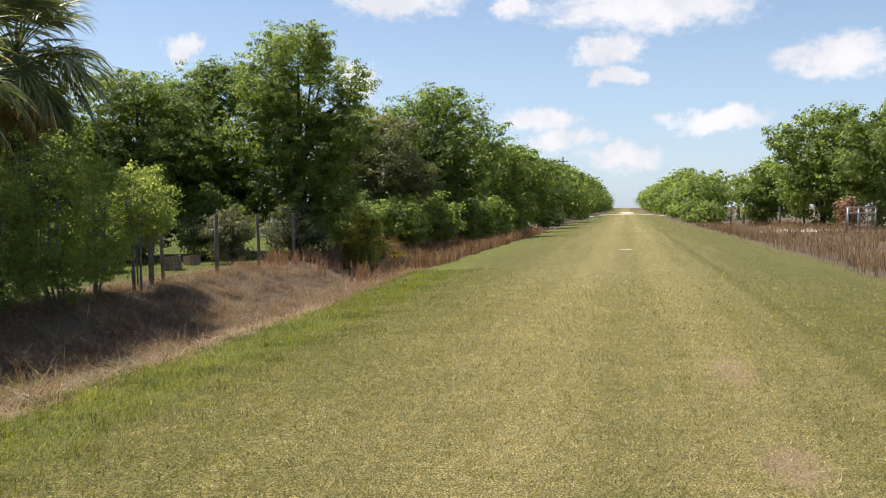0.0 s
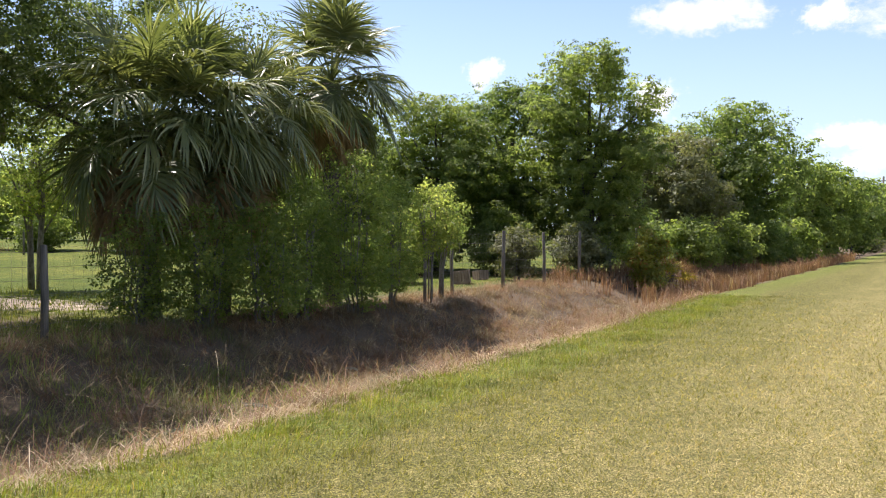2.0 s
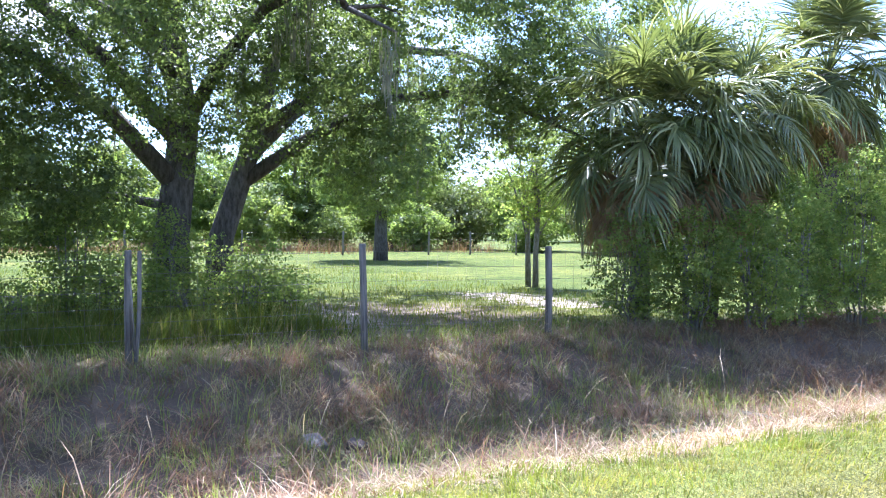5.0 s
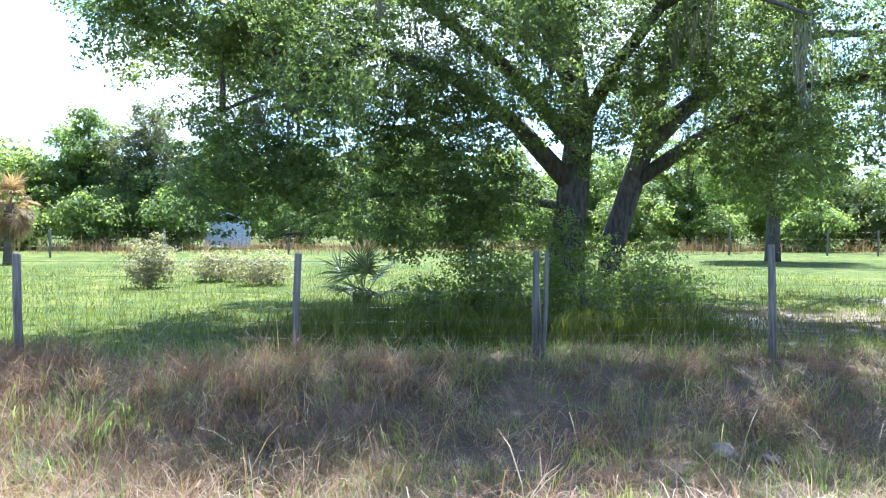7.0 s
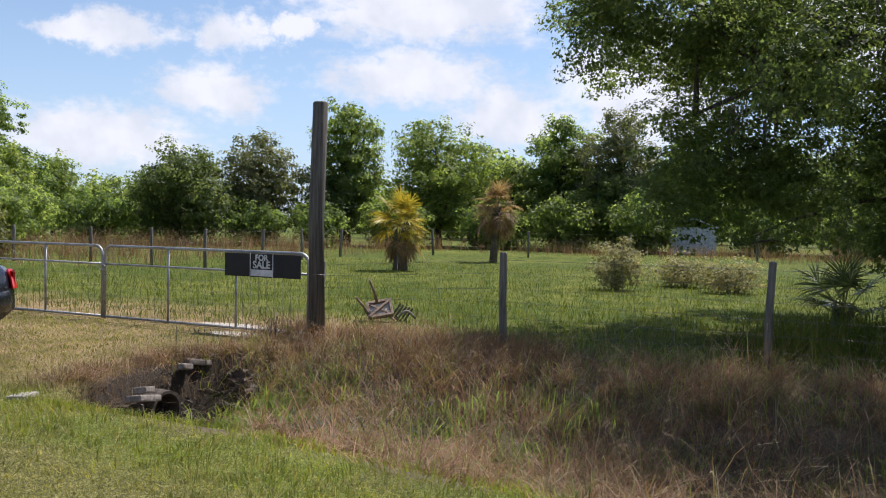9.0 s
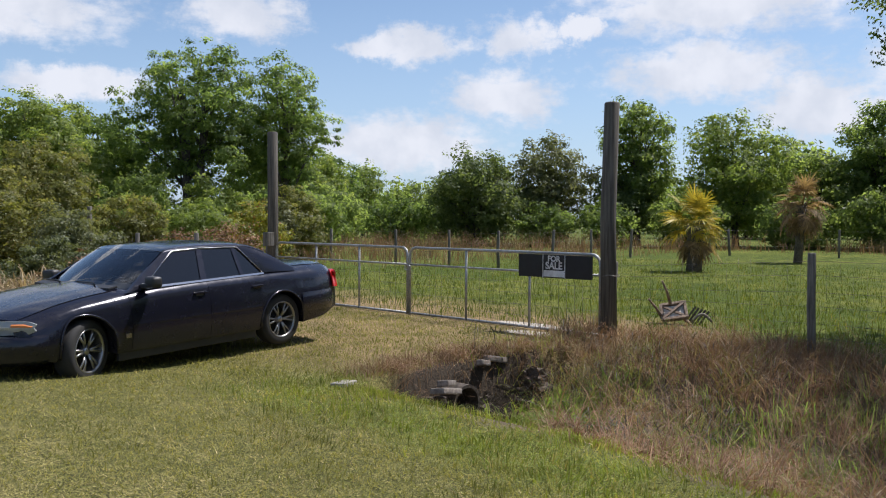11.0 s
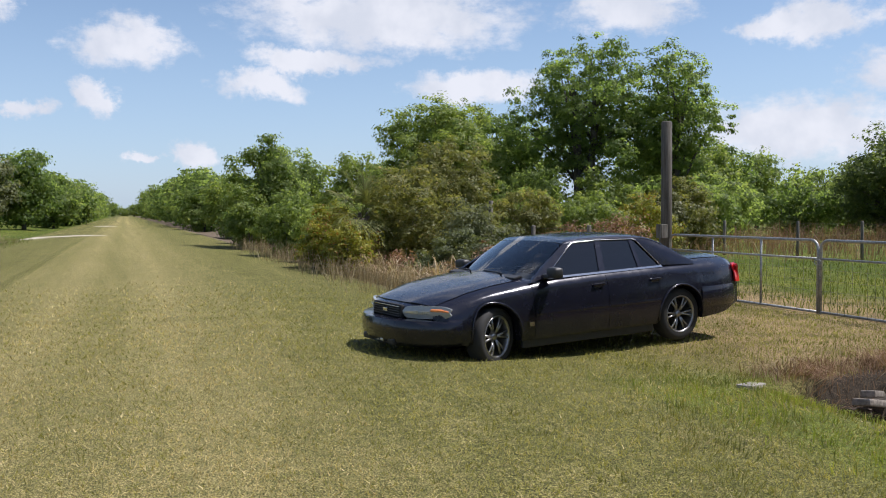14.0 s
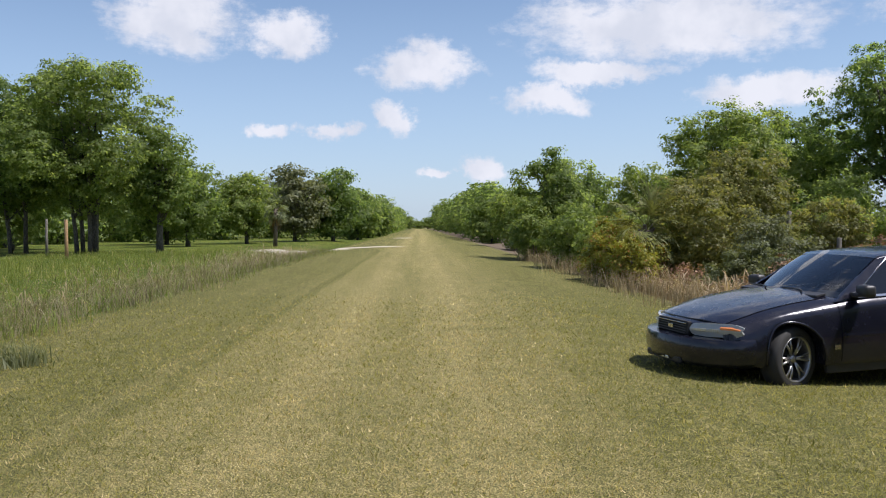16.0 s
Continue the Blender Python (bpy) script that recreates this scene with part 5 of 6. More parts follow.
def old_chair():
    """The chair lies on its back, the underside of its seat towards the lane, two legs in the air."""
    c = thing("chair", "broken wooden chair lying upturned in the grass", "chair", pose(-13.42, -7.85, float(ground_z(-13.42, -7.85)), 0, 0, 121))
    # local x to the right seen from the lane, y away from it
    tip = pose(0, 0, 0.19, 44, -10, 0)
    seat = part("seat", box((0.44, 0.36, 0.03), tip, 0.01), OLD_WOOD, c)
    for x, y, sx, sy in ((0.20, 0, 0.05, 0.36), (-0.20, 0, 0.05, 0.36), (0, 0.16, 0.36, 0.05), (0, -0.16, 0.36, 0.05)):
        part("apron", box((sx, sy, 0.06), tip @ pose(x, y, 0.04), 0.006), OLD_WOOD, seat)
    for a in (38, -38):
        part("brace", box((0.50, 0.045, 0.022), tip @ pose(0, 0, 0.055 + 0.0003 * a, 0, 0, a), 0.004), OLD_WOOD, seat)
    part("lining", box((0.33, 0.25, 0.012), tip @ pose(0, 0, 0.024), 0.004), TORN_CLOTH, c, "torn pale seat lining")
    for p, q in (((-0.19, -0.06, 0.10), (-0.42, -0.30, 0.44)), ((-0.06, 0.02, 0.34), (-0.20, -0.22, 0.74)), ((0.18, -0.10, 0.08), (0.26, -0.36, 0.03))):
        part("leg", tubes_mesh("leg", [([Vector(p), Vector(p).lerp(Vector(q), 0.5) + Vector((0.01, 0, 0.01)), Vector(q)], [0.028, 0.024, 0.017])], OLD_WOOD, 7), None, c)
    for k in range(5):
        part("back_slat", box((0.035, 0.012, 0.30), pose(0.27 + 0.055 * k, 0.06, 0.17 - 0.018 * k, 0, 34, 0), 0.003), DARK_POST, c)
    pts = [Vector((0.28 + 0.34 * s, -0.02, 0.03 + 0.15 * math.sin(3.0 * s))) for s in np.linspace(0, 1, 9)]
    part("back_hoop", tubes_mesh("back_hoop", [(pts, [0.022] * 9)], SLAB, 7), None, c, "pale bent hoop of the backrest")
    return c


old_chair()
for k, (x, y, s) in enumerate(((-13.3, 23.8, 0.5), (-13.65, 25.65, 0.38))):
    cr = thing("crate", "small open wooden crate beside the fence", "crate", pose(x, y, float(ground_z(x, y)), 0, -8, 25 - 50 * k))
    for a, b in ((1, 0), (-1, 0), (0, 1), (0, -1)):
        part("board", box((0.02 if a else s, 0.02 if b else s, s * 0.8), pose(a * s / 2, b * s / 2, s * 0.4)), OLD_WOOD, cr)
    part("bottom", box((s, s, 0.02), pose(0, 0, 0.02)), OLD_WOOD, cr)


# ---- grass ----
def scatter(rng, n, x0, x1, y0, y1, clump=0, loose=0.09):
    x, y = rng.uniform(x0, x1, n), rng.uniform(y0, y1, n)
    if clump:
        c = rng.integers(0, n // clump, n)
        x, y = x[c] + rng.normal(0, loose, n), y[c] + rng.normal(0, loose, n)
    return x, y


def grass(name, label, x, y, h, w, lean, mat, seed, droop=0.5):
    rng = np.random.default_rng(seed)
    P = np.stack((x, y, ground_z(x, y)), 1)
    ob = new(name, blades(rng, P, h, w, lean, mat, name, droop))
    return tagged(ob, label, "grass", kind="stuff")


def in_pit(x, y):
    """The open hollow before the culvert, where little grows."""
    return (x > -8.7 - 0.5 * (y + 7.0)) & (x > -9.3) & (y < -5.0 + 0.35 * (x + 6.0)) & (y > -9.0)


rng = np.random.default_rng(77)
def tussocks(name, label, x, y, each, ln, w, curl, mat, seed, rise=(0.7, 1.5), spread=0.07):
    """Tufts whose blades leave a common foot and arch over to all sides."""
    rng = np.random.default_rng(seed)
    size = np.repeat(rng.uniform(0.55, 1.35, len(x)), each)
    heavy = np.repeat(rng.uniform(0, 6.283, len(x)), each)
    n = len(size)
    a = np.where(rng.random(n) < 0.5, rng.uniform(0, 6.283, n), heavy + rng.normal(0, 0.7, n))
    gx, gy = np.repeat(x, each) + rng.normal(0, spread, n) * size, np.repeat(y, each) + rng.normal(0, spread, n) * size
    P = np.stack((gx, gy, ground_z(gx, gy) - 0.01), 1)
    L = ln * size * rng.uniform(0.5, 1.25, n)
    e0, c = rng.uniform(*rise, n), curl * rng.uniform(0.35, 1.5, n)
    out = np.stack((np.cos(a), np.sin(a), np.zeros(n)), 1)
    tw = a + 1.57 + rng.normal(0, 0.6, n)
    side = np.stack((np.cos(tw), np.sin(tw), np.zeros(n)), 1) * (w * 0.5 * rng.uniform(0.6, 1.4, n))[:, None]
    rows = []
    for t, wide in ((0, 0.8), (0.34, 1.0), (0.68, 0.8), (1.0, 0.1)):
        r = L * (np.sin(e0) - np.sin(e0 - c * t)) / c
        z = L * (np.cos(e0 - c * t) - np.cos(e0)) / c
        p = P + out * r[:, None] + np.array((0, 0, 1.0)) * z[:, None]
        p[:, 2] = np.maximum(p[:, 2], P[:, 2] + 0.012)
        rows += [p - side * wide, p + side * wide]
    v = np.stack(rows, 1).reshape(-1, 3)
    i = np.arange(n)[:, None] * 8
    f = np.concatenate([i + (2 * k, 2 * k + 1, 2 * k + 3, 2 * k + 2) for k in range(3)], 0)
    return tagged(new(name, mesh_of(name, v, f, mat)), label, "grass", kind="stuff")


def follow_edge(x, y):
    """Moves what grows along the ditch's lane side with the edge."""
    return x + edge_shift(y) * smooth01(x, -9.6, -6.4)


def ditch_spots(count, x0, x1, y0, y1):
    x, y = rng.uniform(x0, x1, count), rng.uniform(y0, y1, count)
    k = ~in_pit(x, y)
    return follow_edge(x[k], y[k]), y[k]


# dead grass in the ditch
x, y = ditch_spots(560, -11.8, -6.2, -3.6, 26)
tussocks("ditch_grass", "dead straw-coloured grass tussocks in the ditch", x, y, 44, 0.44, 0.006, 1.9, STRAW, 1, (0.45, 1.45), 0.10)
x, y = ditch_spots(26000, -11.8, -6.0, -6.3, 26)
grass("matted_grass", "matted dead grass lying in the ditch", x, y, 0.11, 0.010, 2.6, RUSSET, 41, 0.3)
x, y = ditch_spots(560, -11.4, -6.4, -6.4, 27)
tussocks("russet_grass", "russet dead grass tussocks in the ditch", x, y, 44, 0.50, 0.006, 1.7, RUSSET, 2, (0.6, 1.5), 0.10)
x, y = ditch_spots(260, -11.4, -6.6, -4.0, 11.0)
tussocks("ditch_green_grass", "greyish green grass tufts in the shaded ditch", x, y, 36, 0.42, 0.006, 1.4, DULL_GREEN, 43, (0.6, 1.5), 0.12)
x, y = ditch_spots(150, -11.2, -6.6, -6.2, 0.0)
tussocks("red_brush", "reddish brown dead grass standing thick by the fence", x, y, 46, 0.60, 0.0055, 1.3, RUSSET, 42, (0.7, 1.5), 0.12)
x, y = ditch_spots(250, -6.9, -6.0, 1.5, 16)
tussocks("ditch_edge_grass", "pale curled dead grass tufts along the ditch edge", x, y, 60, 0.30, 0.0055, 3.2, PALE_STRAW, 3, (0.6, 1.5), 0.08)
x, y = scatter(rng, 8000, -12.2, -6.6, -6.6, 10, 24, 0.2)
x, y = x[~in_pit(x, y)], y[~in_pit(x, y)]
grass("ditch_weeds", "green weeds among the dead grass", x, y, 0.24, 0.008, 1.0, FRESH, 4)
x, y = scatter(rng, 14000, -12.0, -5.6, 26, 62, 12)
grass("far_ditch_grass", "russet grass along the far ditch", x, y, 0.55, 0.022, 0.5, RUSSET, 5)
x, y = scatter(rng, 11000, -11.5, -5.4, -46, -17.6, 14, 0.3)
grass("south_ditch_grass", "tall pale dry grass beyond the driveway", x, y, 0.62, 0.011, 0.6, STRAW, 6, 0.9)
# long arching stems stand out of the ditch
def stems(name, label, count, x0, x1, y0, y1, mat, seed, wide=0.0011, tall=(0.45, 1.05)):
    rng = np.random.default_rng(seed)
    x, y = rng.uniform(x0, x1, count), rng.uniform(y0, y1, count)
    x, y = x[~in_pit(x, y)], y[~in_pit(x, y)]
    count = len(x)
    x = follow_edge(x, y) if x1 < 0 and y1 > 0 else x
    P = np.stack((x, y, ground_z(x, y)), 1)
    a, h, bend = rng.uniform(0, 6.28, count), rng.uniform(*tall, count), rng.uniform(0.2, 1.1, count)
    d = np.stack((np.cos(a), np.sin(a), np.zeros(count)), 1)
    s = np.stack((-np.sin(a), np.cos(a), np.zeros(count)), 1) * wide
    vs, fs = [], []
    for t in (0, 0.35, 0.65, 0.85, 1.0):
        p = P + d * (bend * h * t ** 2)[:, None] + np.array((0, 0, 1.0)) * (h * (t - 0.45 * bend * t ** 3))[:, None]
        w = s * (1.0 if t < 0.8 else 2.4)
        vs += [p - w, p + w]
    v = np.stack(vs, 1).reshape(-1, 3)
    i = np.arange(count)[:, None] * 10
    f = np.concatenate([i + (2 * k, 2 * k + 1, 2 * k + 3, 2 * k + 2) for k in range(4)], 0)
    return tagged(new(name, mesh_of(name, v, f, mat)), label, "grass", kind="stuff")


stems("seed_stems", "tall arching dry stems with seed heads", 1000, -11.0, -6.6, -7.0, 22, STRAW, 51, 0.0008)
stems("dead_brush", "dark twiggy dead brush about the culvert", 1300, -10.6, -6.6, -8.0, -4.4, BARK, 54, 0.0018, (0.15, 0.55))
stems("east_stems", "tall pale dry stems in the eastern ditch", 2000, 6.2, 10.5, -60, -9, STRAW, 53, 0.0036)
stems("south_stems", "tall pale reeds beyond the driveway", 8200, -10.6, -6.4, -31, -17.8, STRAW, 52, 0.0042)
x, y = scatter(rng, 700, -9.9, -8.0, -6.6, -2.8, 22, 0.16)
grass("ferns", "green fern clumps in the ditch", x, y, 0.34, 0.012, 0.9, OAK, 73, 1.0)
x, y = scatter(rng, 7000, -16.8, -12.6, -1.6, 5.2, 14, 0.2)
grass("oak_weeds", "tall light green weeds round the foot of the oak", x, y, 0.48, 0.014, 0.8, FIELD_GRASS, 76, 0.8)
x, y = scatter(rng, 5200, -17.5, -12.0, 2.5, 10.5, 10, 0.3)
grass("litter_weeds", "thin grass on the leaf litter below the oak", x, y, 0.13, 0.012, 1.0, FIELD_GRASS, 77, 0.8)
rt = np.random.default_rng(74)
grass("weed_tuft", "greyish weed tuft on the lane edge", 4.6 + rt.normal(0, 0.16, 260), -11.4 + rt.normal(0, 0.16, 260), 0.24, 0.014, 0.8, GREY_LEAF, 75)
# driveway end: rough brown weeds about the culvert
x, y = scatter(rng, 3400, -10.4, -6.5, -8.05, -7.45, 12, 0.12)
grass("culvert_weeds", "brown weeds hanging over the culvert", x, y, 0.20, 0.006, 1.8, RUSSET, 7, 1.3)
x, y = scatter(rng, 900, -9.3, -8.2, -7.3, -6.2, 18, 0.15)
grass("culvert_vines", "green vines by the culvert mouth", x, y, 0.30, 0.020, 0.9, FRESH, 71, 0.8)
x, y = scatter(rng, 3800, -11.7, -10.0, -8.4, -4.0, 14, 0.2)
grass("post_weeds", "dry weeds at the foot of the gate post", x, y, 0.34, 0.007, 1.1, RUSSET, 8, 1.0)
for name, label, count, mat, ln, curl, seed in (("ditch_brush", "tangled brown brush beside the culvert", 70, RUSSET, 0.5, 1.6, 72), ("ditch_straw", "pale dead grass tufts beside the culvert", 40, STRAW, 0.42, 2.0, 80), ("ditch_greens", "green weeds growing through the brush by the culvert", 60, MEADOW_GREEN, 0.40, 1.3, 81)):
    x, y = rng.uniform(-10.8, -8.0, count), rng.uniform(-7.9, -4.6, count)
    k = ~in_pit(x, y)
    tussocks(name, label, x[k], y[k], 34, ln, 0.007, curl, mat, seed, (0.6, 1.5), 0.12)
# bright unmown strip on the lane's west edge
x, y = scatter(rng, 26000, -6.4, -4.5, -8.2, 24, 30, 0.16)
k = rng.random(len(x)) < smooth01(-x, 4.4, 5.5)
grass("verge_grass", "bright green unmown grass on the lane edge", x[k] + edge_shift(y[k]), y[k], 0.085, 0.007, 1.1, BRIGHT_GRASS, 9)
x, y = scatter(rng, 15000, -6.6, -4.0, -8.2, 24, 26, 0.14)
k = rng.random(len(x)) < smooth01(-x, 3.8, 5.2)
grass("verge_weeds", "yellowing tufts among the grass on the lane edge", x[k] + edge_shift(y[k]), y[k], 0.08, 0.007, 1.3, MEADOW, 79)
# the mown lane: cut tips, thickest about the middle stretch
def clippings(name, label, x, y, h, w, mat, seed):
    """Short leaning blades of one face each."""
    rng = np.random.default_rng(seed)
    n = len(x)
    P = np.stack((x, y, ground_z(x, y)), 1)
    a, b = rng.uniform(0, 6.283, n), rng.uniform(0, 6.283, n)
    ln = np.broadcast_to(h, n) * rng.uniform(0.5, 1.4, n)
    el = rng.uniform(0.15, 1.2, n)
    side = np.stack((np.cos(a), np.sin(a), np.zeros(n)), 1) * (np.broadcast_to(w, n) * rng.uniform(0.6, 1.3, n) * 0.5)[:, None]
    tip = np.stack((np.cos(b) * np.cos(el), np.sin(b) * np.cos(el), np.sin(el)), 1) * ln[:, None]
    v = np.stack((P - side, P + side, P + tip), 1).reshape(-1, 3)
    return tagged(new(name, mesh_of(name, v, np.arange(3 * n).reshape(n, 3), mat)), label, "grass", kind="stuff")


d = 0.1 + 24.0 * rng.random(800000) ** 1.25
d = d[rng.random(len(d)) < (d / 4.0) ** 1.2]
a = rng.uniform(0, 2 * np.pi, len(d))
x, y = d * np.cos(a), d * np.sin(a)
k = (x > -6.0 + edge_shift(y)) & (x < 6.5) & (rng.random(len(d)) > smooth01(d, 9.0, 24.0))
x, y, d = x[k], y[k], d[k]
dry = 0.30 + 0.42 * np.exp(-((x + 0.75) / 0.6) ** 2) + 0.38 * np.exp(-((x - 0.95) / 0.5) ** 2) - 0.38 * smooth01(np.abs(x), 1.6, 3.6)
dry += 0.14 * np.sin(3.1 * x + 0.05 * y) + 0.12 * np.sin(7.3 * x - 0.08 * y + 1) + 0.14 * np.sin(1.1 * x + 0.7 * y) * np.sin(0.9 * y - 0.6 * x)
k = rng.random(len(x)) < dry
for name, label, k, mat, seed in (("lane_grass", "short mown green grass of the lane", ~k, LAWN, 10), ("dry_lane_grass", "short mown straw-dry grass of the lane", k, DRY_LAWN, 11)):
    clippings(name, label, x[k], y[k], 0.032 + 0.0014 * d[k], 0.0030 + 0.0009 * d[k], mat, seed)
x, y = scatter(rng, 16000, -4.9, -2.4, -7, 24, 40, 0.10)
k = rng.random(len(x)) < smooth01(-x, 2.4, 4.6)
grass("rough_tufts", "rough uneven grass tufts towards the lane edge", x[k], y[k], 0.06, 0.006, 1.2, MEADOW, 78)
# driveway
x, y = scatter(rng, 22000, -11.0, -5.5, -17.5, -7.65)
grass("driveway_grass", "thin dry grass on the driveway", x, y, 0.05, 0.009, 1.2, LAWN, 11)
# pasture
x, y = scatter(rng, 76000, -34, -11.6, -24, 14)
k = (rng.random(len(x)) < np.clip(16.0 / np.hypot(x, y), 0, 1) ** 1.6) & (np.hypot((x + 15.2) / 3.2, (y - 5.6) / 4.6) > rng.uniform(0.6, 1.3, len(x)))
grass("pasture_grass", "green pasture grass behind the fence", x[k], y[k], 0.13, 0.014, 0.8, FIELD_GRASS, 12)
# brown weeds before the back fence
x, y = scatter(rng, 6000, -50, -20, -46, -23, 16, 0.5)
k = (x * 0.35 + y) < -28
grass("back_weeds", "tall brown weeds before the wood", x[k], y[k], 0.95, 0.018, 0.7, RUSSET, 13)
x, y = scatter(rng, 5000, -58, -46, -22, 30, 16, 0.5)
grass("back_grass", "tall pale weeds along the back fence", x, y, 0.8, 0.02, 0.7, RUSSET, 14)
# east side weeds
x, y = scatter(rng, 12000, 5.7, 9.5, -60, -7, 20, 0.35)
grass("east_reeds", "pale dry reeds along the eastern ditch", x, y, 0.38, 0.007, 0.9, STRAW, 15, 1.0)
x, y = scatter(rng, 26000, 6.0, 24, -64, -8, 10, 0.4)
grass("east_weeds", "bright green weeds in the eastern meadow", x, y, 0.32, 0.018, 0.8, MEADOW_GREEN, 16)
x, y = scatter(rng, 12000, 6.4, 16, 20, 90, 14, 0.4)
grass("east_brush", "brownish brush along the eastern edge", x, y, 0.5, 0.02, 0.6, RUSSET, 17)


# ---- the parked car ----
def paint_material():
    m, n = material("car_paint")
    p = n.add("ShaderNodeTexCoord").outputs["Object"]
    z = n.add("ShaderNodeSeparateXYZ", {0: p}).outputs[2]
    dust = n.math("MULTIPLY", n.step(n.noise(p, 3.0, 5.0, 0.65), 0.35, 0.75), n.step(z, 0.7, 0.25, 0.03, 0.25))
    col = n.mix(dust, (0.009, 0.009, 0.018), (0.06, 0.055, 0.05))
    finish(n, col, n.step(n.noise(p, 9.0, 4.0), 0.3, 0.7, 0.20, 0.28), 0.3, n.noise(p, 2.2, 2.0), 0.04, 0.01, 0.4, 0.45)
    return m


def tinted_glass(name, tint, shine=0.7):
    m, n = material(name)
    f = n.add("ShaderNodeFresnel", {"IOR": 1.5}).outputs[0]
    t = n.add("ShaderNodeBsdfTransparent", {"Color": (*tint, 1)})
    g = n.add("ShaderNodeBsdfGlossy", {"Color": (1, 1, 1, 1), "Roughness": 0.02})
    n.add("ShaderNodeOutputMaterial", {0: n.add("ShaderNodeMixShader", {0: n.math("ADD", n.math("MULTIPLY", f, shine), 0.01), 1: t.outputs[0], 2: g.outputs[0]}).outputs[0]})
    return m


def simple(name, col, rough, metal=0.0, coat=0.0):
    m, n = material(name)
    p = n.add("ShaderNodeTexCoord").outputs["Object"]
    c = n.mul(n.mix(n.noise(p, 14.0, 4.0), (0.8, 0.8, 0.8), (1.15, 1.15, 1.15)), col)
    finish(n, c, rough, metal, n.noise(p, 120.0), 0.05, 0.002, 0.5, coat)
    return m


PAINT = paint_material()
SIDE_GLASS = tinted_glass("dark_side_glass", (0.06, 0.065, 0.07), 1.3)
FRONT_GLASS = tinted_glass("windscreen_glass", (0.62, 0.68, 0.70), 1.5)
CHROME = simple("worn_chrome", (0.5, 0.5, 0.52), 0.22, 1.0)
TRIM = simple("black_trim", (0.02, 0.02, 0.022), 0.5)
RUBBER = simple("tyre_rubber", (0.022, 0.021, 0.02), 0.8)
RIM = simple("grey_alloy", (0.33, 0.32, 0.31), 0.32, 0.9)
LENS = simple("hazy_headlight_lens", (0.30, 0.31, 0.31), 0.2, 0.1, 0.6)
REFLECTOR = simple("bright_reflector", (0.46, 0.47, 0.46), 0.2, 0.5, 0.8)
AMBER = simple("amber_lens", (0.62, 0.20, 0.06), 0.25, 0.0, 0.5)
RED = simple("red_lens", (0.48, 0.012, 0.012), 0.15, 0.0, 0.8)
SEAT = simple("grey_seat_cloth", (0.19, 0.19, 0.20), 0.9)
UNDER = simple("dark_underside", (0.012, 0.012, 0.012), 0.9)

HUB, ARCH, AXLES, ARCHES = 0.345, 0.40, (1.49, -1.425), (1.55, -1.39)


def lerp_table(s, table):
    xs, zs = zip(*table)
    return float(np.interp(s, xs, zs))


def car_width(s):
    return lerp_table(s, ((-2.70, 0.84), (-2.5, 0.91), (-2.1, 0.96), (-1.0, 0.98), (1.0, 0.98), (1.6, 0.97), (2.0, 0.95), (2.40, 0.91)))


def car_belt(s):
    return lerp_table(s, ((-2.70, 0.88), (-2.5, 0.96), (-2.0, 0.985), (-1.0, 0.985), (0.0, 0.97), (0.6, 0.95), (1.0, 0.915), (1.5, 0.86), (1.9, 0.79), (2.2, 0.725), (2.40, 0.68)))


def car_deck(s):
    return lerp_table(s, ((-2.70, 0.93), (-2.64, 1.03), (-2.4, 1.075), (-2.0, 1.08), (-1.6, 1.07), (-1.4, 1.0), (0.8, 0.95), (1.0, 1.0), (1.4, 0.955), (1.8, 0.89), (2.1, 0.83), (2.28, 0.785), (2.40, 0.73)))


def car_low(s):
    z = lerp_table(s, ((-2.70, 0.42), (-2.3, 0.32), (-1.8, 0.27), (1.9, 0.27), (2.40, 0.33)))
    for a in ARCHES:
        d = abs(s - a)
        if d < ARCH:
            z = max(z, HUB + math.sqrt(ARCH * ARCH - d * d))
    return z


def bend_ends(s, y):
    """The bumpers and ends are bowed in plan."""
    k = min(1.0, abs(y) / 0.97)
    front = smooth01(s, 1.6, 2.40) * 0.32 * k ** 2.5
    rear = smooth01(-s, 2.1, 2.70) * 0.20 * k ** 2.8
    return s - float(front) + float(rear)


def side_y(s, z):
    """How far out the body's side lies at a height."""
    zt = car_belt(s)
    return car_width(s) * lerp_table((z - 0.2) / (zt - 0.2), ((0, 0.93), (0.12, 0.97), (0.32, 0.995), (0.5, 1.0), (0.72, 0.985), (0.88, 0.955), (0.96, 0.925), (1.0, 0.88)))


def side_row(s, lo=None, hi=None, out=0.0):
    zl = car_low(s) if lo is None else max(lo, car_low(s) + 0.012)
    zt = car_belt(s) if hi is None else hi
    row = []
    for t in (0, 0.1, 0.25, 0.42, 0.6, 0.76, 0.88, 0.96, 1.0):
        z = zl + (zt - zl) * t
        y = side_y(s, z) + out
        row.append((bend_ends(s, y), y, z))
    return row


def grid_bm(rows, mirror_too=False, bm=None):
    bm = bm or bmesh.new()
    for sign in ((1, -1) if mirror_too else (1,)):
        vs = [[bm.verts.new((x, y * sign, z)) for x, y, z in r] for r in rows]
        for a, b in zip(vs, vs[1:]):
            for i in range(len(a) - 1):
                q = (a[i], a[i + 1], b[i + 1], b[i])
                bm.faces.new(q if sign > 0 else q[::-1]).smooth = True
    return bm


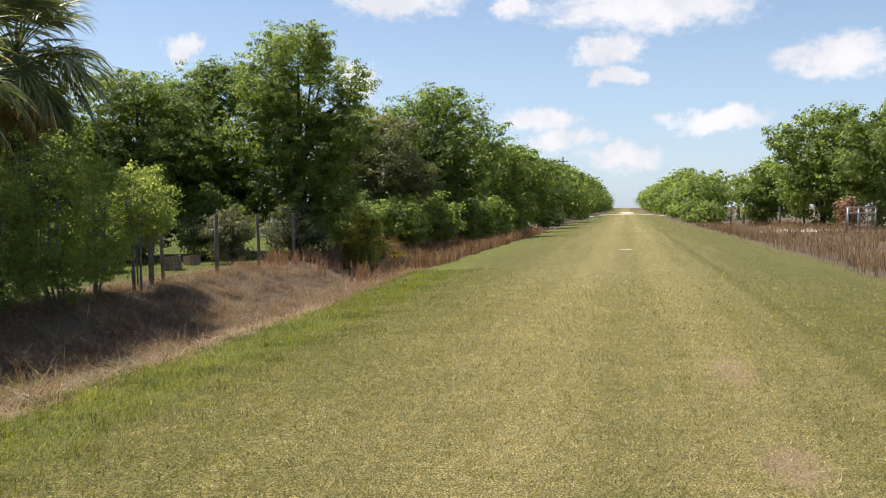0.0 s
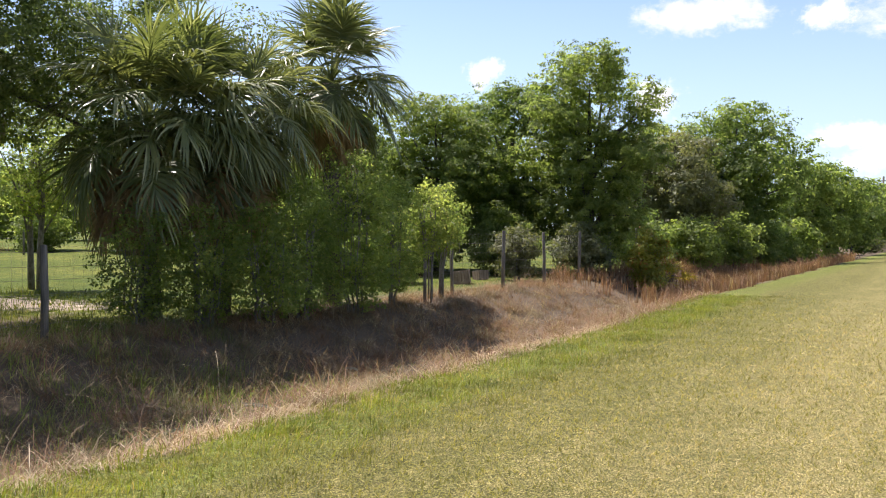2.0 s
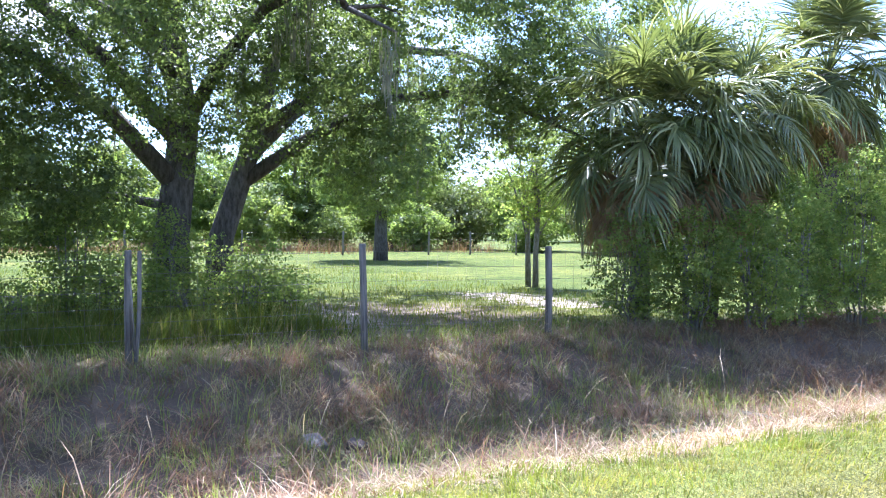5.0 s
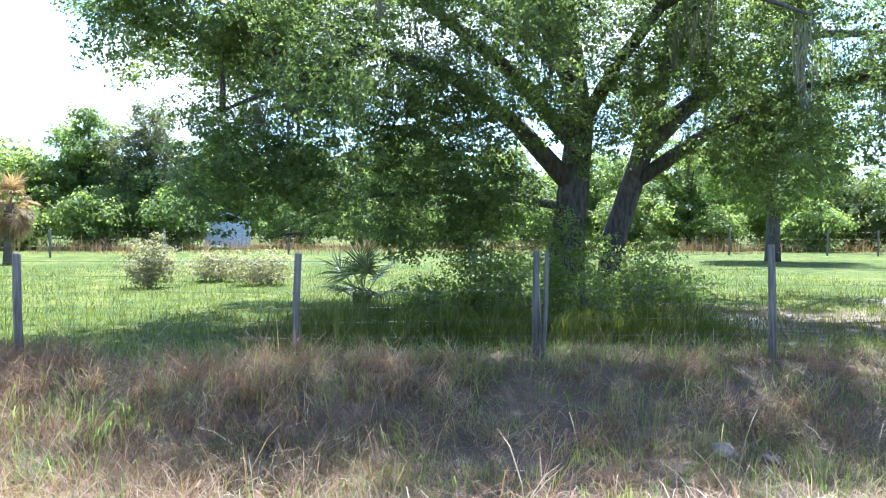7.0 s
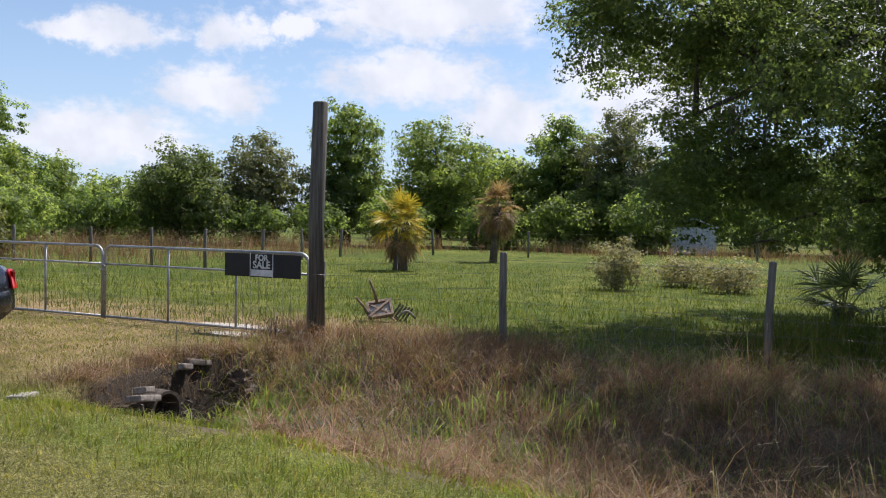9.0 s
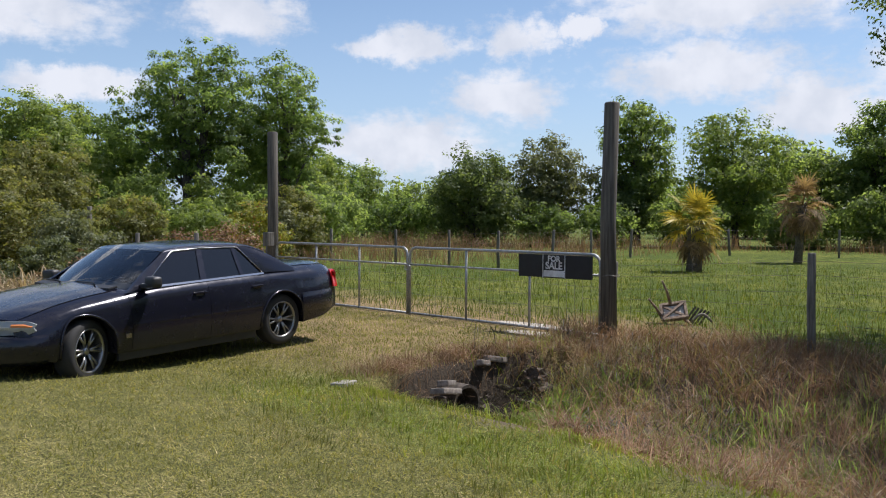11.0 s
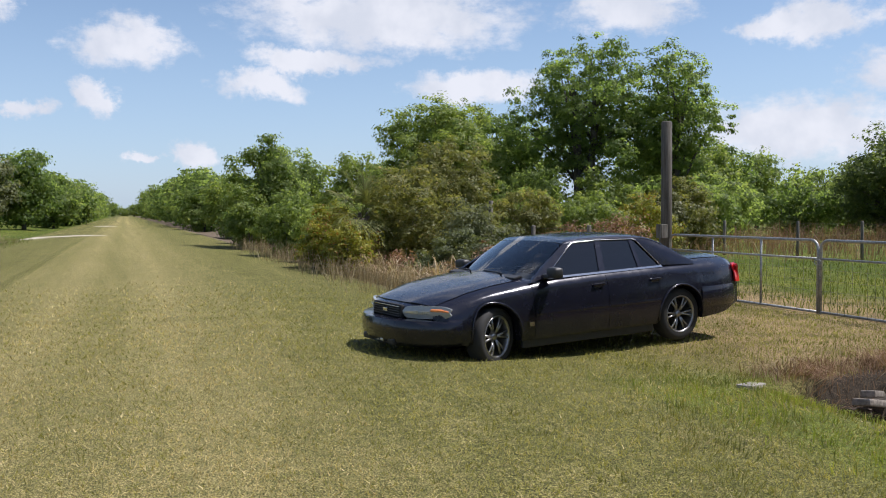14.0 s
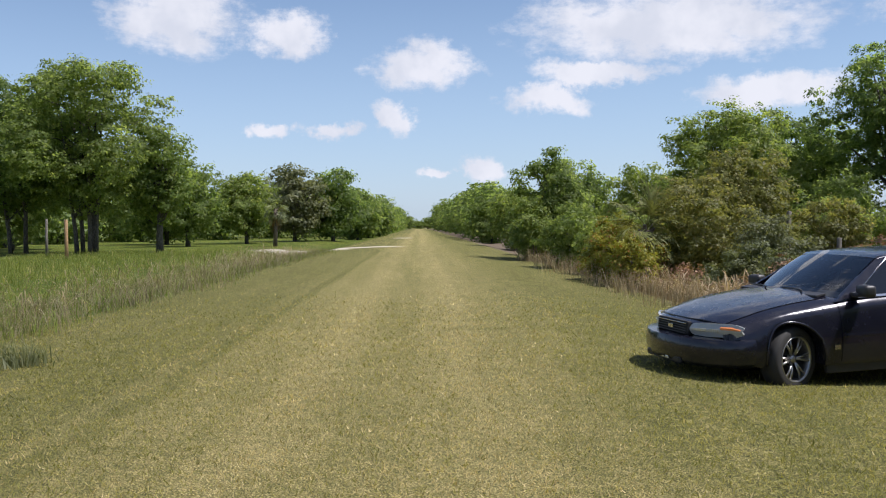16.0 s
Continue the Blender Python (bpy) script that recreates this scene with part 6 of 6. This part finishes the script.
def prism(poly, thick, y_of, sign):
    """A flat side piece, given by its outline in the car's side view, with thickness."""
    bm = bmesh.new()
    out = [bm.verts.new((s, sign * y_of(s, z), z)) for s, z in poly]
    inn = [bm.verts.new((s, sign * (y_of(s, z) - thick), z)) for s, z in poly]
    bm.faces.new(out)
    bm.faces.new(inn[::-1])
    for i in range(len(poly)):
        j = (i + 1) % len(poly)
        bm.faces.new((out[i], inn[i], inn[j], out[j]))
    bmesh.ops.recalc_face_normals(bm, faces=bm.faces)
    return bm


def solid(ob, thick):
    md = ob.modifiers.new("thickness", "SOLIDIFY")
    md.thickness, md.offset = thick, -1
    return crisp(ob)


def crisp(ob, angle=38):
    """Keep folded edges sharp in the shading."""
    me = ob.data
    me.set_sharp_from_angle(angle=radians(angle))
    sharp = me.attributes.get("sharp_edge") or me.attributes.new("sharp_edge", "BOOLEAN", "EDGE")
    uses = collections.Counter(k for f in me.polygons for k in f.edge_keys)
    for e in me.edges:
        if uses[e.key] == 1:
            sharp.data[e.index].value = True
    return ob


def lathe(profile, sides=40):
    """Turned round the y axis: profile of (radius, y)."""
    bm = bmesh.new()
    rings = [[bm.verts.new((r * math.cos(a), y, r * math.sin(a))) for a in np.linspace(0, 2 * math.pi, sides, endpoint=False)] for r, y in profile]
    for a, b in zip(rings, rings[1:]):
        for k in range(sides):
            bm.faces.new((a[k], a[(k + 1) % sides], b[(k + 1) % sides], b[k])).smooth = True
    bmesh.ops.recalc_face_normals(bm, faces=bm.faces)
    return bm


def wheel(car, s, sign, steer):
    m = pose(s, sign * 0.79, HUB, 0, 0, steer + (0 if sign > 0 else 180))
    w = part("wheel", lathe([(0.03, 0.02), (0.08, 0.03), (0.08, -0.05), (0.19, -0.06), (0.235, -0.09)], 24), UNDER, car, m=m)
    part("tyre", lathe([(0.236, -0.11), (0.29, -0.118), (0.332, -0.10), (0.345, -0.06), (0.347, 0.0), (0.345, 0.06), (0.332, 0.10), (0.29, 0.118), (0.236, 0.11)]), RUBBER, w)
    rim = lathe([(0.225, -0.10), (0.228, 0.06), (0.246, 0.112), (0.236, 0.116), (0.222, 0.095), (0.215, 0.0), (0.215, -0.10)])
    part("rim", rim, RIM, w)
    part("hub_cap", lathe([(0.0005, 0.085), (0.03, 0.085), (0.045, 0.07), (0.06, 0.03)], 16), RIM, w)
    for k in range(6):
        for d in (-0.16, 0.16):
            a = k * math.pi / 3 + d
            p0 = Vector((0.035 * math.cos(k * math.pi / 3), 0.055, 0.035 * math.sin(k * math.pi / 3)))
            p1 = Vector((0.224 * math.cos(a), 0.088, 0.224 * math.sin(a)))
            part("spoke", tubes_mesh("spoke", [([p0, p0.lerp(p1, 0.5) + Vector((0, 0.012, 0)), p1], [0.016, 0.013, 0.015])], RIM, 6), None, w)
    return w


def sedan():
    car = thing("car", "dark blue-grey four-door sedan parked on the grass", "car", pose(-5.52, -10.78, -0.135, 0, 1.55, 9.9))
    stations = sorted(set([round(v, 3) for v in np.linspace(-2.70, 2.40, 69)] + [round(c + ARCH * math.cos(t), 3) for c in ARCHES for t in np.linspace(0, math.pi, 15)]))
    rows = []
    for s in stations:
        w, zt, zd, zl = car_width(s), car_belt(s), car_deck(s), car_low(s)
        under = max(0.2, min(zl, 0.42 if s < -2.3 else 0.3)) if zl < 0.5 else 0.2
        half = [(s, 0.0, under), (s, 0.60 * w, under), (s, 0.60 * w, max(zl, under))] + side_row(s)
        half += [(bend_ends(s, y * w), y * w, zt + (zd - zt) * f) for y, f in ((0.80, 0.55), (0.62, 0.80), (0.35, 0.95), (0.0, 1.0))]
        rows.append([(bend_ends(p[0], p[1]) if i < 3 else p[0], p[1], p[2]) for i, p in enumerate(half)])
    bm = grid_bm(rows, True)
    bmesh.ops.remove_doubles(bm, verts=bm.verts, dist=0.0008)
    bmesh.ops.holes_fill(bm, edges=bm.edges, sides=0)
    bmesh.ops.recalc_face_normals(bm, faces=bm.faces)
    body = crisp(part("body", bm, PAINT, car))
    for sign in (1, -1):
        for nm, a, b, hs in (("front_door", 0.965, -0.1475, 0.0), ("rear_door", -0.1545, -1.0, -0.93)):
            d = grid_bm([[(x, y * sign, z) for x, y, z in side_row(s, 0.30, car_belt(s) - 0.002, 0.0035)] for s in np.linspace(a, b, 16)])
            if sign < 0:
                bmesh.ops.reverse_faces(d, faces=d.faces)
            door = solid(part(nm, d, PAINT, car), 0.003)
            part("handle", box((0.18, 0.034, 0.032), pose(hs, sign * (side_y(hs, 0.845) + 0.022), 0.845, 0, 2, 0), 0.012), PAINT, door)
            # raised black plate that stands for the shade in the handle's hollow
            part("handle_recess", box((0.12, 0.008, 0.05), pose(hs, sign * (side_y(hs, 0.83) + 0.008), 0.828), 0.004), TRIM, door)
            mid = (a + b) / 2
            strip = grid_bm([[(s, sign * (side_y(s, z) + o), z) for z, o in ((0.550, 0.0035), (0.556, 0.007), (0.594, 0.007), (0.600, 0.0035))] for s in np.linspace(a - 0.01, b + 0.01, 8)])
            bmesh.ops.recalc_face_normals(strip, faces=strip.faces)
            part("rub_strip", strip, PAINT, door)
        # wheel-arch lips
        for c in ARCHES:
            pts = [Vector((bend_ends(c + ARCH * math.cos(t), 0.95), sign * (side_y(c + ARCH * math.cos(t), HUB + ARCH * math.sin(t)) + 0.004), HUB + ARCH * math.sin(t))) for t in np.linspace(-0.1, math.pi + 0.1, 22)]
            part("arch_lip", tubes_mesh("arch_lip", [(pts, [0.014] * 22)], PAINT, 6), None, body)
        mirror = part("mirror", box((0.13, 0.20, 0.125), pose(0.72, sign * 1.035, 1.04, 0, 0, sign * -8), 0.035), TRIM, car, "black door mirror")
        for f in mirror.data.polygons:
            f.use_smooth = True
        part("mirror_stalk", box((0.09, 0.14, 0.05), pose(0.74, sign * 0.93, 0.995, 0, 0, 0), 0.018), TRIM, mirror)
        # black sill box added so the car's underside reads as shaded
        part("sill", box((2.05, 0.06, 0.13), pose(0.08, sign * 0.875, 0.235), 0.02), TRIM, car, "dark sill below the doors, black in place of shade")
        y_of = lambda s, z: 0.87 - (z - 0.985) * 0.56
        belt = [(0.78, 0.978), (0.78, 0.956), (-1.13, 0.985), (-1.13, 1.007)]
        for nm, poly in (("front_pillar", [(0.98, 0.93), (0.27, 1.375), (0.17, 1.35), (0.74, 0.97)]), ("centre_pillar", [(-0.09, 0.985), (-0.195, 1.365), (-0.275, 1.365), (-0.185, 0.99)]),
                         ("rear_pillar", [(-1.12, 0.995), (-0.85, 1.342), (-0.80, 1.352), (-0.80, 1.372), (-0.95, 1.366), (-1.08, 1.345), (-1.20, 1.307), (-1.33, 1.245), (-1.46, 1.17), (-1.58, 1.095), (-1.72, 1.04), (-1.72, 0.985)]),
                         ("roof_rail", [(0.17, 1.35), (0.27, 1.366), (0.08, 1.378), (-0.80, 1.374), (-0.80, 1.352), (-0.205, 1.365)])):
            pb = prism(poly, 0.045, y_of, sign)
            outer = [e for e in pb.edges if all(abs(abs(v.co.y) - y_of(v.co.x, v.co.z)) < 1e-4 for v in e.verts)]
            if nm == "rear_pillar":
                bmesh.ops.bevel(pb, geom=outer, offset=0.014, segments=3, affect="EDGES", profile=0.5)
            crisp(part(nm, pb, PAINT, car))
        for nm, poly in (("side_window", [(0.74, 0.965), (0.17, 1.352), (-0.205, 1.366), (-0.10, 0.985)]), ("side_window", [(-0.18, 0.988), (-0.265, 1.366), (-0.76, 1.353), (-0.745, 0.995)]),
                         ("quarter_window", [(-0.79, 0.995), (-0.80, 1.353), (-0.85, 1.344), (-1.12, 0.995)])):
            g = part(nm, prism(poly, 0.006, lambda s, z: y_of(s, z) - 0.012, sign), SIDE_GLASS, car)
        part("window_divider", prism([(-0.735, 0.99), (-0.75, 1.355), (-0.81, 1.353), (-0.795, 0.99)], 0.03, y_of, sign), PAINT, car)
        part("belt_trim", prism(belt, 0.02, lambda s, z: y_of(s, z) + 0.012, sign), CHROME, car, "chrome window trim")
        top = [Vector((s, sign * (y_of(s, z) + 0.004), z)) for s, z in ((0.74, 0.975), (0.18, 1.352), (-0.2, 1.368), (-0.80, 1.355), (-0.86, 1.343), (-1.125, 1.0))]
        part("window_trim", tubes_mesh("window_trim", [(top, [0.007] * 6)], CHROME, 5), None, car)
        wheel(car, AXLES[0], sign, 20)
        wheel(car, AXLES[1], sign, 0)
        # lamps
        def patch(y0, y1, z0, z1, curve, out, n=7):
            return grid_bm([[(curve(y) + out * (1.0 if 0.1 < f < 0.9 else 0.2), sign * y, z0 + (z1 - z0) * f) for f in (0, 0.12, 0.5, 0.88, 1)] for y in np.linspace(y0, y1, n)])
        nose = lambda y: 2.40 - 0.30 * (y / 0.90) ** 2.5
        tailc = lambda y: -2.70 + 0.20 * (y / 0.9) ** 2.8
        def lens(y0, y1, low, high, out, n=12):
            """A lamp face that follows the nose, its lower and upper edges given along the width."""
            rr = []
            for y in np.linspace(y0, y1, n):
                z0, z1 = lerp_table(y, low), lerp_table(y, high)
                rr.append([(nose(y) + out * (1.0 if 0.1 < f < 0.9 else 0.35) - 0.05 * max(0.0, z0 + (z1 - z0) * f - 0.67), sign * y, z0 + (z1 - z0) * f) for f in (0, 0.1, 0.35, 0.65, 0.9, 1)])
            b = grid_bm(rr)
            bmesh.ops.recalc_face_normals(b, faces=b.faces)
            return b
        low = ((0.375, 0.622), (0.40, 0.606), (0.60, 0.600), (0.90, 0.612), (0.935, 0.640))
        high = ((0.375, 0.712), (0.42, 0.734), (0.60, 0.748), (0.87, 0.746), (0.935, 0.715))
        lamp = solid(part("headlight", lens(0.375, 0.935, low, high, 0.030), LENS, car, "hazy clear headlight"), 0.03)
        solid(part("bulb_reflector", lens(0.44, 0.60, ((0.44, 0.630), (0.60, 0.622)), ((0.44, 0.708), (0.60, 0.726)), 0.034), REFLECTOR, lamp), 0.004)
        for k in range(4):
            y = 0.655 + 0.022 * k
            solid(part("lens_rib", lens(y, y + 0.012, ((0, 0.625), (1, 0.625)), ((0, 0.722), (1, 0.722)), 0.035, 2), REFLECTOR, lamp), 0.003)
        solid(part("turn_signal", lens(0.75, 0.925, ((0.75, 0.668), (0.925, 0.668)), ((0.75, 0.728), (0.85, 0.728), (0.925, 0.702)), 0.035), AMBER, lamp, "orange turn signal lens"), 0.004)
        b = patch(0.50, 0.88, 0.70, 0.94, tailc, -0.025)
        bmesh.ops.recalc_face_normals(b, faces=b.faces)
        solid(part("tail_light", b, RED, car), 0.03)
        side_tail = grid_bm([[(s, sign * (side_y(s, z) * 0.985 + 0.012), z) for z in (0.70, 0.83, 0.95)] for s in (-2.47, -2.52, -2.58)])
        bmesh.ops.recalc_face_normals(side_tail, faces=side_tail.faces)
        solid(part("tail_light", side_tail, RED, car), 0.02)
    # lids
    for nm, ss, wide in (("bonnet", np.linspace(2.33, 1.01, 12), 0.79), ("boot_lid", np.linspace(-1.68, -2.66, 10), 0.76)):
        rws = []
        for s in ss:
            w, zt, zd = car_width(s), car_belt(s), car_deck(s)
            row = []
            for k in np.linspace(-1, 1, 13):
                f = np.interp(abs(k) * wide, (0, 0.35, 0.62, 0.80), (1.0, 0.95, 0.80, 0.55))
                ridge = 0.008 * math.exp(-((abs(k) - 0.62) / 0.12) ** 2)
                row.append((bend_ends(s, k * wide * w), k * wide * w, zt + (zd - zt) * f + 0.010 + ridge))
            rws.append(row)
        b = grid_bm(rws)
        bmesh.ops.recalc_face_normals(b, faces=b.faces)
        lid = solid(part(nm, b, PAINT, car), 0.012)
    # roof and glass
    def roof_edge(s):
        return lerp_table(s, ((-1.40, 1.19), (-1.28, 1.265), (-1.16, 1.315), (-1.04, 1.348), (-0.9, 1.366), (-0.6, 1.375), (0.0, 1.378), (0.20, 1.366), (0.30, 1.345)))
    rws = []
    for s in np.linspace(0.30, -1.28, 24):
        row = []
        ze = roof_edge(s)
        ye = 0.87 - (ze - 0.985) * 0.56 + 0.006
        for k in np.linspace(-1, 1, 25):
            crown = 0.067 * math.cos(min(1.0, abs(s + 0.43) / 0.85) * 1.25)
            row.append((s + 0.07 * (1 - k * k) * (1 if s > 0 else -1) * min(1.0, abs(s + 0.1) / 0.4), ye * math.sin(k * math.pi / 2) * (1 - 0.0 * k), ze + crown * abs(math.cos(k * math.pi / 2)) ** 0.9))
        rws.append(row)
    b = grid_bm(rws)
    bmesh.ops.recalc_face_normals(b, faces=b.faces)
    solid(part("roof", b, PAINT, car), 0.02)
    def screen(s0, z0, y0, s1, z1, y1, bow0, bow1):
        rr = []
        for t in np.linspace(0, 1, 7):
            rr.append([(s0 + (s1 - s0) * t + (bow0 + (bow1 - bow0) * t) * (1 - k * k), k * (y0 + (y1 - y0) * t), z0 + (z1 - z0) * t + 0.02 * math.sin(math.pi * t) + (0.045 * t) * (1 - k * k)) for k in np.linspace(-1, 1, 11)])
        b = grid_bm(rr)
        bmesh.ops.recalc_face_normals(b, faces=b.faces)
        return b
    part("windscreen", screen(0.89, 0.945, 0.80, 0.27, 1.382, 0.645, 0.17, 0.05), FRONT_GLASS, car)
    part("rear_window", screen(-1.66, 1.06, 0.76, -1.24, 1.285, 0.69, -0.10, -0.07), SIDE_GLASS, car)
    part("cowl", box((0.12, 1.5, 0.03), pose(1.05, 0, 0.985, 0, 10, 0), 0.01), TRIM, car)
    for y in (0.45, -0.25):
        part("wiper", tubes_mesh("wiper", [([Vector((1.08, y, 1.015)), Vector((1.00, y - 0.15, 1.02)), Vector((0.97, y - 0.55, 1.02))], [0.011, 0.009, 0.007])], TRIM, 5), None, car)
    part("sticker", box((0.045, 0.002, 0.03), pose(0.42, -0.12, 1.325, 0, 0, 90)), SIGN_WHITE, car, "small white windscreen sticker")
    part("inner_mirror", box((0.03, 0.22, 0.06), pose(0.30, 0, 1.32), 0.012), TRIM, car)
    part("dashboard", box((0.5, 1.45, 0.16), pose(0.66, 0, 0.88), 0.05), SEAT, car)
    wheel_pts = [Vector((0.35 + 0.06 * math.sin(a), 0.38 + 0.19 * math.cos(a), 0.95 + 0.17 * math.sin(a))) for a in np.linspace(0, 6.283, 22)]
    part("steering_wheel", tubes_mesh("steering_wheel", [(wheel_pts, [0.015] * 22)], TRIM, 6), None, car)
    for x, y, wd in ((-0.15, 0.38, 0.52), (-0.15, -0.38, 0.52), (-1.02, 0.0, 1.3)):
        seat = part("seat", box((0.16, wd, 0.62), pose(x - 0.05, y, 0.84, 0, -14, 0), 0.05), SEAT, car)
        for hy in ((y,) if wd < 1 else (0.36, -0.36)):
            part("headrest", box((0.09, 0.26, 0.17), pose(x - 0.15, hy, 1.19), 0.035), SEAT, seat)
    # bumpers
    def bumper(plan, profile):
        plan = [(s, y) for s, y in plan] + [(s, -y) for s, y in plan[-2::-1]]
        rr = []
        for i, (s, y) in enumerate(plan):
            a, c = plan[max(i - 1, 0)], plan[min(i + 1, len(plan) - 1)]
            d = Vector((c[0] - a[0], c[1] - a[1], 0)).normalized()
            nrm = Vector((-d.y, d.x, 0))
            if nrm.x * s + nrm.y * y < 0:
                nrm = -nrm
            rr.append([(s + nrm.x * o, y + nrm.y * o, z) for o, z in profile])
        b = grid_bm(rr)
        bmesh.ops.recalc_face_normals(b, faces=b.faces)
        return b
    fb = solid(part("front_bumper", bumper([(1.955, 0.95), (2.05, 0.94), (2.16, 0.90), (2.29, 0.80), (2.41, 0.65), (2.50, 0.45), (2.55, 0.22), (2.565, 0.0)], [(-0.17, 0.60), (0.0, 0.588), (0.02, 0.55), (0.026, 0.47), (0.02, 0.40), (0.0, 0.33), (-0.07, 0.285)]), PAINT, car), 0.02)
    solid(part("rear_bumper", bumper([(-1.755, 0.95), (-2.1, 0.945), (-2.38, 0.90), (-2.53, 0.81), (-2.64, 0.62), (-2.70, 0.3), (-2.715, 0.0)], [(-0.04, 0.69), (0.01, 0.682), (0.028, 0.63), (0.032, 0.53), (0.02, 0.43), (-0.06, 0.345)]), PAINT, car), 0.02)
    part("air_intake", box((0.06, 0.80, 0.07), pose(2.515, 0, 0.335, 0, 8, 0), 0.02), TRIM, fb, "black lower intake")
    for y in (-0.08, 0.02):
        part("fog_reflector", box((0.02, 0.075, 0.035), pose(2.555, y + 0.12, 0.34), 0.008), REFLECTOR, fb)
    # grille
    g = part("grille", box((0.06, 0.72, 0.15), pose(2.385, 0, 0.668, 0, -8, 0), 0.02), UNDER, car, "dark slatted grille")
    for k in range(5):
        part("slat", box((0.02, 0.66, 0.009), pose(2.422 - 0.004 * k, 0, 0.612 + 0.027 * k), 0.003), CHROME if k == 4 else TRIM, g)
    part("emblem", box((0.01, 0.11, 0.045), pose(2.432, 0, 0.668), 0.004), CHROME, g)
    part("side_emblem", box((0.07, 0.006, 0.05), pose(0.995 + 0.03, side_y(1.02, 0.46) + 0.006, 0.46), 0.002), CHROME, car)
    return car


sedan()
